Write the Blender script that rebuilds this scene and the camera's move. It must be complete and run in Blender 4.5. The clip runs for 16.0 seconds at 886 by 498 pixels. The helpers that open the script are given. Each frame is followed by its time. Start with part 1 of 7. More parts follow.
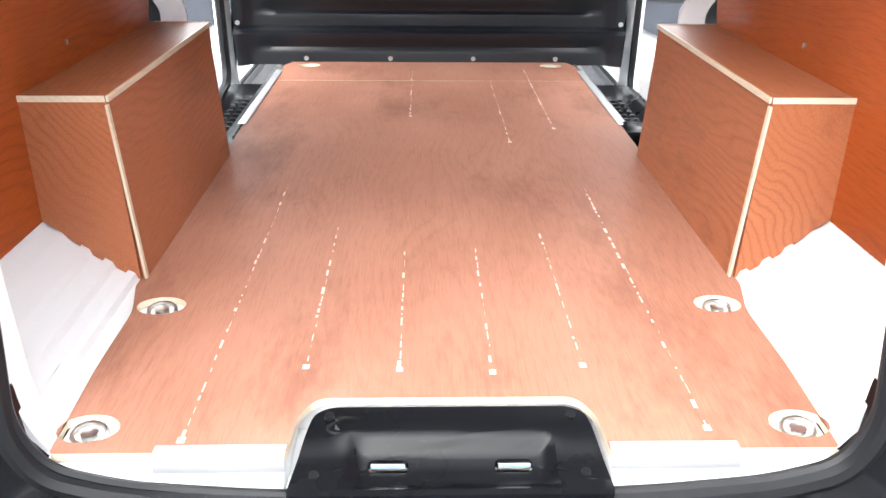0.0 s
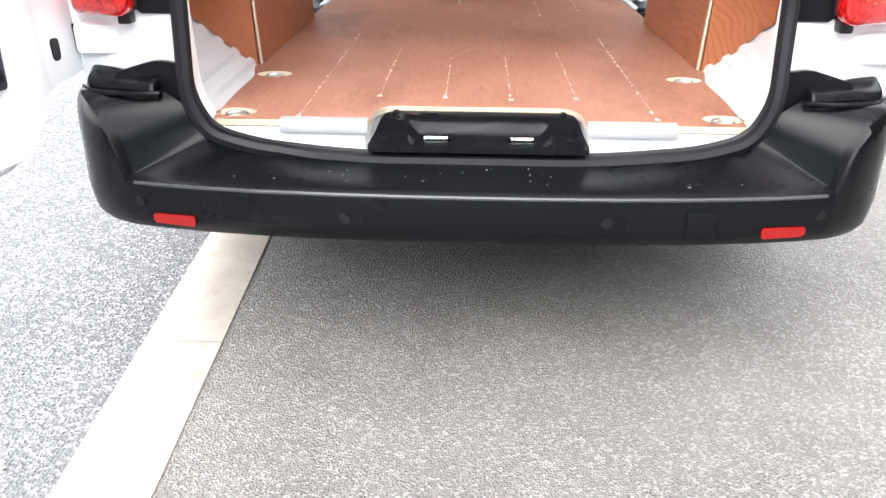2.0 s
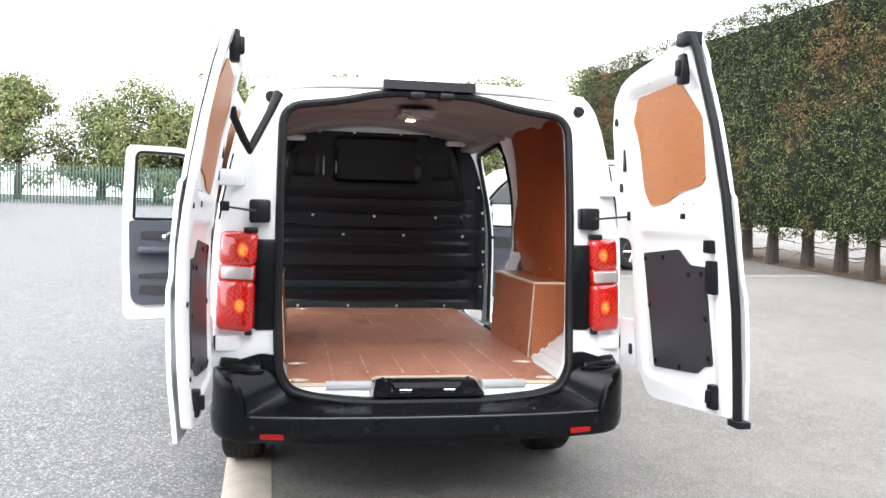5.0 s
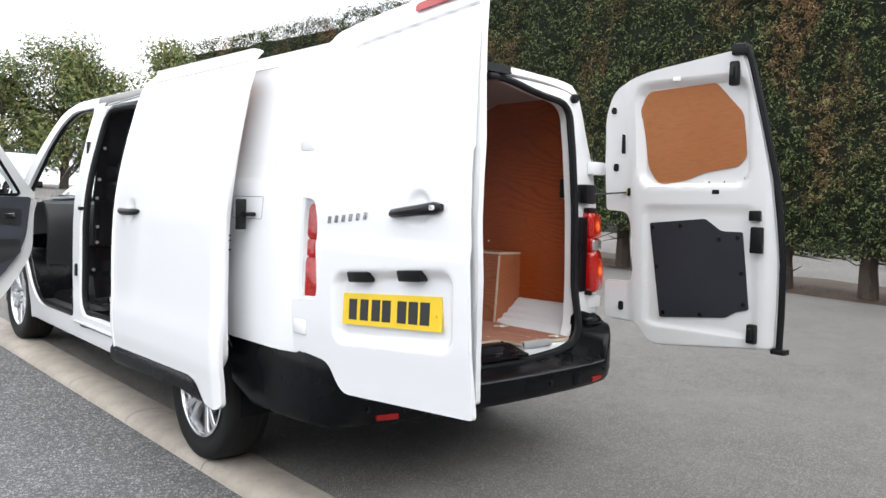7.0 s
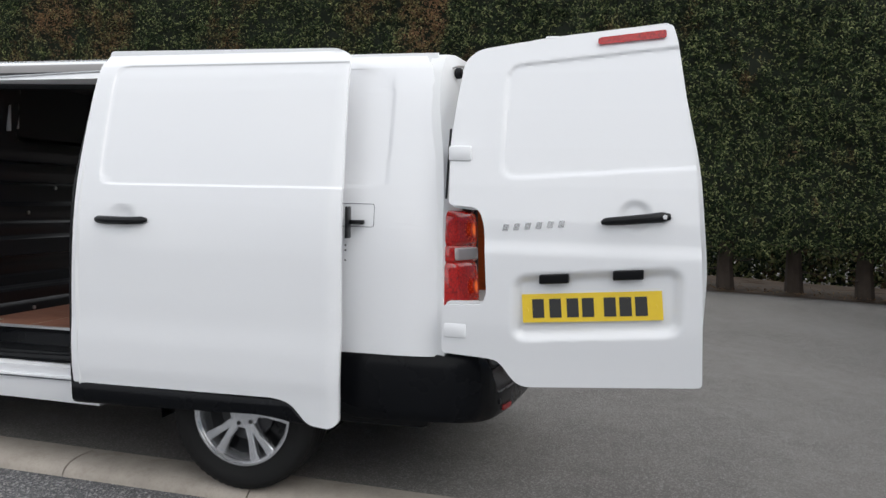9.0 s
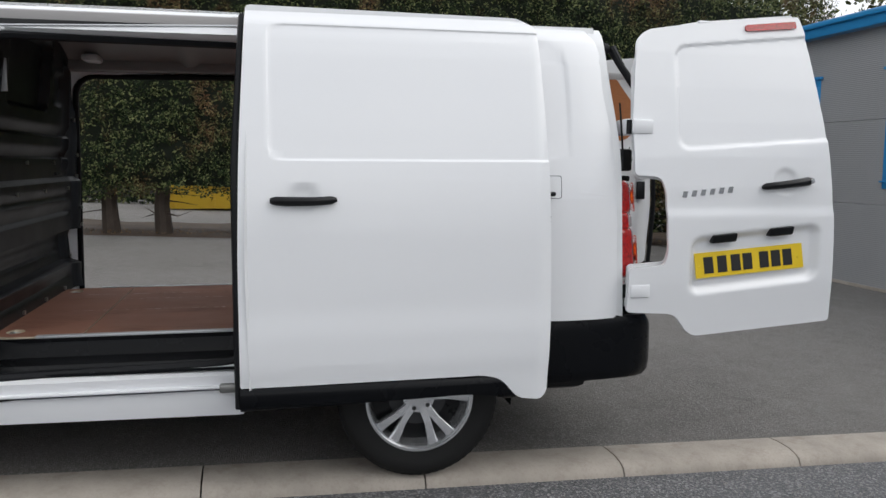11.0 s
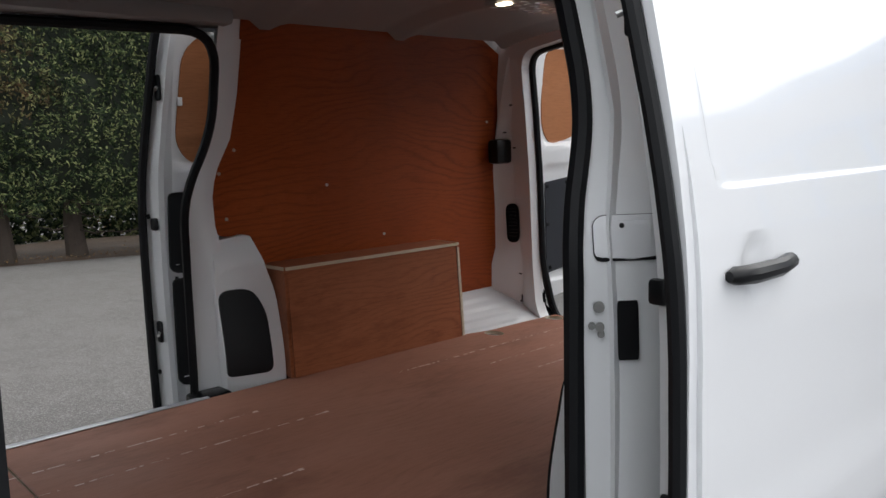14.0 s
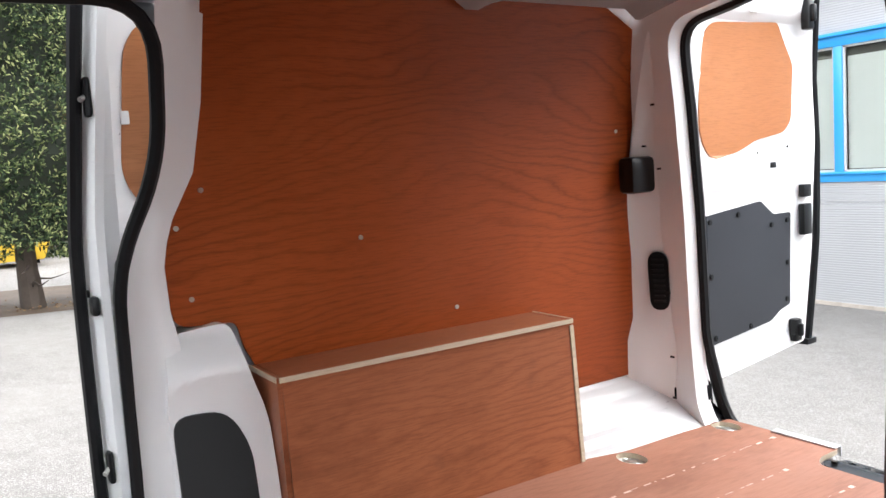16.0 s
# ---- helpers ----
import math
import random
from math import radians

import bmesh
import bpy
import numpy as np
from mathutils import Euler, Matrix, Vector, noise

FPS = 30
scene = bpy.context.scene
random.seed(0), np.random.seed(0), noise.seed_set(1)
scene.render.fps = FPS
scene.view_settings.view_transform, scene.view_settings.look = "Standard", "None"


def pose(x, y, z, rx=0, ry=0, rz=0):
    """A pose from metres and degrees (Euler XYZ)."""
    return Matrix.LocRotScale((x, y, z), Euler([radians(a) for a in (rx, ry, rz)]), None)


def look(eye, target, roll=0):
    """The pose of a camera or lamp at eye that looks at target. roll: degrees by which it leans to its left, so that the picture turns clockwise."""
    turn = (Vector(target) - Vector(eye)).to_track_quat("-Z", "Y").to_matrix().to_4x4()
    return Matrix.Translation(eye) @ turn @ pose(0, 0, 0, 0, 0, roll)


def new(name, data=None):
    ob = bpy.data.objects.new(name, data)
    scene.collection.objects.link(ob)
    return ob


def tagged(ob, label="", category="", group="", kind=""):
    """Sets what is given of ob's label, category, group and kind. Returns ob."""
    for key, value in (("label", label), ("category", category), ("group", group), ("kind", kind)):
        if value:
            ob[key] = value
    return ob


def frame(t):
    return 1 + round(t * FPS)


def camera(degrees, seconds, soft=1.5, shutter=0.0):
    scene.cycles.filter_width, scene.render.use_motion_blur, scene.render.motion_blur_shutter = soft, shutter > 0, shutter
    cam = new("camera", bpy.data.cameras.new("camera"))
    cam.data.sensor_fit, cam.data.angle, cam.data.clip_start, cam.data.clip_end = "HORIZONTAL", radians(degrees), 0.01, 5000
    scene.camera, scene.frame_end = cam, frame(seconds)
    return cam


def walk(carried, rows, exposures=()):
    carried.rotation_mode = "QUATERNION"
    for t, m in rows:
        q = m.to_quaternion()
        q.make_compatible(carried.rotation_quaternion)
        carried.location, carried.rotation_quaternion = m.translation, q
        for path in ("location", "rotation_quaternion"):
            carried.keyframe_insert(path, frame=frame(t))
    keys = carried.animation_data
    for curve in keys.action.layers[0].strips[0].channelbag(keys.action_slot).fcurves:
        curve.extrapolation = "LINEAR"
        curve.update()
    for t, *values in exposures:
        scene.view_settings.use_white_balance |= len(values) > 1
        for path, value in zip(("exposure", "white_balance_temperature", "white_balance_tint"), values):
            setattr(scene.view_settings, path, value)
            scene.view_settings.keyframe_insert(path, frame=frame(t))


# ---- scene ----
cam = camera(57.5, 16.0)
PATH = [
    (0, (-0.041, 0.396, 1.348), (0.012, 2.206, 0.497), 0.6),
    (0.5, (-0.035, 0.296, 1.328), (0.004, 2.106, 0.479), 0.6),
    (1, (-0.011, 0.126, 1.262), (-0.067, 1.935, 0.411), 0.5),
    (1.5, (-0.023, -0.068, 1.136), (-0.081, 1.741, 0.285), 0.6),
    (2, (-0.009, -0.39, 1.057), (-0.077, 1.423, 0.215), 0.4),
    (2.5, (0.05, -0.771, 1.111), (-0.021, 1.064, 0.321), 0.5),
    (3, (0.059, -1.214, 1.137), (-0.011, 0.714, 0.61), 0.4),
    (3.2, (0.06, -1.388, 1.152), (-0.005, 0.575, 0.775), 0.6),
    (3.5, (0.09, -1.631, 1.203), (0.032, 0.349, 0.927), 0.4),
    (3.8, (0.067, -1.911, 1.277), (0.086, 0.085, 1.149), 0.8),
    (4, (0.025, -2.032, 1.299), (0.112, -0.036, 1.21), 0.8),
    (4.2, (-0.059, -2.138, 1.301), (0.054, -0.143, 1.213), 0.9),
    (6.3, (-1.864, -1.717, 1.223), (-0.854, 0.006, 1.118), 1.9),
    (6.5, (-2.093, -1.587, 1.198), (-1.0, 0.084, 1.089), 1.9),
    (7, (-2.61, -1.266, 1.202), (-1.289, 0.231, 1.095), 1.8),
    (7.5, (-3.046, -0.873, 1.239), (-1.492, 0.383, 1.152), 1.7),
    (8, (-3.551, -0.449, 1.233), (-1.834, 0.573, 1.158), 1.4),
    (8.2, (-3.68, -0.242, 1.207), (-1.906, 0.678, 1.126), 1.5),
    (10.3, (-4.384, 2.161, 1.3), (-2.398, 2.034, 1.099), 0.5),
    (10.5, (-4.338, 2.365, 1.28), (-2.359, 2.164, 1.07), 0.5),
    (11, (-4.173, 2.945, 1.271), (-2.226, 2.539, 1.057), 0.3),
    (11.5, (-3.955, 3.453, 1.296), (-2.061, 2.851, 1.073), 0.0),
    (12, (-3.63, 3.906, 1.327), (-1.831, 3.064, 1.091), 0.0),
    (12.5, (-3.259, 4.259, 1.364), (-1.588, 3.188, 1.117), -0.1),
    (13, (-2.744, 4.41, 1.363), (-1.176, 3.195, 1.104), -0.6),
    (13.5, (-2.251, 4.414, 1.361), (-0.758, 3.11, 1.092), -1.0),
    (14, (-1.787, 4.244, 1.37), (-0.321, 2.909, 1.105), -1.7),
    (14.5, (-1.414, 4.013, 1.375), (0.039, 2.663, 1.115), -2.2),
    (15, (-1.11, 3.771, 1.4), (0.34, 2.417, 1.149), -2.7),
    (15.5, (-0.985, 3.537, 1.382), (0.532, 2.253, 1.156), -3.5),
    (16, (-0.991, 3.37, 1.376), (0.692, 2.309, 1.175), -3.7),
]
# exposure follows the clip's camera
EXPO = [(0.0, 3.12), (0.5, 3.08), (1.0, 2.92), (1.5, 2.7), (2.0, 2.68), (3.0, 2.53), (4.2, 2.12), (6.3, 1.6), (7.0, 1.05), (8.2, 0.5), (10.3, 0.1), (13.0, 0.12), (14.0, 0.6), (14.5, 1.12), (15.0, 1.95), (15.5, 2.08), (16.0, 2.42)]
walk(cam, [(t, look(eye, target, roll)) for t, eye, target, roll in PATH], EXPO)

# ---------------------------------------------------------------- light
wd = bpy.data.worlds.new("overcast_sky")
scene.world = wd
wd.use_nodes = True
wn, wl = wd.node_tree.nodes, wd.node_tree.links
sky = wn.new("ShaderNodeTexSky")
sky.sky_type = "NISHITA"
sky.sun_disc = False
sky.sun_elevation, sky.sun_rotation = radians(50), radians(200)
sky.dust_density, sky.air_density = 4.0, 1.0
hsv = wn.new("ShaderNodeHueSaturation")
hsv.inputs["Saturation"].default_value = 0.12
wl.new(sky.outputs["Color"], hsv.inputs["Color"])
cloud = wn.new("ShaderNodeMix")
cloud.data_type = "RGBA"
cloud.inputs[0].default_value = 0.72
tex = wn.new("ShaderNodeTexCoord")
puff = wn.new("ShaderNodeTexNoise")
puff.inputs["Scale"].default_value, puff.inputs["Detail"].default_value, puff.inputs["Roughness"].default_value = 2.6, 6, 0.6
wl.new(tex.outputs["Generated"], puff.inputs["Vector"])
veil = wn.new("ShaderNodeValToRGB")
veil.color_ramp.elements[0].position, veil.color_ramp.elements[0].color = 0.40, (0.68, 0.72, 0.79, 1)
veil.color_ramp.elements[1].position, veil.color_ramp.elements[1].color = 0.62, (1.12, 1.13, 1.14, 1)
wl.new(puff.outputs["Fac"], veil.inputs["Fac"])
bright = wn.new("ShaderNodeVectorMath")
bright.operation = "SCALE"
bright.inputs["Scale"].default_value = 9.9
wl.new(veil.outputs["Color"], bright.inputs[0])
wl.new(bright.outputs[0], cloud.inputs[7])
wl.new(hsv.outputs["Color"], cloud.inputs[6])
wl.new(cloud.outputs[2], wn["Background"].inputs["Color"])
wn["Background"].inputs["Strength"].default_value = 0.128
sun_data = bpy.data.lights.new("sun", "SUN")
sun_data.energy, sun_data.angle, sun_data.color = 0.6, radians(60), (1.0, 0.97, 0.93)
sun = new("sun", sun_data)
sun.matrix_world = look((-6, -10, 14), (0, 2, 0))


# ---------------------------------------------------------------- helpers
def ground_z(y):
    """The yard climbs gently ahead of the van."""
    return -0.127 + 0.033 * min(y, 60)


def world_of(ob):
    m = ob.matrix_basis.copy()
    if ob.parent:
        m = world_of(ob.parent) @ ob.matrix_parent_inverse @ m
    return m


def adopt(ob, parent):
    ob.parent = parent
    ob.matrix_parent_inverse = world_of(parent).inverted()
    return ob


def mesh_of(name, bm, mats, smooth=35, normals=True):
    if normals:
        bmesh.ops.recalc_face_normals(bm, faces=bm.faces[:])
    me = bpy.data.meshes.new(name)
    bm.to_mesh(me)
    bm.free()
    for m in (mats if isinstance(mats, (list, tuple)) else [mats]):
        me.materials.append(m)
    if smooth:
        me.shade_smooth()
        me.set_sharp_from_angle(angle=radians(smooth))
    return me


def part(name, bm, material, parent, label="", pose_m=None, smooth=35, normals=True):
    """Links a bmesh, in world metres unless pose_m places it, as one part."""
    ob = new(name, bm if isinstance(bm, bpy.types.Mesh) else mesh_of(name, bm, material, smooth, normals))
    if pose_m is not None:
        ob.matrix_basis = pose_m
    if parent is not None:
        adopt(ob, parent)
    return tagged(ob, label)


def thing(name, bm, material, label, category, group="", kind="", smooth=35):
    ob = new(name, bm if isinstance(bm, bpy.types.Mesh) else mesh_of(name, bm, material, smooth))
    return tagged(ob, label, category, group, kind)


def holder(name, loc, label="", category="", group="", kind="", parent=None):
    ob = new(name)
    ob.empty_display_size = 0.2
    ob.matrix_basis = Matrix.Translation(loc)
    if parent:
        adopt(ob, parent)
    return tagged(ob, label, category, group, kind)


def fillet(points, r=0.05, n=5):
    """A closed outline with rounded corners; a point may carry its own radius."""
    out, k = [], len(points)
    for i in range(k):
        p = Vector(points[i][:2])
        a, b = Vector(points[i - 1][:2]) - p, Vector(points[(i + 1) % k][:2]) - p
        rr = points[i][2] if len(points[i]) > 2 else r
        rr = min(rr, a.length * 0.45, b.length * 0.45)
        if rr < 0.002:
            out.append(tuple(p))
            continue
        a, b = p + a.normalized() * rr, p + b.normalized() * rr
        for j in range(n + 1):
            t = j / n
            out.append(tuple(a * (1 - t) ** 2 + p * 2 * t * (1 - t) + b * t * t))
    return out


def sheet(outer, holes=(), us=(), vs=()):
    """A flat sheet in u, v with holes, cut along the given lines."""
    from mathutils.geometry import tessellate_polygon
    loops = [[Vector((u, v, 0)) for u, v in loop] for loop in (outer, *holes)]
    flat = [v for loop in loops for v in loop]
    bm = bmesh.new()
    verts = [bm.verts.new(v) for v in flat]
    for tri in tessellate_polygon(loops):
        try:
            bm.faces.new([verts[i] for i in tri])
        except ValueError:
            pass
    for cuts, axis in ((us, 0), (vs, 1)):
        for c in cuts:
            co, no = [0, 0, 0], [0, 0, 0]
            co[axis], no[axis] = c, 1
            bmesh.ops.bisect_plane(bm, geom=bm.verts[:] + bm.edges[:] + bm.faces[:], dist=1e-5, plane_co=co, plane_no=no)
    return bm


def lifted(bm, f, thick=0.0, toward=None):
    """Maps u, v to places by f; with thick, gives the sheet a body towards the given way."""
    bm.verts.ensure_lookup_table()
    flat = [(v.co.x, v.co.y) for v in bm.verts]
    for v, (a, b) in zip(bm.verts, flat):
        v.co = f(a, b)
    if thick:
        back = {}
        for v, (a, b) in zip(list(bm.verts), flat):
            way = Vector(toward(a, b) if callable(toward) else toward)
            back[v] = bm.verts.new(v.co + way * thick)
        rim = [e for e in bm.edges if len(e.link_faces) == 1]
        for face in list(bm.faces):
            bm.faces.new([back[v] for v in reversed(face.verts)])
        for e in rim:
            a, b = e.verts
            try:
                bm.faces.new([a, b, back[b], back[a]])
            except ValueError:
                pass
    return bm


def steps(a, b, d):
    n = max(1, round(abs(b - a) / d))
    return [a + (b - a) * i / n for i in range(1, n)]


def add_box(bm, x0, x1, y0, y1, z0, z1, bevel=0.0, m=None, seg=2):
    made = bmesh.ops.create_cube(bm, size=1)["verts"]
    for v in made:
        v.co = Vector(((x0 + x1) / 2 + v.co.x * (x1 - x0), (y0 + y1) / 2 + v.co.y * (y1 - y0), (z0 + z1) / 2 + v.co.z * (z1 - z0)))
    edges = list({e for v in made for e in v.link_edges})
    if bevel:
        r = bmesh.ops.bevel(bm, geom=edges, offset=bevel, segments=seg, affect="EDGES", profile=0.5)
        made = list({v for f in r["faces"] for v in f.verts} | {v for v in made if v.is_valid})
    if m is not None:
        for v in made:
            v.co = m @ v.co
    return bm


def boxed(x0, x1, y0, y1, z0, z1, bevel=0.0, m=None, seg=2):
    return add_box(bmesh.new(), x0, x1, y0, y1, z0, z1, bevel, m, seg)


def add_tube(bm, pts, r, closed=False, n=8, flat=1.0):
    """A tube along points. flat squeezes it across."""
    pts = [Vector(p) for p in pts]
    k, rings, up = len(pts), [], None
    for i, p in enumerate(pts):
        a = pts[i - 1] if (i or closed) else p
        b = pts[(i + 1) % k] if (i < k - 1 or closed) else p
        d = (b - a).normalized()
        if up is None:
            up = d.orthogonal().normalized()
        up = (up - d * up.dot(d)).normalized()
        side = d.cross(up)
        rr = r[i] if isinstance(r, (list, tuple)) else r
        rings.append([bm.verts.new(p + up * rr * math.cos(2 * math.pi * j / n) + side * rr * flat * math.sin(2 * math.pi * j / n)) for j in range(n)])
    for i in range(k if closed else k - 1):
        a, b = rings[i], rings[(i + 1) % k]
        shift = 0
        if closed and i == k - 1:
            shift = min(range(n), key=lambda s: (a[0].co - b[s].co).length)
        for j in range(n):
            bm.faces.new([a[j], a[(j + 1) % n], b[(j + 1 + shift) % n], b[(j + shift) % n]])
    if not closed:
        bm.faces.new(rings[0][::-1])
        bm.faces.new(rings[-1])
    return bm


def tube(pts, r, closed=False, n=8, flat=1.0):
    return add_tube(bmesh.new(), pts, r, closed, n, flat)


def add_cyl(bm, centre, axis, r, h, n=20, r2=None, bevel=0.0):
    """A disc or drum centred at a place, its axis along a way."""
    m = Matrix.Translation(centre) @ Vector(axis).to_track_quat("Z", "Y").to_matrix().to_4x4()
    made = bmesh.ops.create_cone(bm, cap_ends=True, segments=n, radius1=r, radius2=r if r2 is None else r2, depth=h, matrix=m)["verts"]
    if bevel:
        rim = [e for e in {e for v in made for e in v.link_edges} if any(len(f.verts) > 4 for f in e.link_faces)]
        bmesh.ops.bevel(bm, geom=rim, offset=bevel, segments=2, affect="EDGES")
    return bm


def cyl(centre, axis, r, h, n=20, r2=None, bevel=0.0):
    return add_cyl(bmesh.new(), centre, axis, r, h, n, r2, bevel)


def lathe(profile, n=40):
    """Turns a profile of radius, height round the x axis."""
    bm = bmesh.new()
    rings = [[bm.verts.new((h, r * math.cos(2 * math.pi * j / n), r * math.sin(2 * math.pi * j / n))) for j in range(n)] for r, h in profile]
    for a, b in zip(rings, rings[1:]):
        for j in range(n):
            bm.faces.new([a[j], a[(j + 1) % n], b[(j + 1) % n], b[j]])
    return bm


def smoothstep(a, b, x):
    t = min(1, max(0, (x - a) / (b - a)))
    return t * t * (3 - 2 * t)


def rbox(u, v, u0, u1, v0, v1, r):
    """Distance to a rounded rectangle, negative inside."""
    qx, qy = abs(u - (u0 + u1) / 2) - (u1 - u0) / 2 + r, abs(v - (v0 + v1) / 2) - (v1 - v0) / 2 + r
    return math.hypot(max(qx, 0), max(qy, 0)) + min(max(qx, qy), 0) - r


def flipped(bm, s):
    """Mirrors across the van's middle when s is minus."""
    if s < 0:
        for v in bm.verts:
            v.co.x = -v.co.x
        bmesh.ops.reverse_faces(bm, faces=bm.faces[:])
    return bm


# ---------------------------------------------------------------- materials
def shader(name, colour, rough=0.5, metal=0.0, **more):
    m = bpy.data.materials.new(name)
    m.use_nodes = True
    b = m.node_tree.nodes["Principled BSDF"]
    b.inputs["Base Color"].default_value = (*colour, 1)
    b.inputs["Roughness"].default_value = rough
    b.inputs["Metallic"].default_value = metal
    for key, value in more.items():
        b.inputs[key.replace("_", " ")].default_value = value
    return m, m.node_tree.nodes, m.node_tree.links, b


def node(nt, kind, **values):
    n = nt.new(kind)
    for key, value in values.items():
        n.inputs[key.replace("_", " ")].default_value = value
    return n


def coords(nt, ln, scale=(1, 1, 1), rot=(0, 0, 0)):
    c = nt.new("ShaderNodeTexCoord")
    mp = nt.new("ShaderNodeMapping")
    mp.inputs["Scale"].default_value = scale
    mp.inputs["Rotation"].default_value = rot
    ln.new(c.outputs["Object"], mp.inputs["Vector"])
    return mp.outputs["Vector"]


def noise_at(nt, ln, vec, scale, detail=4, rough=0.55):
    n = nt.new("ShaderNodeTexNoise")
    n.inputs["Scale"].default_value, n.inputs["Detail"].default_value, n.inputs["Roughness"].default_value = scale, detail, rough
    ln.new(vec, n.inputs["Vector"])
    return n.outputs["Fac"]


def ramp(nt, ln, fac, stops):
    r = nt.new("ShaderNodeValToRGB")
    while len(r.color_ramp.elements) < len(stops):
        r.color_ramp.elements.new(0.5)
    for e, (p, c) in zip(r.color_ramp.elements, stops):
        e.position, e.color = p, (*c, 1) if len(c) == 3 else c
    ln.new(fac, r.inputs["Fac"])
    return r.outputs["Color"]


def mix(nt, ln, fac, a, b, kind="MIX"):
    m = nt.new("ShaderNodeMix")
    m.data_type, m.blend_type = "RGBA", kind
    for sock, val in ((m.inputs[0], fac), (m.inputs[6], a), (m.inputs[7], b)):
        if isinstance(val, bpy.types.NodeSocket):
            ln.new(val, sock)
        else:
            sock.default_value = val if isinstance(val, (int, float)) else (*val, 1)
    return m.outputs[2]


def bump(nt, ln, b, height, strength=0.3, dist=0.01):
    n = nt.new("ShaderNodeBump")
    n.inputs["Strength"].default_value, n.inputs["Distance"].default_value = strength, dist
    ln.new(height, n.inputs["Height"])
    ln.new(n.outputs["Normal"], b.inputs["Normal"])


def paint(name, colour, rough=0.28, coat=0.6, dirt=0.06):
    m, nt, ln, b = shader(name, colour, rough, Coat_Weight=coat, Coat_Roughness=0.04)
    v = coords(nt, ln)
    big = noise_at(nt, ln, v, 1.3, 2)
    fine = noise_at(nt, ln, v, 420, 2)
    ln.new(mix(nt, ln, ramp(nt, ln, big, [(0.0, (0,) * 3), (1.0, (dirt * 6,) * 3)]), colour, tuple(x * 0.9 for x in colour)), b.inputs["Base Color"])
    ln.new(ramp(nt, ln, big, [(0.0, (rough * 0.8,) * 3), (1.0, (rough * 1.2,) * 3)]), b.inputs["Roughness"])
    bump(nt, ln, b, fine, 0.02, 0.0005)
    return m


def plastic(name, colour, rough=0.5, grain=0.15, scuffs=0.0, spec=0.5):
    m, nt, ln, b = shader(name, colour, rough, Specular_IOR_Level=spec)
    v = coords(nt, ln)
    big = noise_at(nt, ln, v, 3.0, 6)
    c = mix(nt, ln, big, tuple(x * 0.75 for x in colour), tuple(x * 1.3 for x in colour))
    if scuffs:
        s = noise_at(nt, ln, coords(nt, ln, (6, 40, 40)), 2.5, 8, 0.7)
        c = mix(nt, ln, ramp(nt, ln, s, [(0.66, (0, 0, 0)), (0.72, (scuffs,) * 3)]), c, (0.35, 0.35, 0.35))
    ln.new(c, b.inputs["Base Color"])
    ln.new(ramp(nt, ln, big, [(0.3, (rough * 0.85,) * 3), (0.75, (min(1, rough * 1.2),) * 3)]), b.inputs["Roughness"])
    bump(nt, ln, b, noise_at(nt, ln, v, 900, 2), grain, 0.001)
    return m


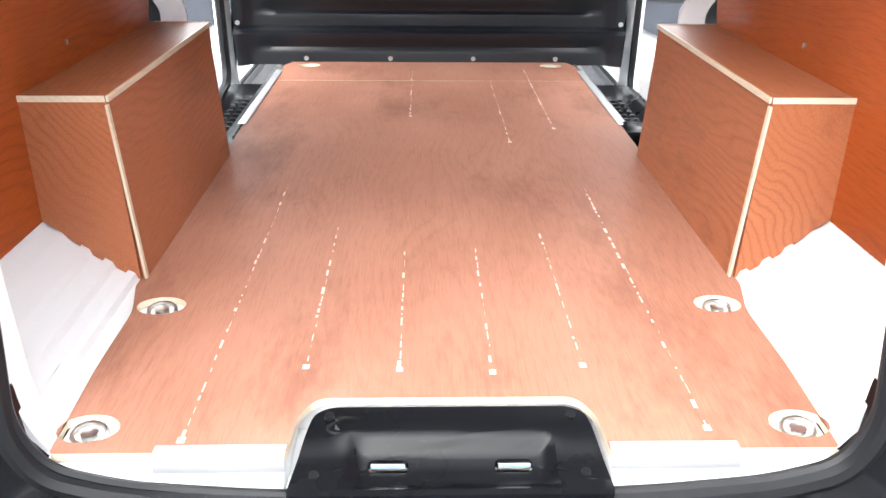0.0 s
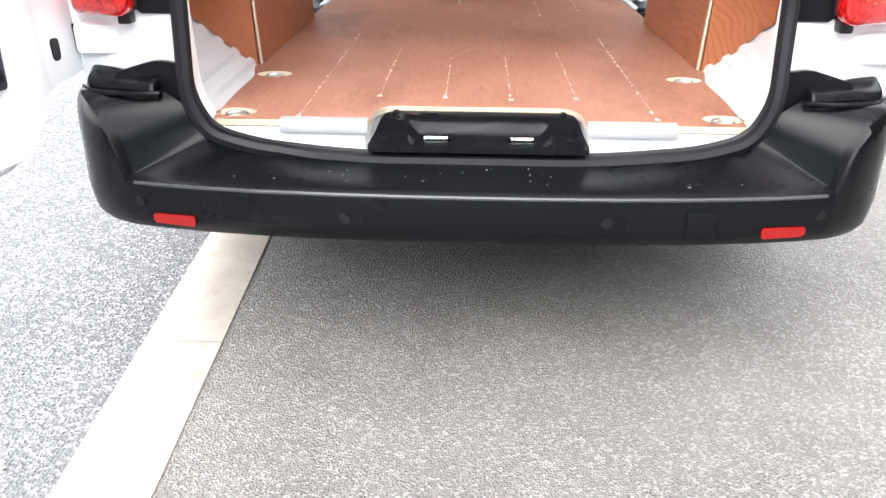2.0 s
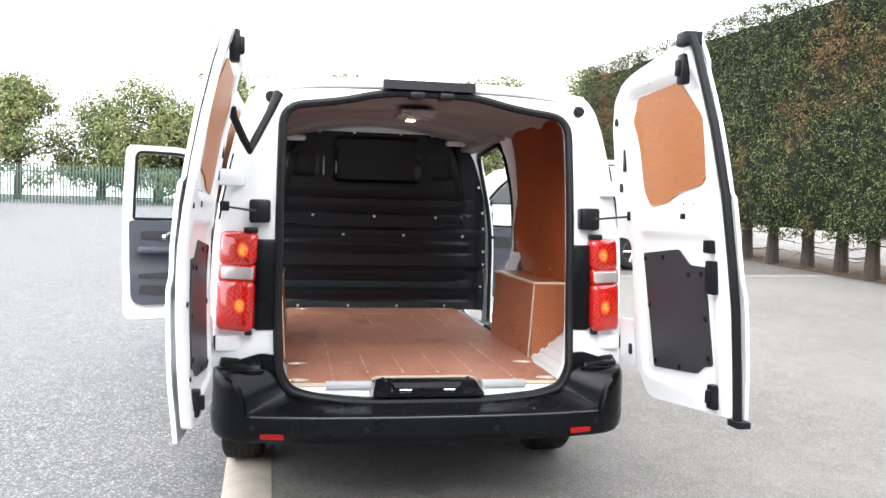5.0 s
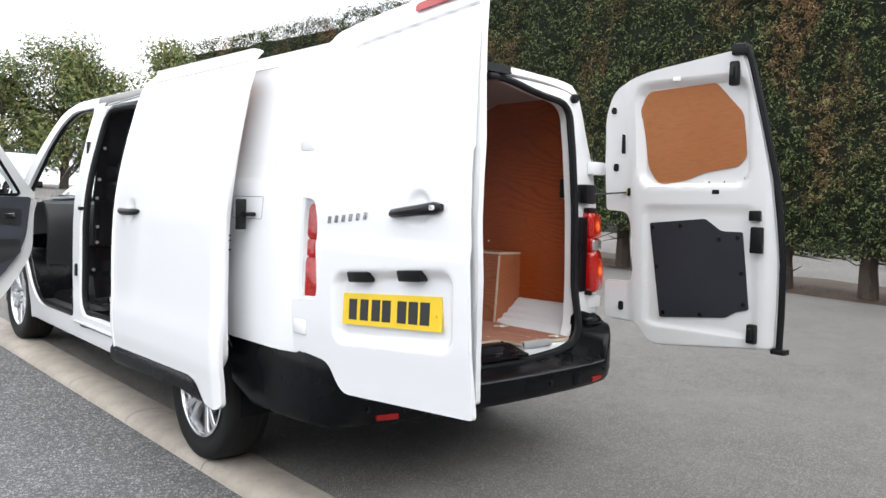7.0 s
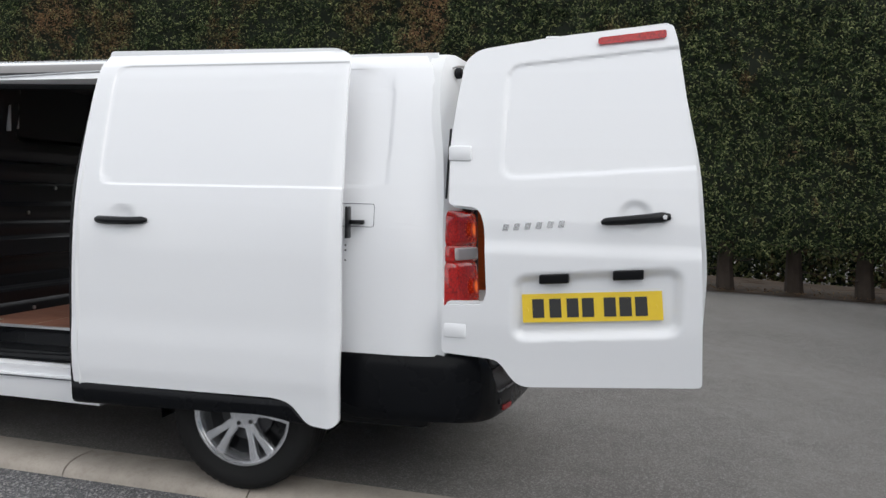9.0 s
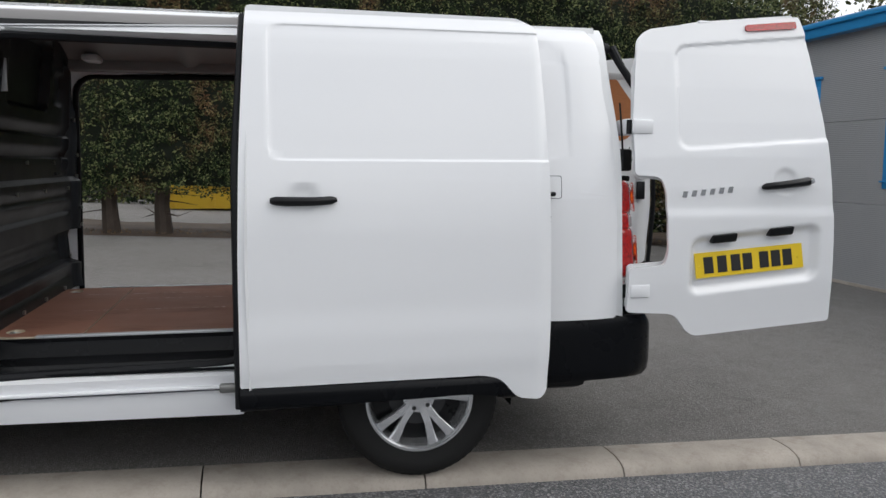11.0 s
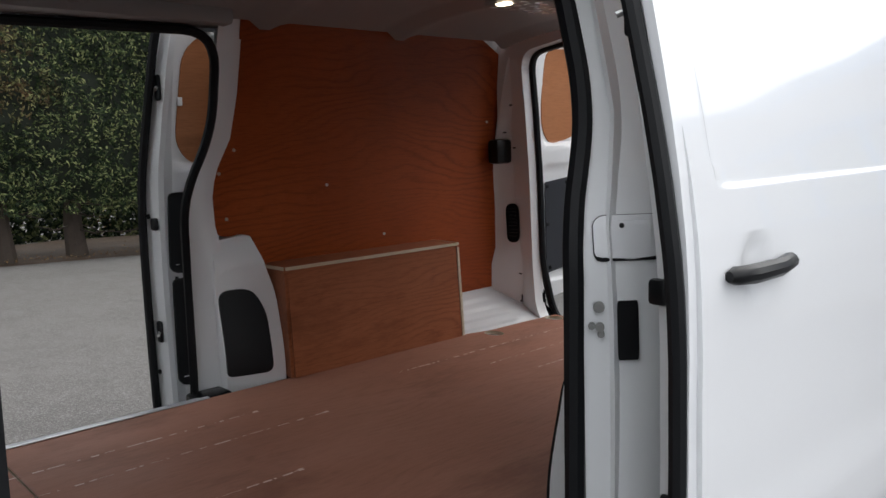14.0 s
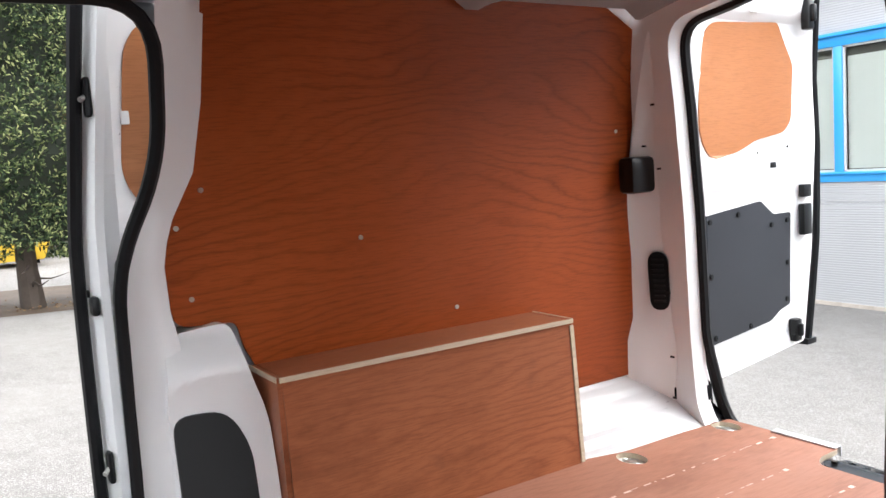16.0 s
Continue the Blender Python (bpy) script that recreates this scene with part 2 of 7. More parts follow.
def plywood(name, dark, light, along="y", wear=0.0, rough=0.45, grain=0.5, spec=0.4):
    """Stained hardwood veneer: fine flowing lines along the board, pores, rubbed patches."""
    m, nt, ln, b = shader(name, light, rough, Specular_IOR_Level=spec)
    tc = nt.new("ShaderNodeTexCoord")
    sep = nt.new("ShaderNodeSeparateXYZ")
    ln.new(tc.outputs["Object"], sep.inputs[0])

    def calc(op, a, b2):
        n = nt.new("ShaderNodeMath")
        n.operation = op
        for sock, val in zip(n.inputs, (a, b2)):
            if isinstance(val, (int, float)):
                sock.default_value = val
            else:
                ln.new(val, sock)
        return n.outputs[0]
    slow = noise_at(nt, ln, coords(nt, ln, (1.5, 0.5, 1.5)), 1.6, 2, 0.45)
    quick = noise_at(nt, ln, coords(nt, ln, (4, 1.3, 4)), 3.0, 4, 0.6)
    cross = calc("ADD", calc("MULTIPLY", sep.outputs[0], 68.0), calc("MULTIPLY", sep.outputs[2], 74.0))
    cross = calc("ADD", cross, calc("ADD", calc("MULTIPLY", slow, 42.0), calc("MULTIPLY", quick, 4.0)))
    fr = calc("PINGPONG", cross, 1.0)
    pc = {"y": (60, 3.5, 60), "x": (3.5, 60, 60), "z": (60, 60, 3.5)}[along]
    pores = noise_at(nt, ln, coords(nt, ln, pc), 5.0, 5, 0.65)
    blotch = noise_at(nt, ln, coords(nt, ln), 1.7, 6, 0.6)
    show = noise_at(nt, ln, coords(nt, ln, (1, 0.6, 1)), 2.6, 3, 0.5)
    mid = tuple(0.5 * p + 0.5 * q for p, q in zip(dark, light))
    c = mix(nt, ln, ramp(nt, ln, blotch, [(0.32, (0,) * 3), (0.68, (1,) * 3)]), mid, light)
    line = ramp(nt, ln, fr, [(0.0, (1.0,) * 3), (0.18, (0.55,) * 3), (0.5, (0.1,) * 3), (1.0, (0,) * 3)])
    amount = ramp(nt, ln, show, [(0.35, (grain * 0.15,) * 3), (0.65, (grain,) * 3)])
    c = mix(nt, ln, mix(nt, ln, 1.0, line, amount, "MULTIPLY"), c, tuple(x * 0.8 for x in dark))
    c = mix(nt, ln, ramp(nt, ln, pores, [(0.36, (0.30,) * 3), (0.52, (0,) * 3)]), c, tuple(x * 0.6 for x in dark))
    scuff = noise_at(nt, ln, coords(nt, ln, (9, 3, 9), (0.5, 0.3, 0.2)), 4.0, 7, 0.75)
    c = mix(nt, ln, ramp(nt, ln, scuff, [(0.69, (0,) * 3), (0.75, (0.4,) * 3)]), c, tuple(min(1, x * 1.5 + 0.06) for x in light))
    if wear:
        rub = noise_at(nt, ln, coords(nt, ln, (1.2, 0.6, 1)), 2.0, 7, 0.65)
        c = mix(nt, ln, ramp(nt, ln, rub, [(0.42, (0,) * 3), (0.72, (wear * 0.6,) * 3)]), c, (0.47, 0.245, 0.178))
        spot = noise_at(nt, ln, coords(nt, ln), 7.0, 3, 0.5)
        c = mix(nt, ln, ramp(nt, ln, spot, [(0.70, (0,) * 3), (0.8, (0.5,) * 3)]), c, (0.16, 0.07, 0.045))
        stain = noise_at(nt, ln, coords(nt, ln, (1, 0.35, 1)), 3.3, 6, 0.7)
        c = mix(nt, ln, ramp(nt, ln, stain, [(0.34, (0.5,) * 3), (0.47, (0,) * 3)]), c, tuple(x * 0.6 for x in dark))
    ln.new(c, b.inputs["Base Color"])
    ln.new(ramp(nt, ln, blotch, [(0.3, (rough * 0.8,) * 3), (0.75, (rough * 1.3,) * 3)]), b.inputs["Roughness"])
    bump(nt, ln, b, pores, 0.12, 0.002)
    return m


def asphalt(name, dark, light, chip, scale=1.0):
    m, nt, ln, b = shader(name, dark, 0.85)
    v = coords(nt, ln)
    vo = nt.new("ShaderNodeTexVoronoi")
    vo.inputs["Scale"].default_value = 150.0 * scale
    ln.new(v, vo.inputs["Vector"])
    big = noise_at(nt, ln, v, 0.45, 6, 0.6)
    mid = noise_at(nt, ln, v, 6.0, 5, 0.6)
    sep = nt.new("ShaderNodeSeparateColor")
    ln.new(vo.outputs["Color"], sep.inputs["Color"])
    c = mix(nt, ln, ramp(nt, ln, sep.outputs[0], [(0.0, (0,) * 3), (0.6, (0.16,) * 3), (0.85, (0.6,) * 3), (1.0, (1,) * 3)]), dark, chip)
    c = mix(nt, ln, ramp(nt, ln, big, [(0.3, (0,) * 3), (0.75, (0.75,) * 3)]), c, light)
    c = mix(nt, ln, ramp(nt, ln, mid, [(0.3, (0.22,) * 3), (0.6, (0,) * 3)]), c, tuple(x * 0.7 for x in dark))
    ln.new(c, b.inputs["Base Color"])
    bump(nt, ln, b, vo.outputs["Distance"], 1.0, 0.009)
    return m


def concrete(name, colour):
    m, nt, ln, b = shader(name, colour, 0.85)
    v = coords(nt, ln)
    big = noise_at(nt, ln, v, 3.0, 8, 0.65)
    fine = noise_at(nt, ln, v, 70, 5, 0.7)
    c = mix(nt, ln, ramp(nt, ln, big, [(0.35, (0.8,) * 3), (0.65, (0,) * 3)]), colour, tuple(x * 0.6 for x in colour))
    c = mix(nt, ln, ramp(nt, ln, fine, [(0.3, (0.4,) * 3), (0.5, (0,) * 3)]), c, tuple(x * 0.5 for x in colour))
    blot = noise_at(nt, ln, coords(nt, ln, (1, 1, 1), (0.3, 0.2, 0.9)), 11.0, 7, 0.7)
    c = mix(nt, ln, ramp(nt, ln, blot, [(0.50, (0,) * 3), (0.66, (0.55,) * 3)]), c, tuple(x * y for x, y in zip(colour, (0.5, 0.46, 0.42))))
    info = nt.new("ShaderNodeObjectInfo")
    c = mix(nt, ln, ramp(nt, ln, info.outputs["Random"], [(0, (0,) * 3), (1, (0.35,) * 3)]), c, tuple(x * 0.75 for x in colour))
    ln.new(c, b.inputs["Base Color"])
    bump(nt, ln, b, fine, 0.35, 0.004)
    return m


def leafy(name, stops, brown=0.75):
    m, nt, ln, b = shader(name, (0.06, 0.1, 0.03), 0.6, Specular_IOR_Level=0.12)
    geo = nt.new("ShaderNodeNewGeometry")
    patch = noise_at(nt, ln, coords(nt, ln, (1, 1, 0.5)), 0.8, 6, 0.65)
    c = ramp(nt, ln, geo.outputs["Random Per Island"], stops)
    c = mix(nt, ln, ramp(nt, ln, patch, [(0.53, (0,) * 3), (0.66, (brown,) * 3)]), c, (0.25, 0.125, 0.065))
    ln.new(c, b.inputs["Base Color"])
    return m


WHITE = paint("white_body_paint", (0.84, 0.85, 0.87), 0.25, 0.7, 0.02)
WHITE_IN = paint("white_inner_paint", (0.79, 0.80, 0.81), 0.34, 0.3, 0.03)
GREYED = paint("greyed_white_steel", (0.60, 0.60, 0.61), 0.4, 0.15, 0.12)
# white roof steel with the shade under the roof put into its colour
HEADLINING = paint("shade_darkened_roof_steel", (0.31, 0.30, 0.295), 0.5, 0.1, 0.09)
BLACK = plastic("black_textured_plastic", (0.0042, 0.0047, 0.006), 0.27, 0.04, 0.05, 0.16)
BLACK_SMOOTH = plastic("black_plastic", (0.008, 0.0085, 0.0095), 0.3, 0.04, 0.0, 0.25)
# lighter grey carries the step edge's highlight as well as its rubbing
EDGE_GLEAM = plastic("gleam_and_rub_plastic", (0.05, 0.052, 0.057), 0.3, 0.05, 0.25, 0.5)
RUBBER = plastic("black_rubber", (0.009, 0.0095, 0.011), 0.45, 0.1, 0.0, 0.2)
BULKHEAD = plastic("black_painted_steel", (0.0055, 0.0065, 0.009), 0.36, 0.03, 0.0, 0.36)
GREYCARD = plastic("dark_grey_card", (0.026, 0.029, 0.037), 0.42, 0.25)
TRIM_GREY = plastic("grey_door_trim", (0.062, 0.068, 0.085), 0.55, 0.25)
TRIM_DARK = plastic("dark_trim", (0.03, 0.031, 0.034), 0.5, 0.25)
CLOTH = plastic("dark_seat_cloth", (0.035, 0.036, 0.04), 0.9, 0.4)
PLY_WALL = plywood("stained_ply_lining", (0.17, 0.030, 0.008), (0.37, 0.080, 0.018), "y", 0.0, 0.34, 0.55, 0.24)
PLY_BOX = plywood("stained_ply_box", (0.20, 0.058, 0.025), (0.39, 0.138, 0.063), "y", 0.08, 0.4, 0.5, 0.24)
PLY_FLOOR = plywood("worn_ply_floor", (0.22, 0.087, 0.054), (0.35, 0.164, 0.110), "y", 0.7, 0.55, 0.30, 0.22)
PLY_DOOR = plywood("orange_ply_panel", (0.33, 0.115, 0.04), (0.45, 0.185, 0.075), "y", 0.0, 0.45, 0.28)
PLY_EDGE = plywood("pale_ply_edge", (0.47, 0.38, 0.27), (0.64, 0.56, 0.43), "y")
ALU = shader("brushed_aluminium", (0.62, 0.63, 0.65), 0.42, 0.6)[0]
ZINC = shader("zinc_plated_steel", (0.6, 0.6, 0.58), 0.35, 1.0)[0]
DULL_STEEL = shader("dull_steel", (0.28, 0.28, 0.27), 0.4, 0.9)[0]
CHROME = shader("bright_chrome", (0.85, 0.86, 0.87), 0.12, 1.0)[0]
ALLOY = shader("silver_alloy", (0.80, 0.81, 0.83), 0.22, 0.8)[0]
TYRE = plastic("tyre_rubber", (0.012, 0.012, 0.012), 0.7, 0.2, 0.0, 0.25)
RED_LENS = shader("red_lamp_lens", (0.4, 0.008, 0.007), 0.06, 0, Coat_Weight=0.8, Emission_Color=(0.9, 0.02, 0.012, 1), Emission_Strength=0.035)[0]
CLEAR_LENS = shader("clear_lamp_lens", (0.42, 0.38, 0.38), 0.1, 0.3, Coat_Weight=0.8)[0]
REFLECTOR = shader("red_reflector", (0.27, 0.004, 0.004), 0.1)[0]
NICK = shader("grey_nick", (0.16, 0.16, 0.165), 0.7)[0]
SCRATCH = shader("pale_scratch", (0.66, 0.5, 0.43), 0.7)[0]
BULB = shader("lit_amber_bulb", (1.0, 0.35, 0.05), 0.4, 0, Emission_Color=(1.0, 0.3, 0.03, 1), Emission_Strength=0.42)[0]
FACET = shader("amber_lens_prisms", (0.62, 0.05, 0.02), 0.12, 0, Emission_Color=(1.0, 0.12, 0.03, 1), Emission_Strength=0.07)[0]
YELLOW = shader("yellow_plate", (0.80, 0.56, 0.02), 0.35)[0]
INK = shader("black_plate_bars", (0.015, 0.015, 0.015), 0.4)[0]
# parked windscreens: the sky's reflection is put into the base colour
SCREEN = shader("sky_reflection_glass", (0.10, 0.125, 0.14), 0.08, Specular_IOR_Level=0.35)[0]
GLASS = shader("window_glass", (0.9, 0.95, 0.94), 0.02, 0, Transmission_Weight=1.0, IOR=1.08)[0]
DARK_GLASS = shader("dark_window_glass", (0.02, 0.025, 0.03), 0.05)[0]
MIRROR = shader("mirror_glass", (0.9, 0.9, 0.9), 0.02, 1.0)[0]
ASPHALT = asphalt("asphalt", (0.138, 0.129, 0.122), (0.295, 0.278, 0.263), (0.40, 0.382, 0.366), 1.1)
ASPHALT_OLD = asphalt("worn_asphalt", (0.075, 0.077, 0.083), (0.19, 0.191, 0.196), (0.46, 0.455, 0.455), 0.75)
KERB = concrete("kerb_concrete", (0.47, 0.42, 0.365))
SOIL = concrete("leaf_litter_soil", (0.10, 0.065, 0.04))
LINE = concrete("worn_white_line", (0.7, 0.7, 0.68))


def facets():
    """Fine prisms moulded in the red lenses."""
    nt, ln = RED_LENS.node_tree.nodes, RED_LENS.node_tree.links
    b = nt["Principled BSDF"]
    v = nt.new("ShaderNodeTexVoronoi")
    v.inputs["Scale"].default_value = 140.0
    ln.new(coords(nt, ln, (1, 1, 0.7)), v.inputs["Vector"])
    ln.new(ramp(nt, ln, v.outputs["Distance"], [(0.0, (0.50, 0.012, 0.008)), (0.5, (0.36, 0.006, 0.005)), (0.9, (0.16, 0.003, 0.003))]), b.inputs["Base Color"])
    ln.new(ramp(nt, ln, v.outputs["Distance"], [(0.0, (1.0, 0.04, 0.02)), (0.5, (0.8, 0.014, 0.01)), (0.9, (0.5, 0.006, 0.004))]), b.inputs["Emission Color"])


facets()


def crackle():
    """The lit bulb seen through its faceted lens, amber in the middle and red at the rim."""
    nt, ln = BULB.node_tree.nodes, BULB.node_tree.links
    v = nt.new("ShaderNodeTexVoronoi")
    v.inputs["Scale"].default_value = 120.0
    ln.new(coords(nt, ln), v.inputs["Vector"])
    tc = nt.new("ShaderNodeTexCoord")
    d = nt.new("ShaderNodeVectorMath")
    d.operation = "DISTANCE"
    d.inputs[1].default_value = (0.5, 0.0, 0.5)
    flat = nt.new("ShaderNodeMapping")
    flat.inputs["Scale"].default_value = (1, 0, 1)
    ln.new(tc.outputs["Generated"], flat.inputs["Vector"])
    ln.new(flat.outputs["Vector"], d.inputs[0])
    core = ramp(nt, ln, v.outputs["Distance"], [(0.0, (1.0, 0.5, 0.06)), (0.4, (1.0, 0.22, 0.02)), (0.8, (0.7, 0.05, 0.01))])
    col = mix(nt, ln, ramp(nt, ln, d.outputs["Value"], [(0.15, (0, 0, 0)), (0.46, (1, 1, 1))]), core, (0.08, 0.002, 0.0015))
    ln.new(col, nt["Principled BSDF"].inputs["Emission Color"])
    ln.new(mix(nt, ln, 0.5, col, (0.6, 0.02, 0.01)), nt["Principled BSDF"].inputs["Base Color"])


crackle()


# ---------------------------------------------------------------- ground
def kerb_x(y):
    return -0.617 - 0.033 * max(-12, min(y, 30))


def make_ground():
    ys = [-400, -100, -40, -20, -12, -8, -5, -3, -1, 0, 1, 2, 3, 4, 5, 6, 7, 8, 9, 10, 11, 12, 13, 14, 16, 18, 20, 24, 28, 34, 42, 52, 60, 100, 200, 400]
    right = [0.0, 0.6, 2, 4, 6, 8, 9.2, 11, 14, 20, 40, 100, 400]
    left = [-0.27, -0.6, -1.2, -2.5, -5, -10, -20, -40, -100, -400]
    bm = bmesh.new()
    rows = []
    for y in ys:
        k, z = kerb_x(y), ground_z(max(y, -12))
        row = [bm.verts.new((k + d, y, z - 0.055)) for d in reversed(left)]
        row += [bm.verts.new((k - 0.02, y, z - 0.06)), bm.verts.new((k, y, z - 0.02))]
        row += [bm.verts.new((k + d, y, z)) for d in right]
        rows.append(row)
    cut = len(left)
    for a, b in zip(rows, rows[1:]):
        for i in range(len(a) - 1):
            f = bm.faces.new([a[i], a[i + 1], b[i + 1], b[i]])
            f.material_index = 1 if i < cut else 0
    me = mesh_of("ground", bm, [ASPHALT, ASPHALT_OLD], 60)
    return tagged(new("ground", me), "grey asphalt yard, smooth beside the kerb and stony beyond it", "ground", kind="structure")


ground = make_ground()


# ---------------------------------------------------------------- the van: shape of the shell
PROFILE = [(0.20, 0.915), (0.30, 0.938), (0.45, 0.951), (0.6, 0.956), (0.8, 0.958), (1.0, 0.956), (1.12, 0.951), (1.2, 0.944), (1.3, 0.930), (1.4, 0.911), (1.5, 0.889), (1.6, 0.865), (1.68, 0.845), (1.75, 0.822), (1.79, 0.803), (1.82, 0.782), (1.845, 0.755), (1.86, 0.725), (1.868, 0.69), (1.875, 0.63)]
PZ, PX = zip(*PROFILE)


def skin_x(z, y=3.0):
    x = float(np.interp(z, PZ, PX))
    if y < 1.66:
        x -= 0.045 * ((1.66 - y) / 0.19) ** 2
    if y > 5.2:
        x -= 0.22 * ((y - 5.2) / 1.28) ** 2.2
    return x


def rear_y(z, x=0.0):
    y = float(np.interp(z, (0.4, 0.65, 1.2, 1.5, 1.7, 1.8, 1.9), (1.395, 1.40, 1.42, 1.448, 1.475, 1.495, 1.53)))
    return y + (0.05 + 0.05 * smoothstep(1.3, 1.8, z)) * (max(0, abs(x) - 0.64) / 0.25) ** 2


def panel_step(y, z):
    """The pressed window field in the side skin."""
    return 0.009 * smoothstep(0.006, -0.012, rbox(y, z, 1.715, 2.975, 1.285, 1.79, 0.14))


VAN = holder("panel_van", (0, 3.8, 0), "white panel van with its rear, side and cab doors standing open", "van")


def arc(cy, cz, r, a0, a1, n=12):
    return [(cy + r * math.cos(radians(a0 + (a1 - a0) * i / n)), cz + r * math.sin(radians(a0 + (a1 - a0) * i / n))) for i in range(n + 1)]


APERTURE = fillet([(2.91, 0.43, 0.12), (4.095, 0.43, 0.12), (4.085, 1.2, 0.2), (4.055, 1.765, 0.13), (2.83, 1.765, 0.12), (2.825, 1.42, 0.1), (2.90, 1.2, 0.1)], n=6)
SEAL_LINE = fillet([(3.05, 0.45, 0.13), (4.08, 0.45, 0.12), (4.07, 1.2, 0.2), (4.04, 1.745, 0.13), (2.945, 1.745, 0.12), (2.945, 1.43, 0.1), (3.045, 1.2, 0.1)], n=6)


def seal_x(y, z):
    return skin_x(z) - 0.035 - 0.085 * smoothstep(3.45, 3.1, y)
CAB_HOLE = fillet([(4.22, 0.40, 0.08), (5.1, 0.40, 0.25), (5.42, 0.80, 0.12), (5.42, 1.17, 0.06), (4.98, 1.62, 0.16), (4.72, 1.775, 0.15), (4.23, 1.775, 0.08)], n=6)
SIDE = [(1.49, 0.60), (1.49, 0.9), (1.495, 1.12), (1.515, 1.4), (1.545, 1.69), (1.57, 1.79), (1.61, 1.85), (1.64, 1.874), (4.5, 1.874), (4.75, 1.855), (4.95, 1.76), (5.62, 1.24), (5.8, 1.13), (6.2, 1.02), (6.36, 0.9), (6.44, 0.72), (6.46, 0.5), (6.44, 0.29)]
SIDE += [(6.05, 0.27)] + arc(5.64, 0.36, 0.40, -12, 192, 16) + [(5.2, 0.29), (3.08, 0.262), (3.07, 0.338), (2.78, 0.338)] + arc(2.364, 0.29, 0.40, 7, 130, 12) + [(2.05, 0.60)]


def body_side(s):
    bm = sheet(SIDE, [APERTURE, CAB_HOLE], steps(1.45, 6.46, 0.07) + [1.70, 1.705, 1.715, 1.725, 1.74, 1.76], [z for z, _ in PROFILE[1:-1]] + steps(0.9, 1.3, 0.08) + [1.275, 1.285, 1.292, 1.30])
    lifted(bm, lambda y, z: Vector((skin_x(z, y) - panel_step(y, z), y, z)), 0.045, lambda y, z: Vector((-1, 0, -0.25 if z > 1.7 else 0)))
    return part("body_side", flipped(bm, s), WHITE, VAN)


for s in (-1, 1):
    body_side(s)


def roof():
    us = [i * 0.06 for i in range(-10, 11)]
    bm = sheet([(-0.64, 1.635), (0.64, 1.635), (0.64, 4.55), (-0.64, 4.55)], (), us, steps(1.635, 4.55, 0.15) + [4.4, 4.48])

    def f(x, y):
        z = 1.905 - 0.032 * (abs(x) / 0.64) ** 2.5
        rib = 0.006 * sum(smoothstep(0.03, 0.015, abs(abs(x) - c)) for c in (0.2, 0.42)) * smoothstep(1.8, 1.9, y)
        z += 0.045 * smoothstep(1.7, 3.6, y) * (1 - (x / 0.64) ** 2)
        z -= 0.02 * max(0, (1.76 - y) / 0.12) ** 2 + 0.02 * max(0, (y - 4.35) / 0.2) ** 2
        return Vector((x, y, z + rib))
    part("roof", lifted(bm, f, 0.03, (0, 0, -1)), WHITE, VAN)
    # windscreen, bonnet and nose close the front
    bm = sheet([(-0.74, 0), (0.74, 0), (0.66, 1), (-0.66, 1)], (), us, [0.25, 0.5, 0.75])
    part("windscreen", lifted(bm, lambda u, v: Vector((u, 5.68 - 1.13 * v - 0.16 * (u / 0.74) ** 2, 1.16 + 0.71 * v)), 0.006, (0, -0.5, -1)), GLASS, VAN)
    bm = sheet([(-0.84, 0), (0.84, 0), (0.66, 1), (-0.66, 1)], (), us + [-0.7, 0.7], [0.25, 0.5, 0.75, 0.9])
    part("bonnet", lifted(bm, lambda u, v: Vector((u, 5.6 + 0.8 * v - 0.1 * (u / 0.8) ** 2, 1.2 - 0.2 * v - 0.12 * v ** 4 - 0.05 * (u / 0.84) ** 4)), 0.02, (0, 0, -1)), WHITE, VAN)
    bm = sheet([(-0.74, 0.27), (0.74, 0.27), (0.74, 0.9), (-0.74, 0.9)], (), us + [-0.68, 0.68], steps(0.27, 0.9, 0.08))
    part("front_bumper", lifted(bm, lambda u, v: Vector((u, 6.5 - 0.08 * (u / 0.74) ** 2 - 0.2 * max(0, v - 0.7) - 0.25 * max(0, abs(u) - 0.6), v)), 0.04, (0, -1, 0)), BLACK, VAN)


roof()


# ------------------------------------------------ rear frame, seal and jambs
REAR_HOLE = [(-0.28, 0.468, 0.1), (0.28, 0.468, 0.1), (0.50, 0.49, 0.08), (0.605, 0.522, 0.05), (0.645, 0.60, 0.06), (0.655, 0.8, 0.05), (0.652, 1.3, 0.2), (0.645, 1.745, 0.09), (0.40, 1.775, 0.12), (0.20, 1.825, 0.1), (-0.20, 1.825, 0.1), (-0.40, 1.775, 0.12), (-0.645, 1.745, 0.09), (-0.652, 1.3, 0.2), (-0.655, 0.8, 0.05), (-0.645, 0.60, 0.06), (-0.605, 0.522, 0.05), (-0.50, 0.49, 0.08)]


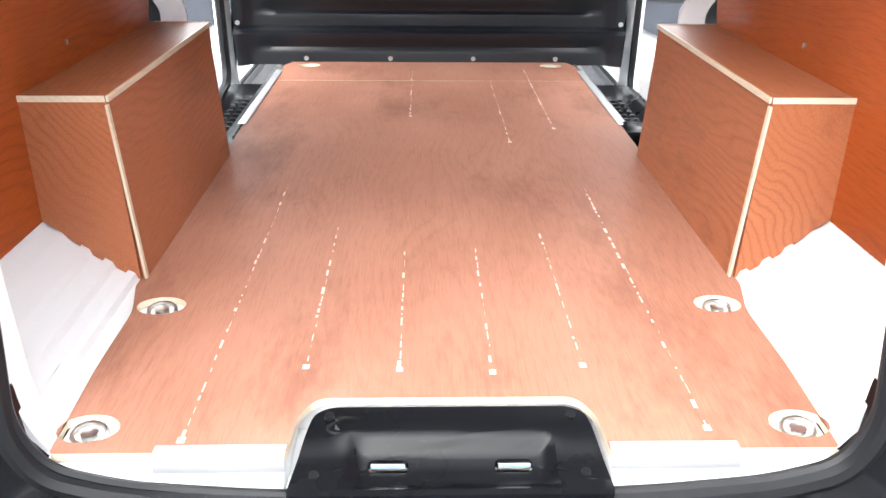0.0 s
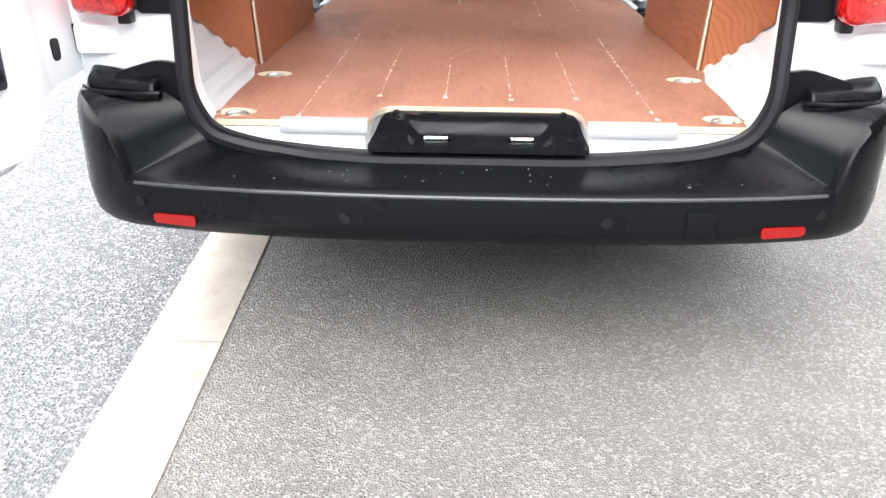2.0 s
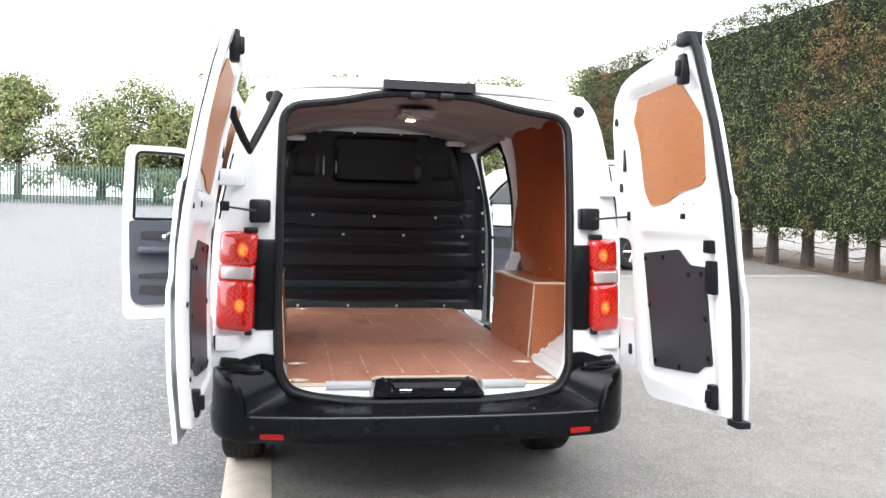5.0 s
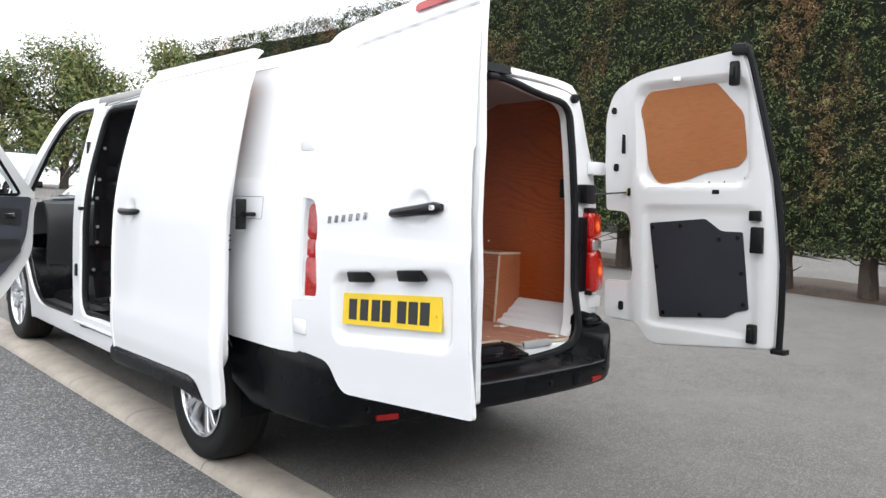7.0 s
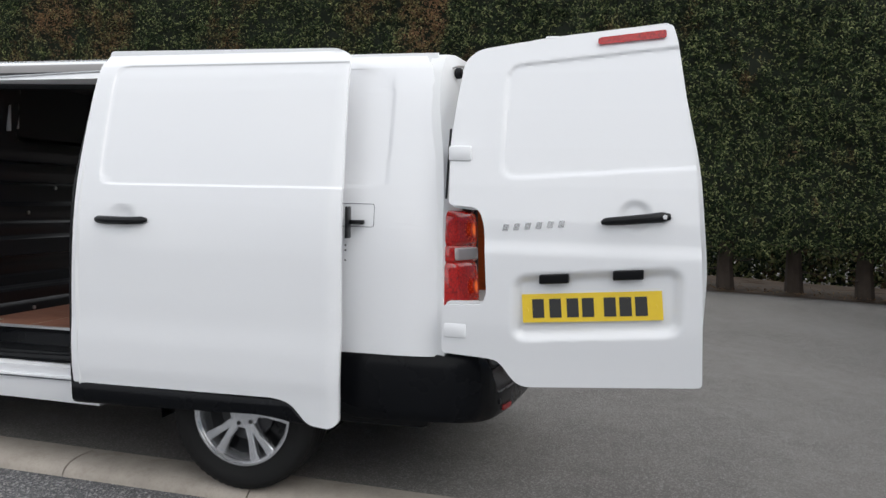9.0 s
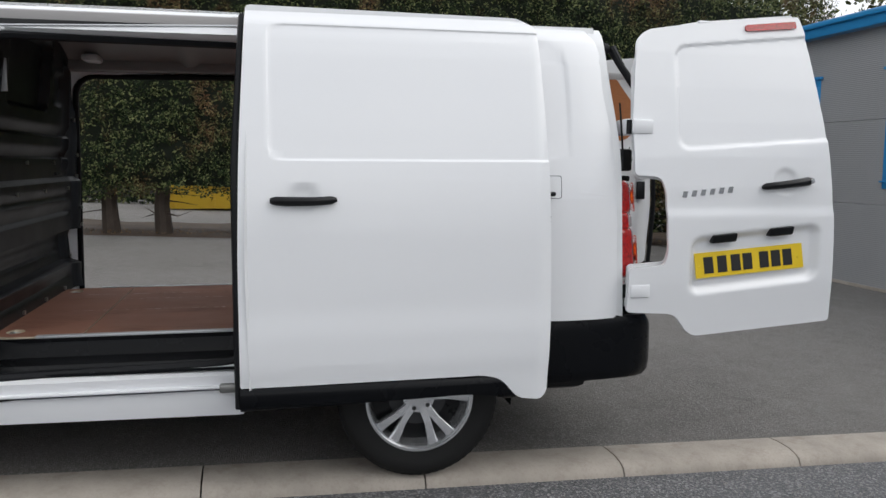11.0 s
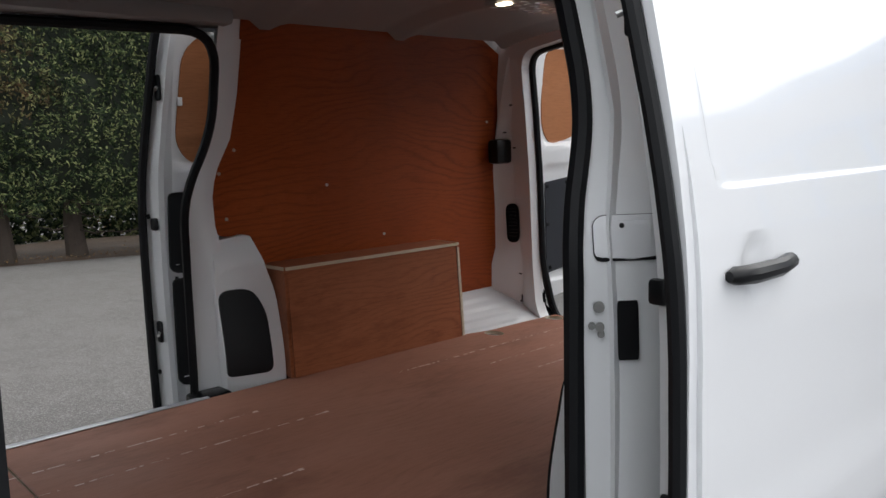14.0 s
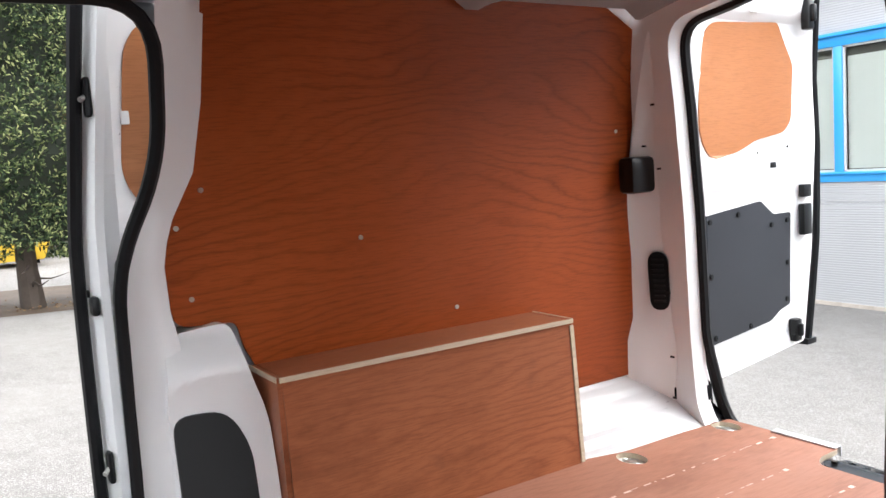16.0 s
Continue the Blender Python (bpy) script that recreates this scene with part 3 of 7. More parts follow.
def rear_frame():
    hole = fillet(REAR_HOLE, n=6)
    side = [(z, skin_x(z, rear_y(z, 0.9) + 0.07) - 0.012) for z in (0.36, 0.6, 0.9, 1.12, 1.3, 1.5, 1.6, 1.7, 1.78, 1.83, 1.855)]
    outer = [(x, z) for z, x in side] + [(0.6, 1.872), (0.3, 1.888), (-0.3, 1.888), (-0.6, 1.872)] + [(-x, z) for z, x in reversed(side)]
    bm = sheet(outer, [hole], [i * 0.08 for i in range(-11, 12)], steps(0.36, 1.88, 0.08))
    part("rear_frame", lifted(bm, lambda x, z: Vector((x, rear_y(z, x), z)), 0.06, (0, 1, 0)), WHITE_IN, VAN)
    def seal_y(x, z):
        return rear_y(z, x) - 0.008 - 0.042 * smoothstep(0.85, 0.56, z)
    seal = part("rear_door_seal", tube([Vector((x, seal_y(x, z), z)) for x, z in hole], 0.018, True, 8), RUBBER, VAN, "black rubber door seal")
    part("seal_lip", tube([Vector((x * 0.985, seal_y(x, z) + 0.008, z + (0.014 if z < 0.7 else 0))) for x, z in hole], 0.009, True, 6), RUBBER, seal)


rear_frame()


def post(u, z):
    x0, y0 = (0.655 if z < 1.7 else 0.645 - (z - 1.7) * 0.2), rear_y(z) + 0.03
    x1, y1 = skin_x(z) - 0.125, (1.55 if z > 0.8 else 1.58)
    bulge = 0.03 * math.sin(math.pi * u) * (1 if z > 0.7 else 0.4)
    dent = -0.018 * smoothstep(0.11, 0.05, math.hypot((u - 0.62) * 0.25, (z - 1.25) * 0.35)) - 0.012 * smoothstep(0.2, 0.1, math.hypot((u - 0.45) * 0.3, (z - 1.62) * 0.6))
    return Vector((x0 + (x1 - x0) * u ** 0.8 - (bulge + dent) * 0.6, y0 + (y1 - y0) * u ** 1.35 + (bulge + dent) * 0.2, z))


def lining_x(z):
    return float(np.interp(z, (0.5, 1.25, 1.45, 1.6, 1.75, 1.84), (0.822, 0.812, 0.800, 0.780, 0.748, 0.722)))


def shell_inside():
    """Painted steel seen inside: side walls behind the lining, corner posts, arches, roof lining."""
    for s in (-1, 1):
        bm = sheet([(1.5, 0.42), (3.0, 0.42), (3.0, 1.2), (2.93, 1.42), (2.92, 1.86), (1.56, 1.86)], (), steps(1.5, 3, 0.2), steps(0.42, 1.86, 0.12))
        part("inner_wall", flipped(lifted(bm, lambda y, z: Vector((max(skin_x(z) - 0.07, lining_x(z) + 0.014), y, z)), 0.01, (1, 0, 0)), s), WHITE_IN, VAN)
        # corner post: swept from the rear opening to the lining
        bm = sheet([(0, 0.45), (1, 0.45), (1, 1.84), (0, 1.84)], (), steps(0, 1, 0.1), steps(0.45, 1.84, 0.07))

        part("rear_corner_post", flipped(lifted(bm, post, 0.01, (0.7, -0.7, 0)), s), WHITE_IN, VAN)
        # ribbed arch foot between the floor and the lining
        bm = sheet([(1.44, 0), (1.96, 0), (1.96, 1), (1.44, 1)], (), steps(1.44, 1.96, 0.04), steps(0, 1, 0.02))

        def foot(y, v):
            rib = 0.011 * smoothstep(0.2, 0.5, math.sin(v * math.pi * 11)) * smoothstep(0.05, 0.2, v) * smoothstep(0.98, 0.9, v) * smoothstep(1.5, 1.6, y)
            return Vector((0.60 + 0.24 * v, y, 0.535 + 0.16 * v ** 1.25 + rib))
        part("arch_foot", flipped(lifted(bm, foot, 0.006, (0, 0, -1)), s), GREYED, VAN)
        bm = cyl((0.735 * s, 1.5, 0.607), (-0.3 * s, 0, 1), 0.011, 0.004, 14)
        part("drain_plug", bm, BLACK_SMOOTH, VAN)
        # pillar behind the sliding door opening, and the arch hump in front of the box
        bm = sheet([(0, 0.45), (1, 0.45), (1, 1.80), (0, 1.80)], (), steps(0, 1, 0.1), steps(0.45, 1.8, 0.05))

        def pillar(u, z):
            yin = float(np.interp(z, (0.45, 1.04, 1.07, 1.2, 1.28, 1.4, 1.55, 1.8), (2.93, 2.94, 2.95, 2.955, 2.94, 2.875, 2.85, 2.83)))
            xin = float(np.interp(z, (0.45, 0.6, 0.88, 1.04, 1.07, 1.4, 1.8), (0.735, 0.74, 0.765, 0.785, 0.80, 0.797, 0.742)))
            yout = float(np.interp(z, (0.45, 1.1, 1.2, 1.43, 1.8), (3.05, 3.05, 3.04, 2.945, 2.945)))
            xout = skin_x(z) - 0.12
            w = smoothstep(0, 1, u) * 0.5 + u * 0.5
            return Vector((xin + (xout - xin) * w ** 1.3, yin + (yout - yin) * u ** 0.8, z))
        part("side_pillar", flipped(lifted(bm, pillar, 0.008, (1, -0.3, 0)), s), WHITE_IN, VAN)
        def bulge(y, z):
            return 0.655 + 0.05 * smoothstep(0.6, 0.95, z) + 0.42 * max(0, y - 2.80) ** 1.25
        hump = sheet(fillet([(2.783, 0.5, 0.01), (2.985, 0.5, 0.01), (2.985, 0.9, 0.02), (2.97, 1.046, 0.004), (2.832, 1.066, 0.03), (2.815, 0.96, 0.05), (2.783, 0.86, 0.05)]), (), steps(2.79, 2.98, 0.03), steps(0.5, 1.06, 0.05))
        part("arch_hump", flipped(lifted(hump, lambda y, z: Vector((bulge(y, z) + 0.012 + 0.05 * smoothstep(0.96, 1.06, z), y, z)), 0.075, (1, 0, 0)), s), WHITE_IN, VAN)
        # black sheet in place of the shaded hollow of the open arch pocket
        pk = fillet([(2.832, 0.585, 0.03), (2.985, 0.585, 0.02), (2.98, 0.88, 0.04), (2.87, 0.882, 0.05), (2.832, 0.80, 0.05)])
        bm = lifted(sheet(pk, (), steps(2.8, 2.98, 0.03), steps(0.585, 0.88, 0.04)), lambda y, z: Vector((bulge(y, z) + 0.004, y, z)), 0.03, (1, 0, 0))
        part("arch_pocket_dark", flipped(bm, s), RUBBER, VAN, "black sheet standing for the dark hollow of the wheel arch pocket")
        # seal round the side opening
        part("side_door_seal", tube([Vector((s * (seal_x(y, z) + 0.004), y, z - (0.035 if s > 0 and z < 0.6 else 0))) for y, z in SEAL_LINE], 0.016 if s > 0 else 0.021, True, 8), RUBBER, VAN)
        if s > 0:
            part("step_end_cap", boxed(0.648, 0.745, 3.0, 3.13, 0.50, 0.5575, 0.012), BLACK, VAN)
        bm = bmesh.new()
        rings = []
        for t in (0, 0.08, 0.16, 0.26, 0.38, 0.5, 0.62, 0.74, 0.86, 1):
            ring = []
            for (ya, za), (yb, zb) in zip(APERTURE, SEAL_LINE):
                a, b = Vector((skin_x(za, ya) - 0.001, ya, za)), Vector((seal_x(yb, zb), yb, zb - (0.035 if s > 0 and zb < 0.6 else 0)))
                ring.append(bm.verts.new(a + (b - a) * t + Vector((0.012 * math.sin(math.pi * t), 0, 0))))
            rings.append(ring)
        for a, b in zip(rings, rings[1:]):
            for i in range(len(a)):
                bm.faces.new([a[i], a[(i + 1) % len(a)], b[(i + 1) % len(a)], b[i]])
        part("side_jamb", flipped(bm, s), WHITE_IN, VAN)
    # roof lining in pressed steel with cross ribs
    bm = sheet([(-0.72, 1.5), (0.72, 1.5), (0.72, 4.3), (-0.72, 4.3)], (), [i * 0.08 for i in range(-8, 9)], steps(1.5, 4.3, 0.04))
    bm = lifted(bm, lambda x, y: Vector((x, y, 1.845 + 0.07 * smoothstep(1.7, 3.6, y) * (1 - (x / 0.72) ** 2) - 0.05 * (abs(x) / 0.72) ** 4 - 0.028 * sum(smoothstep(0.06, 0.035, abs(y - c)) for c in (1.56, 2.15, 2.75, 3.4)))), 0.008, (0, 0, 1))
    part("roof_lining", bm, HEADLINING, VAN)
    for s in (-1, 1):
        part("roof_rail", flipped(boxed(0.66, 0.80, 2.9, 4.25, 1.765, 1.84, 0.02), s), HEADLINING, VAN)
        part("roof_bracket", flipped(boxed(0.52, 0.74, 3.86, 3.95, 1.80, 1.84, 0.018), s), WHITE_IN, VAN)


shell_inside()


# ------------------------------------------------ load floor, steps, sill
def floor_parts():
    rr = 0.042
    rings = [(s * x, y) for s in (-1, 1) for x, y in ((0.562, 1.432), (0.562, 1.825), (0.54, 4.02))]
    rear = [(-0.60, 1.372, 0.01), (-0.245, 1.372, 0.005), (-0.24, 1.46, 0.02), (-0.215, 1.508, 0.03), (0.215, 1.508, 0.03), (0.24, 1.46, 0.02), (0.245, 1.372, 0.005), (0.60, 1.372, 0.01), (0.612, 1.6, 0.05), (0.612, 1.80, 0.03), (0.645, 1.93, 0.02), (0.65, 3.1), (0.655, 3.732, 0), (-0.655, 3.732, 0), (-0.65, 3.1), (-0.645, 1.93, 0.02), (-0.612, 1.80, 0.03), (-0.612, 1.6, 0.05)]
    front = [(-0.655, 3.738), (0.655, 3.738), (0.655, 4.0), (0.62, 4.10), (-0.62, 4.10), (-0.655, 4.0)]
    for outline, mine in ((fillet(rear, 0.01), rings), (front, rings)):
        ys = [p[1] for p in outline]
        holes = [[(x + rr * 1.15 * math.cos(a * math.pi / 10), y + rr * 0.85 * math.sin(a * math.pi / 10)) for a in range(20)] for x, y in mine if min(ys) < y < max(ys)]
        bm = sheet(outline, holes)
        lifted(bm, lambda x, y: Vector((x, y, 0.552)), 0.015, (0, 0, -1))
        bmesh.ops.recalc_face_normals(bm, faces=bm.faces[:])
        for f in bm.faces:
            f.material_index = 0 if abs(f.normal.z) > 0.5 else 1
        part("floor_board", bm, [PLY_FLOOR, PLY_EDGE], VAN, "worn red-brown ply floor board with scratched screw lines", smooth=0)
    for x, y in rings:
        cup = part("tie_down_cup", cyl((x, y, 0.53), (0, 0, 1), 0.05, 0.008, 20), WHITE_IN, VAN)
        part("tie_down_ring", tube([(x + 0.027 * math.cos(a * math.pi / 8), y + 0.02 * math.sin(a * math.pi / 8), 0.542 + 0.006 * math.sin(a * math.pi / 8)) for a in range(16)], 0.004, True, 6), ZINC, cup)
        part("tie_down_bolt", cyl((x, y, 0.538), (0, 0, 1), 0.014, 0.012, 10), ZINC, cup)
    # steel pan, sill and underside
    part("floor_pan", boxed(-0.66, 0.66, 1.515, 4.4, 0.47, 0.535), WHITE_IN, VAN)
    for x0, x1 in ((-0.645, -0.25), (0.25, 0.645)):
        part("rear_sill", boxed(x0, x1, 1.366, 1.52, 0.47, 0.535, 0.012), WHITE_IN, VAN)
    part("sill_bed", boxed(-0.25, 0.25, 1.36, 1.52, 0.44, 0.484), WHITE_IN, VAN)
    part("underbody", boxed(-0.78, 0.78, 1.55, 6.3, 0.24, 0.47, 0.05), BLACK_SMOOTH, VAN)
    for x0, x1 in ((-0.444, -0.246), (0.246, 0.444)):
        bm = add_box(boxed(x0, x1, 1.358, 1.385, 0.553, 0.557, 0.001), x0, x1, 1.355, 1.359, 0.527, 0.557, 0.001)
        part("edge_strip", bm, ALU, VAN, "aluminium angle screwed to the floor edge")
    # scratched rows of screw holes
    for k, (x, y0, y1) in enumerate([(-0.41, 1.4, 2.5), (-0.245, 1.6, 2.2), (-0.08, 1.59, 2.1), (0.083, 1.58, 2.1), (0.245, 1.6, 2.15), (0.41, 1.42, 2.5), (0.245, 2.9, 3.75), (-0.08, 3.2, 3.9), (0.41, 3.05, 3.9)]):
        bm = bmesh.new()
        rnd, y = random.Random(k), y0
        while y < y1:
            l = rnd.uniform(0.004, 0.03 if k < 6 else 0.05)
            w = rnd.uniform(0.0008, 0.0022)
            add_box(bm, x - w + rnd.uniform(-0.003, 0.003), x + w, y, y + l, 0.5522, 0.5528)
            y += l + rnd.uniform(0.004, 0.035)
        add_box(bm, x - 0.006, x + 0.006, y0 - 0.006, y0 + 0.008, 0.5522, 0.553)
        tagged(part("scratch_line", bm, SCRATCH, VAN, smooth=0), kind="stuff")
    for s in (-1, 1):
        strip = add_box(boxed(0.640, 0.668, 3.09, 3.91, 0.5535, 0.557, 0.001), 0.665, 0.669, 3.09, 3.91, 0.546, 0.557, 0.001)
        part("side_edge_strip", flipped(strip, s), ALU, VAN)
        # step well with a studded tread
        outline = fillet([(3.04, 0.66, 0.03), (4.06, 0.66, 0.03), (4.06, 0.925, 0.08), (3.04, 0.925, 0.08)])
        bm = sheet(outline, (), steps(3.04, 4.06, 0.05), steps(0.66, 0.92, 0.02))

        def well(y, x):
            inside = smoothstep(0.02, -0.06, rbox(y, x, 3.06, 4.04, 0.655, 0.90, 0.06))
            return Vector((x, y, 0.457 - 0.045 * inside + (0.085 * smoothstep(0.70, 0.665, x))))
        w = part("side_step", flipped(lifted(bm, well, 0.01, (0, 0, -1)), s), BLACK, VAN, "black plastic side step with a studded tread")
        bm = bmesh.new()
        for i in range(14):
            for j in range(4):
                add_box(bm, 0.72 + j * 0.04, 0.745 + j * 0.04, 3.15 + i * 0.06, 3.165 + i * 0.06, 0.414, 0.419)
        tagged(part("tread", flipped(bm, s), BLACK_SMOOTH, w, smooth=0), kind="stuff")
        part("step_riser", flipped(boxed(0.656, 0.664, 2.98, 4.13, 0.41, 0.545), s), BLACK, VAN)
        slot = fillet([(3.90, 0.374, 0.003), (4.03, 0.366, 0.006), (4.07, 0.37, 0.008), (4.065, 0.39, 0.006), (3.98, 0.384, 0.003)])
        part("slide_rail_slot", flipped(lifted(sheet(slot), lambda y, z: Vector((0.9585, y, z)), 0.02, (-1, 0, 0)), s), BLACK_SMOOTH, VAN)
        part("slide_rail_groove", flipped(boxed(0.93, 0.9575, 3.10, 3.92, 0.373, 0.3765), s), TRIM_GREY, VAN)
        rail = fillet([(2.88, 1.806, 0.004), (3.98, 1.772, 0.004), (4.07, 1.765, 0.012), (4.075, 1.79, 0.012), (4.02, 1.818, 0.01), (2.88, 1.85, 0.004)])
        part("upper_slide_rail", flipped(lifted(sheet(rail, (), steps(2.9, 4.05, 0.08), steps(1.76, 1.85, 0.012)), lambda y, z: Vector((skin_x(z) + 0.004, y, z)), 0.03, (-1, 0, 0)), s), BLACK_SMOOTH, VAN, "black upper slide rail above the side opening")
        part("upper_rail_lip", flipped(tube([(skin_x(1.81 - 0.036 * (y - 2.9)) + 0.006, y, 1.81 - 0.036 * (y - 2.9)) for y in (2.9, 3.2, 3.5, 3.8, 4.0)], 0.004, False, 6), s), ALU, VAN)
        part("sill_ridge", flipped(boxed(0.9, 0.962, 3.05, 4.2, 0.378, 0.392, 0.006), s), WHITE, VAN)
    # latch plate in the rear sill
    outline = fillet([(-0.245, 1.325, 0.01), (0.25, 1.325, 0.01), (0.225, 1.475, 0.03), (0.2, 1.492, 0.03), (-0.19, 1.492, 0.03), (-0.215, 1.475, 0.03)])
    wells = [(-0.125, -0.062), (0.072, 0.132)]
    holes = [fillet([(a, 1.378, 0.012), (b, 1.378, 0.012), (b, 1.40, 0.012), (a, 1.40, 0.012)]) for a, b in wells]
    bm = sheet(outline, holes, steps(-0.24, 0.24, 0.012), steps(1.325, 1.49, 0.01))

    def lid(x, y):
        z = 0.545 - 0.26 * max(0, 1.47 - y) * smoothstep(1.47, 1.38, y)
        z -= 0.018 * smoothstep(0.006, -0.02, rbox(x, y, -0.155, 0.165, 1.34, 1.425, 0.012))
        z += 0.006 * smoothstep(0.03, 0.0, abs(x + 0.17 - (1.47 - y) * 0.3)) * smoothstep(1.40, 1.43, y) * smoothstep(1.47, 1.45, y)
        return Vector((x, y, z))
    plate = part("latch_cover", lifted(bm, lid, 0.012, (0, 0, -1)), BLACK, VAN, "scuffed black plastic latch cover in the sill")
    for a, b in wells:
        part("striker", tube([(a + 0.006, 1.392, 0.506), (a + 0.006, 1.384, 0.512), (b - 0.006, 1.384, 0.512), (b - 0.006, 1.392, 0.506)], 0.005, False, 8), CHROME, plate)
        part("striker_base", boxed(a - 0.004, b + 0.004, 1.374, 1.404, 0.486, 0.492, 0.002), CHROME, plate)
    for x, y in ((-0.19, 1.462), (0.2, 1.462), (-0.205, 1.36), (0.21, 1.362)):
        part("cover_screw", cyl((x, y, 0.548 - 0.3 * max(0, 1.47 - y) * smoothstep(1.47, 1.38, y) + 0.001), (0, -0.25, 1), 0.008, 0.006, 12), BLACK_SMOOTH, plate)
    hole = part("jack_point", tube([(-0.172 + 0.019 * math.cos(a * math.pi / 8), 1.44 + 0.011 * math.sin(a * math.pi / 8), 0.543 + 0.002 * math.sin(a * math.pi / 8)) for a in range(16)], 0.003, True, 6), RUBBER, plate)
    part("jack_bolt", cyl((-0.172, 1.44, 0.543), (0, -0.1, 1), 0.008, 0.006, 6), DULL_STEEL, hole)


floor_parts()


# ------------------------------------------------ bulkhead
def bulkhead():
    def half(z):
        return float(np.interp(z, (0.54, 0.75, 1.2, 1.4, 1.55, 1.7, 1.82, 1.90), (0.865, 0.885, 0.88, 0.86, 0.825, 0.775, 0.70, 0.50)))

    def f(x, z):
        y = float(np.interp(z, (0.54, 0.60, 0.68, 0.70, 0.84, 0.868, 0.876, 1.155, 1.175, 1.5, 1.9), (4.09, 4.10, 4.10, 4.16, 4.17, 4.16, 4.095, 4.085, 4.11, 4.08, 4.03)))
        edge = smoothstep(0.80, 0.70, abs(x))
        for c, h in ((1.404, 0.022), (1.289, 0.022), (1.07, 0.012), (0.986, 0.02), (0.765, 0.015), (0.615, 0.012)):
            y += h * (smoothstep(c - 0.016, c, z) - smoothstep(c, c + 0.055, z)) * edge
        y += 0.045 * smoothstep(0.012, -0.02, rbox(x, z, -0.30, 0.34, 1.52, 1.86, 0.04))
        y += 0.02 * smoothstep(0.012, -0.015, rbox(abs(x), z, 0.43, 0.60, 1.56, 1.72, 0.03))
        y -= 0.035 * smoothstep(0.79, 0.86, abs(x))
        line = 0.705 - 0.30 * max(0, z - 1.25) ** 1.6
        y -= 0.028 * smoothstep(0.03, 0.008, abs(abs(x) - line)) * smoothstep(1.18, 1.24, z) * smoothstep(1.82, 1.74, z)
        return Vector((x, y, z))
    zs = sorted(set([0.54 + 0.0125 * i for i in range(109)] + [c + d for c in (0.69, 0.868, 1.165, 1.404, 1.289, 0.986) for d in (-0.004, 0.0, 0.004)]))
    n, bm, rows = 72, bmesh.new(), []
    for back in (0, 0.012):
        for z in zs:
            rows.append([bm.verts.new(f((2 * i / n - 1) * half(z), z) + Vector((0, back, 0))) for i in range(n + 1)])
    k = len(zs)
    for g, grid in enumerate((rows[:k], rows[k:])):
        for p, q in zip(grid, grid[1:]):
            for i in range(n):
                loop = [p[i], p[i + 1], q[i + 1], q[i]]
                bm.faces.new(loop if g == 0 else loop[::-1])
    for i in range(k - 1):
        for j in (0, n):
            bm.faces.new([rows[i][j], rows[i + 1][j], rows[k + i + 1][j], rows[k + i][j]])
    bh = part("bulkhead", bm, BULKHEAD, VAN, "black pressed-steel bulkhead with cross ribs")
    spots = [(x, 1.258) for x in (-0.459, 0.007, 0.485)] + [(x, 1.116) for x in (-0.70, -0.228, 0.235, 0.70)] + [(x, 0.57) for x in (-0.56, -0.18, 0.195, 0.57)] + [(s * (half(z) - 0.02), z) for s in (-1, 1) for z in (0.72, 0.9, 1.0, 1.18, 1.3, 1.5)] + [(x, 1.885) for x in (-0.42, -0.16, 0.19, 0.43)]
    me = mesh_of("bulkhead_bolt", cyl((0, 0, 0), (0, 1, 0), 0.011, 0.012, 10, 0.008), ZINC)
    for x, z in spots:
        part("bulkhead_bolt", me, None, bh, pose_m=Matrix.Translation(f(x, z) + Vector((0, -0.008, 0))))
    for x, z0, z1 in ((-0.385, 1.56, 1.70), (-0.29, 1.58, 1.67)):
        part("guard_bar", boxed(x - 0.006, x + 0.006, f(x, 1.6).y - 0.02, f(x, 1.6).y + 0.01, z0, z1, 0.004), ALU, bh)
    for x in (-0.63, 0.60):
        part("slot_handle", boxed(x - 0.06, x + 0.06, f(x, 1.2).y - 0.012, f(x, 1.2).y + 0.004, 1.188, 1.206, 0.004), BLACK_SMOOTH, bh)


bulkhead()


# ------------------------------------------------ ply lining and arch boxes
LINING = [(1.54, 0.69, 0.03), (1.95, 0.685, 0.0), (2.60, 0.685, 0), (2.765, 0.70, 0), (2.765, 0.94, 0.0), (2.79, 0.99, 0.01), (2.805, 1.055, 0.02), (2.93, 1.06, 0.03), (2.956, 1.10, 0.03), (2.957, 1.20, 0.04), (2.94, 1.285, 0.05), (2.875, 1.40, 0.06), (2.853, 1.55, 0.1), (2.836, 1.848, 0.0), (1.78, 1.848, 0.0), (1.515, 1.72, 0.02), (1.515, 1.60, 0.05), (1.555, 1.25, 0.1), (1.53, 0.93, 0.05)]


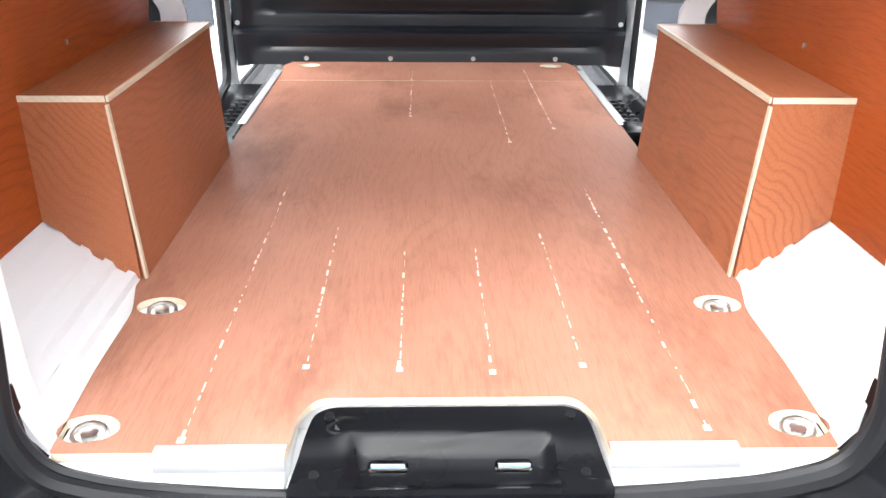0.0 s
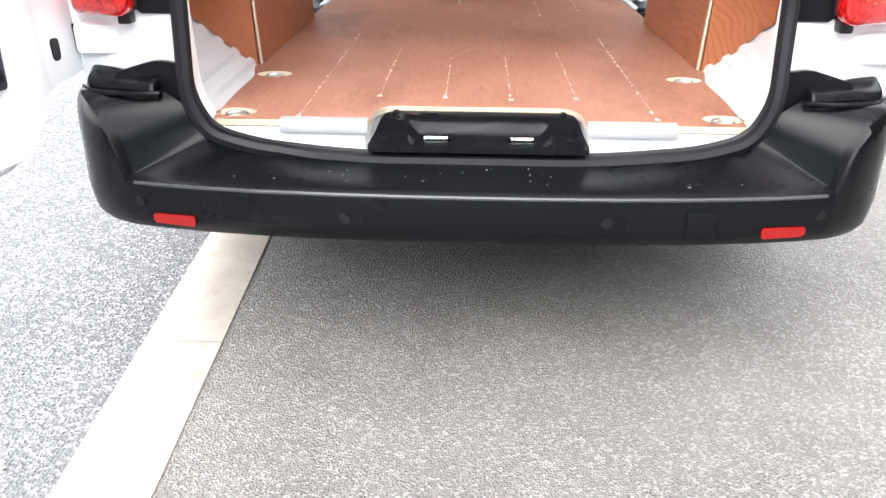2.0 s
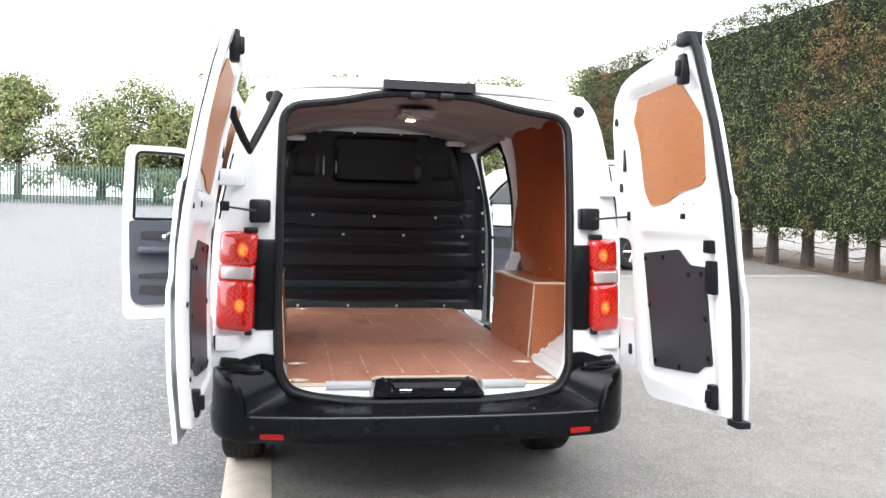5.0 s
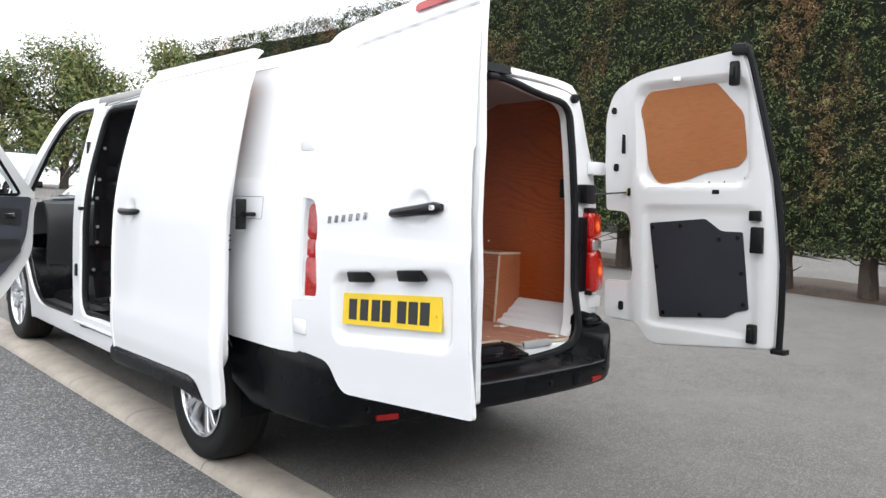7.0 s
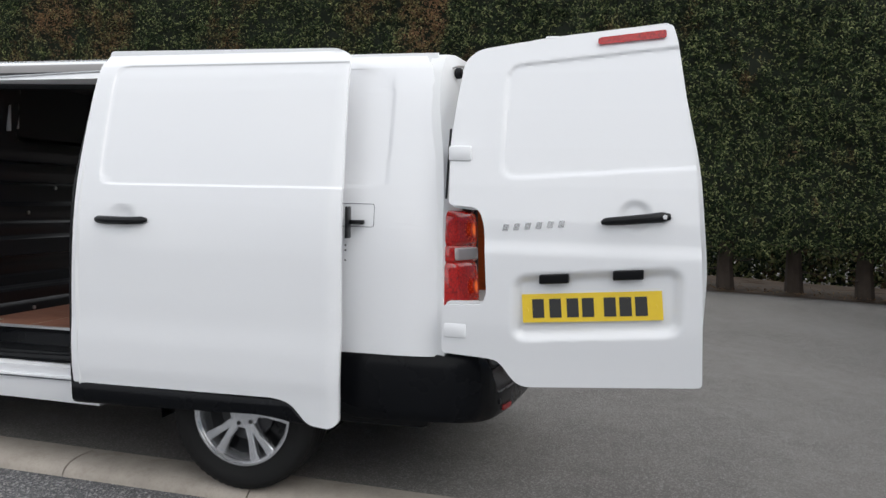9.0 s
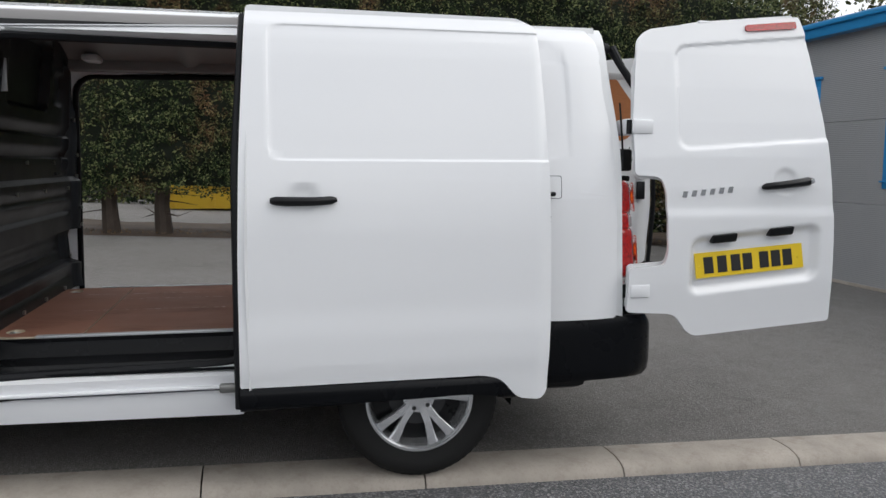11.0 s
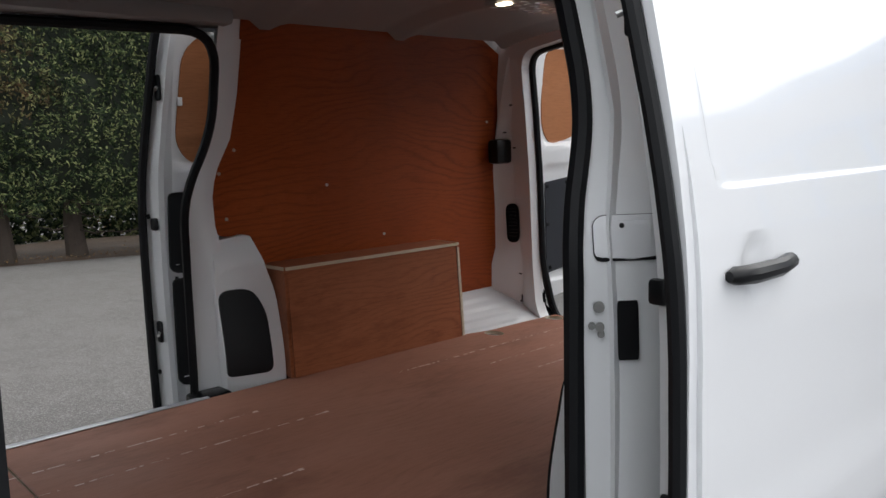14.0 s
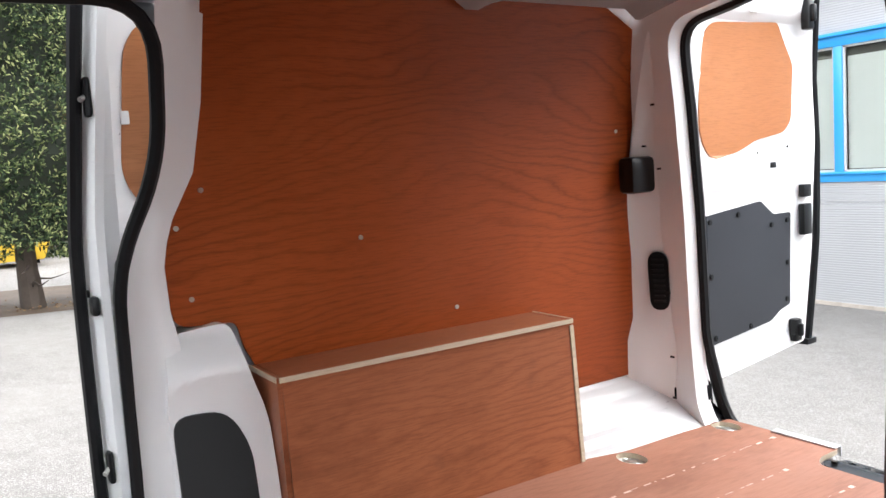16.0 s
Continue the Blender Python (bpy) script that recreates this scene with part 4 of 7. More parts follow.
def lining():
    for s in (-1, 1):
        bm = sheet(fillet(LINING), (), (), steps(0.7, 1.84, 0.06))
        bm = lifted(bm, lambda y, z: Vector((lining_x(z), y, z)), 0.006, (1, 0, 0))
        wall = part("wall_lining", flipped(bm, s), PLY_WALL, VAN, "dark red-brown ply wall lining with flowing grain")
        for y, z in ((2.473, 1.216), (2.86, 1.36), (2.92, 1.28), (1.6, 1.45), (2.2, 1.0), (2.9, 1.12)):
            part("lining_screw", cyl((s * (lining_x(z) - 0.001), y, z), (1, 0, 0), 0.006, 0.005, 10), ZINC, wall)
        box = holder("arch_box", (s * 0.73, 2.36, 0.55), "red-brown ply box over the wheel arch with pale edges", parent=VAN)

        def leaned(bm):
            for v in bm.verts:
                v.co.x += 0.012 * (v.co.z - 0.75) / 0.2
            return flipped(bm, s)
        part("inner_panel", leaned(boxed(0.638, 0.65, 1.952, 2.768, 0.553, 0.935)), PLY_BOX, box, smooth=0)
        part("box_top", flipped(boxed(0.645, 0.822, 1.955, 2.765, 0.934, 0.947), s), PLY_BOX, box, smooth=0)
        for y0, y1 in ((1.94, 1.952), (2.768, 2.78)):
            outline = [(0.638, 0.553), (0.66, 0.553), (0.72, 0.60), (0.79, 0.665), (0.822, 0.69), (0.822, 0.947), (0.65, 0.947)]
            part("end_panel", flipped(lifted(sheet(outline), lambda x, z: Vector((x, y0, z)), y1 - y0, (0, 1, 0)), s), PLY_BOX, box, smooth=0)
        edges = bmesh.new()
        add_box(edges, 0.6355, 0.6405, 1.9375, 1.95, 0.555, 0.93)
        leaned(edges) if s > 0 else leaned(edges)
        part("pale_corner", edges, PLY_EDGE, box, smooth=0)
        edges = bmesh.new()
        add_box(edges, 0.643, 0.648, 1.94, 2.775, 0.9365, 0.9485)
        add_box(edges, 0.65, 0.82, 1.9375, 1.941, 0.9365, 0.9485)
        add_box(edges, 0.65, 0.82, 2.779, 2.7825, 0.9365, 0.9485)
        part("pale_edge", flipped(edges, s), PLY_EDGE, box, smooth=0)


lining()


# ------------------------------------------------ rear bumper
def bumper():
    plan = [(-0.945, 2.02), (-0.945, 1.85), (-0.943, 1.7), (-0.94, 1.55), (-0.932, 1.45), (-0.915, 1.38), (-0.88, 1.325), (-0.86, 1.308), (-0.835, 1.291), (-0.81, 1.278), (-0.79, 1.269), (-0.776, 1.265), (-0.755, 1.26), (-0.735, 1.255), (-0.70, 1.248), (-0.6, 1.232), (-0.45, 1.217), (-0.3, 1.208), (-0.15, 1.203)]
    plan = plan + [(0, 1.202)] + [(-x, y) for x, y in reversed(plan)]
    bm, rings = bmesh.new(), []
    for i, (x, y) in enumerate(plan):
        a, b = Vector(plan[max(0, i - 1)]), Vector(plan[min(len(plan) - 1, i + 1)])
        t = (b - a).normalized()
        n = Vector((-t.y, t.x))
        ax, sx = abs(x), (1 if x > 0 else -1)
        low = float(np.interp(y, (1.2, 1.4, 1.9, 2.02), (0.305, 0.31, 0.30, 0.36)))
        if ax <= 0.776 and y < 1.3:
            # step: face, bright edge, deck sloping up to the sill
            prof = [(0.06, low + 0.004), (0.02, low), (0.004, low + 0.02), (0.0, 0.345), (0.002, 0.410), (0.005, 0.418), (0.013, 0.424), (0.03, 0.429)]
            xi = ax - 0.165 * smoothstep(0.40, 0.775, ax)
            zi = float(np.interp(xi, (0, 0.28, 0.5, 0.605, 0.645), (0.468, 0.468, 0.49, 0.522, 0.60))) - 0.014
            inner = [(xi, 1.352, zi), (xi, 1.39, zi)]
        else:
            # corner: shoulder edge climbing from the step, hollow face inside it
            k = min(1, max(0, (ax - 0.776) / 0.104)) if y < 1.33 else 1
            top = float(np.interp(k, (0, 0.13, 0.3, 0.57, 1.0), (0.424, 0.478, 0.525, 0.566, 0.588)))
            top = float(np.interp(y, (1.32, 1.38, 1.44, 1.5, 2.0), (top, 0.594, 0.594, 0.594, 0.594)))
            prof = [(0.06, low + 0.004), (0.02, low), (0.006, low + 0.02), (0.0, low + 0.06), (0.001, top - 0.05 * k - 0.012), (0.005, top - 0.02 * k - 0.006), (0.014, top - 0.004), (0.03, top + 0.003)]
            if y < 1.4:
                inner = [(0.622 + 0.085 * k ** 1.3, 1.352 + 0.02 * k, 0.53 + 0.066 * k ** 0.9), (0.622 + 0.085 * k ** 1.3, 1.392 + 0.01 * k, 0.53 + 0.062 * k)]
            else:
                inner = [(ax - 0.13, y, top + 0.004), (ax - 0.13, y, top - 0.06)]
        ring = [bm.verts.new((x + n.x * d, y + n.y * d, z)) for d, z in prof]
        ring += [bm.verts.new((sx * px, py, pz)) for px, py, pz in inner]
        rings.append(ring)
    for a, b in zip(rings, rings[1:]):
        for j in range(len(a) - 1):
            bm.faces.new([a[j], b[j], b[j + 1], a[j + 1]])
    ob = part("rear_bumper", bm, BLACK, VAN, "black textured plastic rear bumper with scuffed step", smooth=32)
    for s in (-1, 1):
        part("reflector", flipped(lifted(sheet(fillet([(0.617, 0.327, 0.008), (0.715, 0.329, 0.01), (0.717, 0.351, 0.012), (0.617, 0.351, 0.008)])), lambda x, z: Vector((x, 1.2285 + 0.17 * (x - 0.617), z)), 0.02, (0, 1, 0)), s), REFLECTOR, ob, "red bumper reflector")
        for x, y, z in ((0.28, 1.206, 0.365), (0.745, 1.257, 0.374)):
            part("parking_sensor", cyl((s * x, y, z), (0.1 * s, -1, 0), 0.012, 0.008, 20, None, 0.002), BLACK_SMOOTH, ob)
        # raised corner pad beside the sill
        bm = boxed(0.715, 0.895, 1.352, 1.47, 0.585, 0.64, 0.014)
        for v in bm.verts:
            v.co.z -= 0.028 * smoothstep(1.40, 1.35, v.co.y) * (v.co.z > 0.61)
            v.co.y += 0.05 * smoothstep(0.84, 0.90, v.co.x) * (v.co.y < 1.42)
        part("corner_pad", flipped(bm, s), BLACK, ob)
        part("pad_rim", tube([(s * x, y, 0.594) for x, y in ((0.708, 1.40), (0.71, 1.352), (0.75, 1.344), (0.82, 1.348), (0.87, 1.372), (0.90, 1.41))], 0.006, False, 8), BLACK, ob)
        jamb = sheet(fillet([(0.635, 0.50, 0.02), (0.80, 0.47, 0.02), (0.82, 0.63, 0.02), (0.72, 0.66, 0.02), (0.648, 0.65, 0.02)]))
        part("jamb_cover", flipped(lifted(jamb, lambda x, z: Vector((x, 1.388, z)), 0.02, (0, 1, 0)), s), BLACK, ob)
    # pale nicks on the step
    bm, rnd = bmesh.new(), random.Random(8)
    for k in range(34):
        x, y = rnd.uniform(-0.55, 0.6), rnd.uniform(1.25, 1.34)
        z = 0.4295 + (y - 1.233) * 0.205 + 0.0012
        m = Matrix.Translation((x, y, z)) @ Matrix.Rotation(rnd.uniform(0, 3.1), 4, "Z") @ Matrix.Rotation(radians(11.5), 4, "X")
        add_box(bm, -rnd.uniform(0.0006, 0.004), rnd.uniform(0.0006, 0.004), -0.0005, 0.0005, -0.002, 0.0006, 0, m)
    tagged(part("step_scratches", bm, NICK, ob, smooth=0), kind="stuff")
    # pale strip painting the highlight along the scuffed step edge
    edge = [(x, y) for x, y in plan if abs(x) < 0.77 and y < 1.3]
    part("gleam_edge", tube([(x, y + 0.0045, 0.4165) for x, y in edge], 0.0045, False, 6), EDGE_GLEAM, ob, "greyish edge of the step, highlight and rubbing in its colour")
    part("tow_cover", boxed(0.45, 0.51, 1.2125, 1.22, 0.33, 0.39, 0.004), BLACK, ob)
    ob.matrix_basis = Matrix.Translation((0, 0, 0.018))
    part("sill_lip", lifted(sheet([(-0.66, 0), (0.66, 0), (0.66, 1), (-0.66, 1)], (), steps(-0.66, 0.66, 0.1)), lambda x, v: Vector((x, 1.325 + 0.06 * v, 0.459 + 0.006 * v)), 0.02, (0, 0, -1)), RUBBER, ob)


bumper()


# ------------------------------------------------ rear lamps and jamb fittings
def rear_lamps():
    for s in (-1, 1):
        lamp = holder("tail_lamp", (s * 0.82, 1.42, 0.99), "tall red tail lamp with a clear band", parent=VAN)

        def rounded(z0, z1, x0=0.752, x1=0.918, y0=1.352, y1=1.43, r=0.03):
            bm = boxed(x0, x1, y0, y1, z0, z1, r, None, 4)
            for v in bm.verts:
                lean = 0.03 * (v.co.z - 0.8) / 0.4
                v.co.y += lean + 0.06 * (max(0, v.co.x - 0.80) / 0.1) ** 2
                v.co.x -= 0.015 * max(0, (v.co.z - 0.9) / 0.3)
            return flipped(bm, s)
        part("lamp_housing", rounded(0.78, 1.2, 0.735, 0.89, 1.40, 1.45, 0.02), BLACK_SMOOTH, lamp)
        part("upper_lens", rounded(1.05, 1.197), RED_LENS, lamp, "red lens, lit amber inside")
        part("band_surround", rounded(0.985, 1.056, 0.755, 0.914, 1.356, 1.43, 0.012), RED_LENS, lamp)
        part("clear_lens", rounded(0.994, 1.046, 0.762, 0.90, 1.349, 1.42, 0.008), CLEAR_LENS, lamp, "clear reversing lens")
        part("lower_lens", rounded(0.772, 0.992), RED_LENS, lamp, "red lens, lit amber inside")
        for z in (1.12, 0.885):
            def on_lens(u, v):
                lean = 0.03 * (v - 0.8) / 0.4
                return Vector((u - 0.015 * max(0, (v - 0.9) / 0.3), 1.3505 + lean + 0.06 * (max(0, u - 0.80) / 0.1) ** 2, v))
            disc = [(0.812 + 0.026 * math.cos(a * math.pi / 12), z + 0.034 * math.sin(a * math.pi / 12)) for a in range(24)]
            part("bulb", flipped(lifted(sheet(disc, (), steps(0.776, 0.868, 0.012)), on_lens, 0.003, (0, 1, 0)), s), BULB, lamp, "amber glow of the bulb")
            me = bmesh.new()
            for ring, (r, count) in enumerate(((0.034, 11), (0.044, 15), (0.054, 19))):
                for k in range(count):
                    a = (k + 0.5 * ring) * 2 * math.pi / count
                    u, v = 0.812 + r * math.cos(a), z + r * 1.15 * math.sin(a)
                    p = on_lens(u, v)
                    add_box(me, s * p.x - 0.0022, s * p.x + 0.0022, p.y - 0.001, p.y + 0.003, v - 0.0022, v + 0.0022)
            tagged(part("lens_facet", me, FACET, lamp, smooth=0), kind="stuff")
        part("lamp_panel", flipped(boxed(0.664, 0.75, 1.398, 1.44, 0.775, 1.165, 0.01), s), BLACK, VAN, "black cover between lamp and door seal")
        part("lamp_foot", flipped(boxed(0.76, 0.79, 1.385, 1.42, 0.755, 0.785, 0.005), s), BLACK_SMOOTH, VAN)
        part("lamp_cap", flipped(boxed(0.74, 0.80, 1.39, 1.43, 1.19, 1.215, 0.006), s), BLACK_SMOOTH, VAN)
        # check strap housing with its rod to the door
        strap = part("check_strap", flipped(boxed(0.69, 0.778, 1.37, 1.45, 1.235, 1.335, 0.012), s), BLACK_SMOOTH, VAN)
        part("strap_rod", tube([(s * 0.75, 1.375, 1.285), (s * 0.86, 1.25, 1.30)], 0.005), TRIM_DARK, strap)
        part("strap_clip", flipped(boxed(0.858, 0.872, 1.232, 1.25, 1.288, 1.318, 0.004), s), shader("lime_clip", (0.38, 0.45, 0.04), 0.4)[0], strap)
        part("strap_end", flipped(boxed(0.846, 0.884, 1.222, 1.235, 1.283, 1.323, 0.004), s), BLACK_SMOOTH, strap)
        # hinges
        for z in (1.425, 0.715):
            h = part("door_hinge", flipped(boxed(0.80, 0.915, 1.425, 1.47, z - 0.035, z + 0.035, 0.012), s), WHITE, VAN)
            part("hinge_pin", cyl((s * 0.918, 1.455, z), (0, 0, 1), 0.012, 0.06, 12), BLACK_SMOOTH, h)
        part("round_buffer", cyl((s * 0.698, 1.482, 1.78), (0, -1, 0), 0.024, 0.03, 20, None, 0.006), RUBBER, VAN)
        for z in (0.62, 0.75, 0.95, 1.33, 1.52):
            part("trim_clip", flipped(boxed(0.70, 0.715, rear_y(z) + 0.085, rear_y(z) + 0.088, z - 0.003, z + 0.003), s), BLACK_SMOOTH, VAN)
        # interior vent and latch block on the corner post
        def on_post(u, v, d):
            p = post(0.53 + u * 3.2, 0.985 + v)
            return p + Vector((-0.55, 0.8, 0)) * d
        oval = fillet([(-0.046, -0.09, 0.046), (0.046, -0.09, 0.046), (0.046, 0.09, 0.046), (-0.046, 0.09, 0.046)])
        vent = part("post_vent", flipped(lifted(sheet(oval, (), steps(-0.046, 0.046, 0.012), steps(-0.08, 0.08, 0.03)), lambda u, v: on_post(u, v, 0.012), 0.02, (0.55, -0.8, 0)), s), BLACK, VAN, "black oval air vent with slats")
        for k in range(9):
            bm = lifted(sheet([(-0.026, -0.066 + k * 0.016), (0.026, -0.066 + k * 0.016), (0.026, -0.059 + k * 0.016), (-0.026, -0.059 + k * 0.016)], (), (0,)), lambda u, v: on_post(u, v, 0.016), 0.004, (0.55, -0.8, 0))
            part("vent_slat", flipped(bm, s), BLACK_SMOOTH, vent, smooth=0)
        for z, u in ((0.72, 0.16), (0.95, 0.16), (1.30, 0.16), (1.50, 0.2), (1.62, 0.5), (1.40, 0.75)):
            p = post(u, z)
            part("post_clip", flipped(boxed(p.x - 0.006, p.x + 0.004, p.y - 0.006, p.y + 0.006, z - 0.003, z + 0.003), s), BLACK_SMOOTH, VAN)
        part("strap_box", flipped(boxed(0.735, 0.80, 1.50, 1.60, 1.26, 1.37, 0.015), s), BLACK_SMOOTH, VAN)
    part("rear_spoiler_strip", lifted(sheet(fillet([(-0.212, 1.84, 0.005), (0.205, 1.84, 0.005), (0.205, 1.882, 0.005), (-0.212, 1.882, 0.005)])), lambda x, z: Vector((x, 1.465 + 0.25 * (z - 1.84), z)), 0.10, (0, 1, 0)), BLACK, VAN)
    for x in (-0.062, 0.072):
        part("roof_striker", boxed(x - 0.032, x + 0.032, 1.44, 1.53, 1.80, 1.828, 0.006), BLACK_SMOOTH, VAN)
    # loom gaiter between body and nearside rear door
    pts = [(-0.665, 1.44, 1.79), (-0.70, 1.40, 1.70), (-0.755, 1.34, 1.58), (-0.775, 1.31, 1.535), (-0.80, 1.29, 1.58), (-0.835, 1.26, 1.66), (-0.845, 1.25, 1.70)]
    part("loom_gaiter", tube(pts, [0.022, 0.017, 0.017, 0.019, 0.017, 0.016, 0.02], False, 10), RUBBER, VAN)


    # dark tube for hinge gap shade, and the filler cover in the nearside skin
    for s in (-1, 1):
        part("hinge_gap_shade", tube([(s * (skin_x(z) - 0.03), 1.472, z) for z in (1.245, 1.35, 1.45, 1.53)], 0.0045, False, 6), RUBBER, VAN)
    cover = fillet([(1.765, 1.122, 0.012), (2.03, 1.122, 0.012), (2.03, 1.216, 0.012), (1.765, 1.216, 0.012)])
    part("filler_cover_gap", tube([(-(skin_x(z, y) + 0.0002), y, z) for y, z in cover], 0.0013, True, 6), TRIM_GREY, VAN)


rear_lamps()


# ------------------------------------------------ rear doors, open at right angles
def door_x(y, z):
    return 0.9864 + 0.0356 * y - 0.0823 * z - 0.03 * max(0, (z - 1.5) / 0.4) ** 2


DOOR = [(1.45, 1.46, 0.02), (1.436, 1.70, 0.05), (1.368, 1.835, 0.08), (1.166, 1.90, 0.15), (0.613, 1.955, 0.015), (0.592, 1.89, 0.03), (0.479, 1.375, 0.1), (0.443, 0.989, 0.1), (0.461, 0.588, 0.02), (1.165, 0.52, 0.06), (1.25, 0.62, 0.04), (1.464, 0.628, 0.02), (1.462, 0.822, 0.02), (1.285, 0.832, 0.03), (1.268, 0.878, 0.05), (1.284, 1.148, 0.05), (1.31, 1.212, 0.04), (1.445, 1.221, 0.02)]


NEAR_DOOR = [(1.45, 1.46, 0.02), (1.432, 1.65, 0.05), (1.412, 1.80, 0.03), (1.358, 1.846, 0.05), (1.166, 1.876, 0.1), (0.613, 1.931, 0.015), (0.592, 1.869, 0.03)] + [(0.508, 1.375, 0.1), (0.475, 0.989, 0.1), (0.458, 0.556, 0.02), (1.155, 0.507, 0.05), (1.236, 0.613, 0.04)] + [(1.464, 0.628, 0.02), (1.462, 0.822, 0.02), (1.30, 0.832, 0.03), (1.284, 0.878, 0.05), (1.30, 1.148, 0.05), (1.325, 1.212, 0.04), (1.445, 1.221, 0.02)]


def near_x(y, z):
    """The nearside door's bowed skin."""
    return float(np.interp(z, (0.5, 0.58, 0.75, 0.92, 1.05, 1.17, 1.30, 1.45, 1.6, 1.75, 1.93), (0.945, 0.952, 0.963, 0.969, 0.971, 0.970, 0.960, 0.940, 0.915, 0.884, 0.838))) + 0.01 * (y - 0.9)


def rear_door(s):
    dy = 0.0 if s < 0 else -0.055
    near = s < 0
    skin = near_x if near else door_x
    outline = [(y + dy, z) for y, z in fillet(NEAR_DOOR if near else DOOR, n=5)]

    def flipped(bm, s):
        """Places a door part; the offside door stands a little wider open."""
        for v in bm.verts:
            if s > 0:
                y = v.co.y
                v.co.y = 1.375 + (y - 1.38) * 0.945
                v.co.x += 0.058 * (1.38 - y) - 0.018
            else:
                v.co.x = -v.co.x
        if s < 0:
            bmesh.ops.reverse_faces(bm, faces=bm.faces[:])
        return bm
    ob = holder("rear_door", (s * 0.92, 1.44, 0.6), "open white rear door" + (" with a yellow plate" if near else " with ply and dark card inside"), parent=VAN)

    def outer(y, z):
        yy = y - dy
        d = 0.009 * smoothstep(0.004, -0.010, rbox(yy, z, 0.0, 1.24, 1.325 + 0.07 * (1.262 - yy), 1.775 + 0.10 * (1.262 - yy), 0.06))
        if near:
            d += 0.03 * smoothstep(0.012, -0.03, rbox(yy, z - 0.09 * (1.16 - yy), 0.547, 1.175, 0.70, 0.948, 0.05))
            d += 0.011 * smoothstep(0.006, -0.02, math.hypot(yy - 0.725, z - 1.193) - 0.058)
        crease = -0.014 * smoothstep(1.09, 1.03, z) * smoothstep(0.55, 0.8, z)
        return Vector((skin(yy, z) - d - crease * 0.6, y, z))
    bm = sheet(outline, (), steps(0.44 + dy, 1.47 + dy, 0.012 if near else 0.05), steps(0.51, 1.93, 0.009 if near else 0.05))
    lifted(bm, outer, 0.014, (-1, 0, 0))
    part("outer_skin", flipped(bm, s), WHITE, ob)

    # inner pressing: rim, ply field, card field
    ply = fillet([(1.211 + dy, 1.728, 0.06), (1.163 + dy, 1.80, 0.05), (0.774 + dy, 1.812, 0.02), (0.70 + dy, 1.73, 0.04), (0.642 + dy, 1.67, 0.03), (0.625 + dy, 1.47, 0.06), (0.668 + dy, 1.425, 0.03), (0.85 + dy, 1.40, 0.03), (0.954 + dy, 1.362, 0.03), (1.109 + dy, 1.340, 0.04), (1.175 + dy, 1.417, 0.05)])
    card = fillet([(1.155 + dy, 1.148, 0.012), (0.832 + dy, 1.179, 0.012), (0.745 + dy, 1.123, 0.02), (0.632 + dy, 1.123, 0.012), (0.599 + dy, 0.762, 0.012), (0.667 + dy, 0.746, 0.015), (0.722 + dy, 0.712, 0.015), (1.097 + dy, 0.674, 0.012)])

    def inner(y, z, d=0.0):
        yy = y - dy
        x = near_x(yy, z) - 0.055 if near else door_x(yy, z) - 0.062
        x += (0.014 if near else 0.034) * smoothstep(0.012, -0.02, rbox(yy, z, 0.60, 1.215, 1.335, 1.83, 0.08))
        x += 0.012 * smoothstep(0.01, -0.02, rbox(yy, z, 0.56, 1.19, 0.63, 1.235, 0.05))
        x += 0.02 * smoothstep(0.03, 0.0, rbox(yy, z, 1.29, 1.6, 0.5, 2.0, 0.02)) * 0.5
        x += 0.012 * smoothstep(0.05, 0.0, yy - 0.46)
        return Vector((x + d, y, z))
    inset = []
    for y, z in [(y + dy, z) for y, z in fillet(DOOR, n=5)]:
        inset.append((y + (0.012 if y - dy < 0.8 else -0.008), z + (0.012 if z < 1.0 else -0.012)))
    bm = sheet(inset, (), steps(0.44 + dy, 1.47 + dy, 0.02), steps(0.51, 1.93, 0.02))
    lifted(bm, inner, 1.0, lambda y, z: (max(0.02, skin(y - dy, z) - inner(y, z).x - 0.030 - (0.03 if near and 0.5 < y < 1.22 and 0.66 < z < 1.04 else 0)), 0, 0))
    part("inner_pressing", flipped(bm, s), WHITE_IN, ob)
    shift = 0.03 if near else 0.0
    bm = lifted(sheet(ply, (), steps(0.6 + dy, 1.25 + dy, 0.06), steps(1.33, 1.84, 0.06)), lambda y, z: inner(y, z, -0.006), 0.006, (1, 0, 0))
    part("ply_infill", flipped(bm, s), PLY_DOOR, ob, "orange-brown ply window infill")
    bm = lifted(sheet(card, (), steps(0.6 + dy, 1.2 + dy, 0.06), steps(0.66, 1.2, 0.06)), lambda y, z: inner(y + shift, z, -0.006), 0.006, (1, 0, 0))
    cd = part("door_card", flipped(bm, s), GREYCARD, ob, "dark grey hardboard door card with studs")
    for y, z in ((1.135, 1.125), (0.97, 1.14), (0.755, 1.085), (0.655, 1.095), (0.635, 0.93), (0.625, 0.785), (0.86, 0.712), (1.075, 0.70), (1.115, 0.93)):
        p = inner(y + dy + shift, z, -0.008)
        part("card_stud", flipped(cyl((p.x, p.y, p.z), (1, 0, 0), 0.011, 0.006, 14, None, 0.002), s), BLACK_SMOOTH, cd)
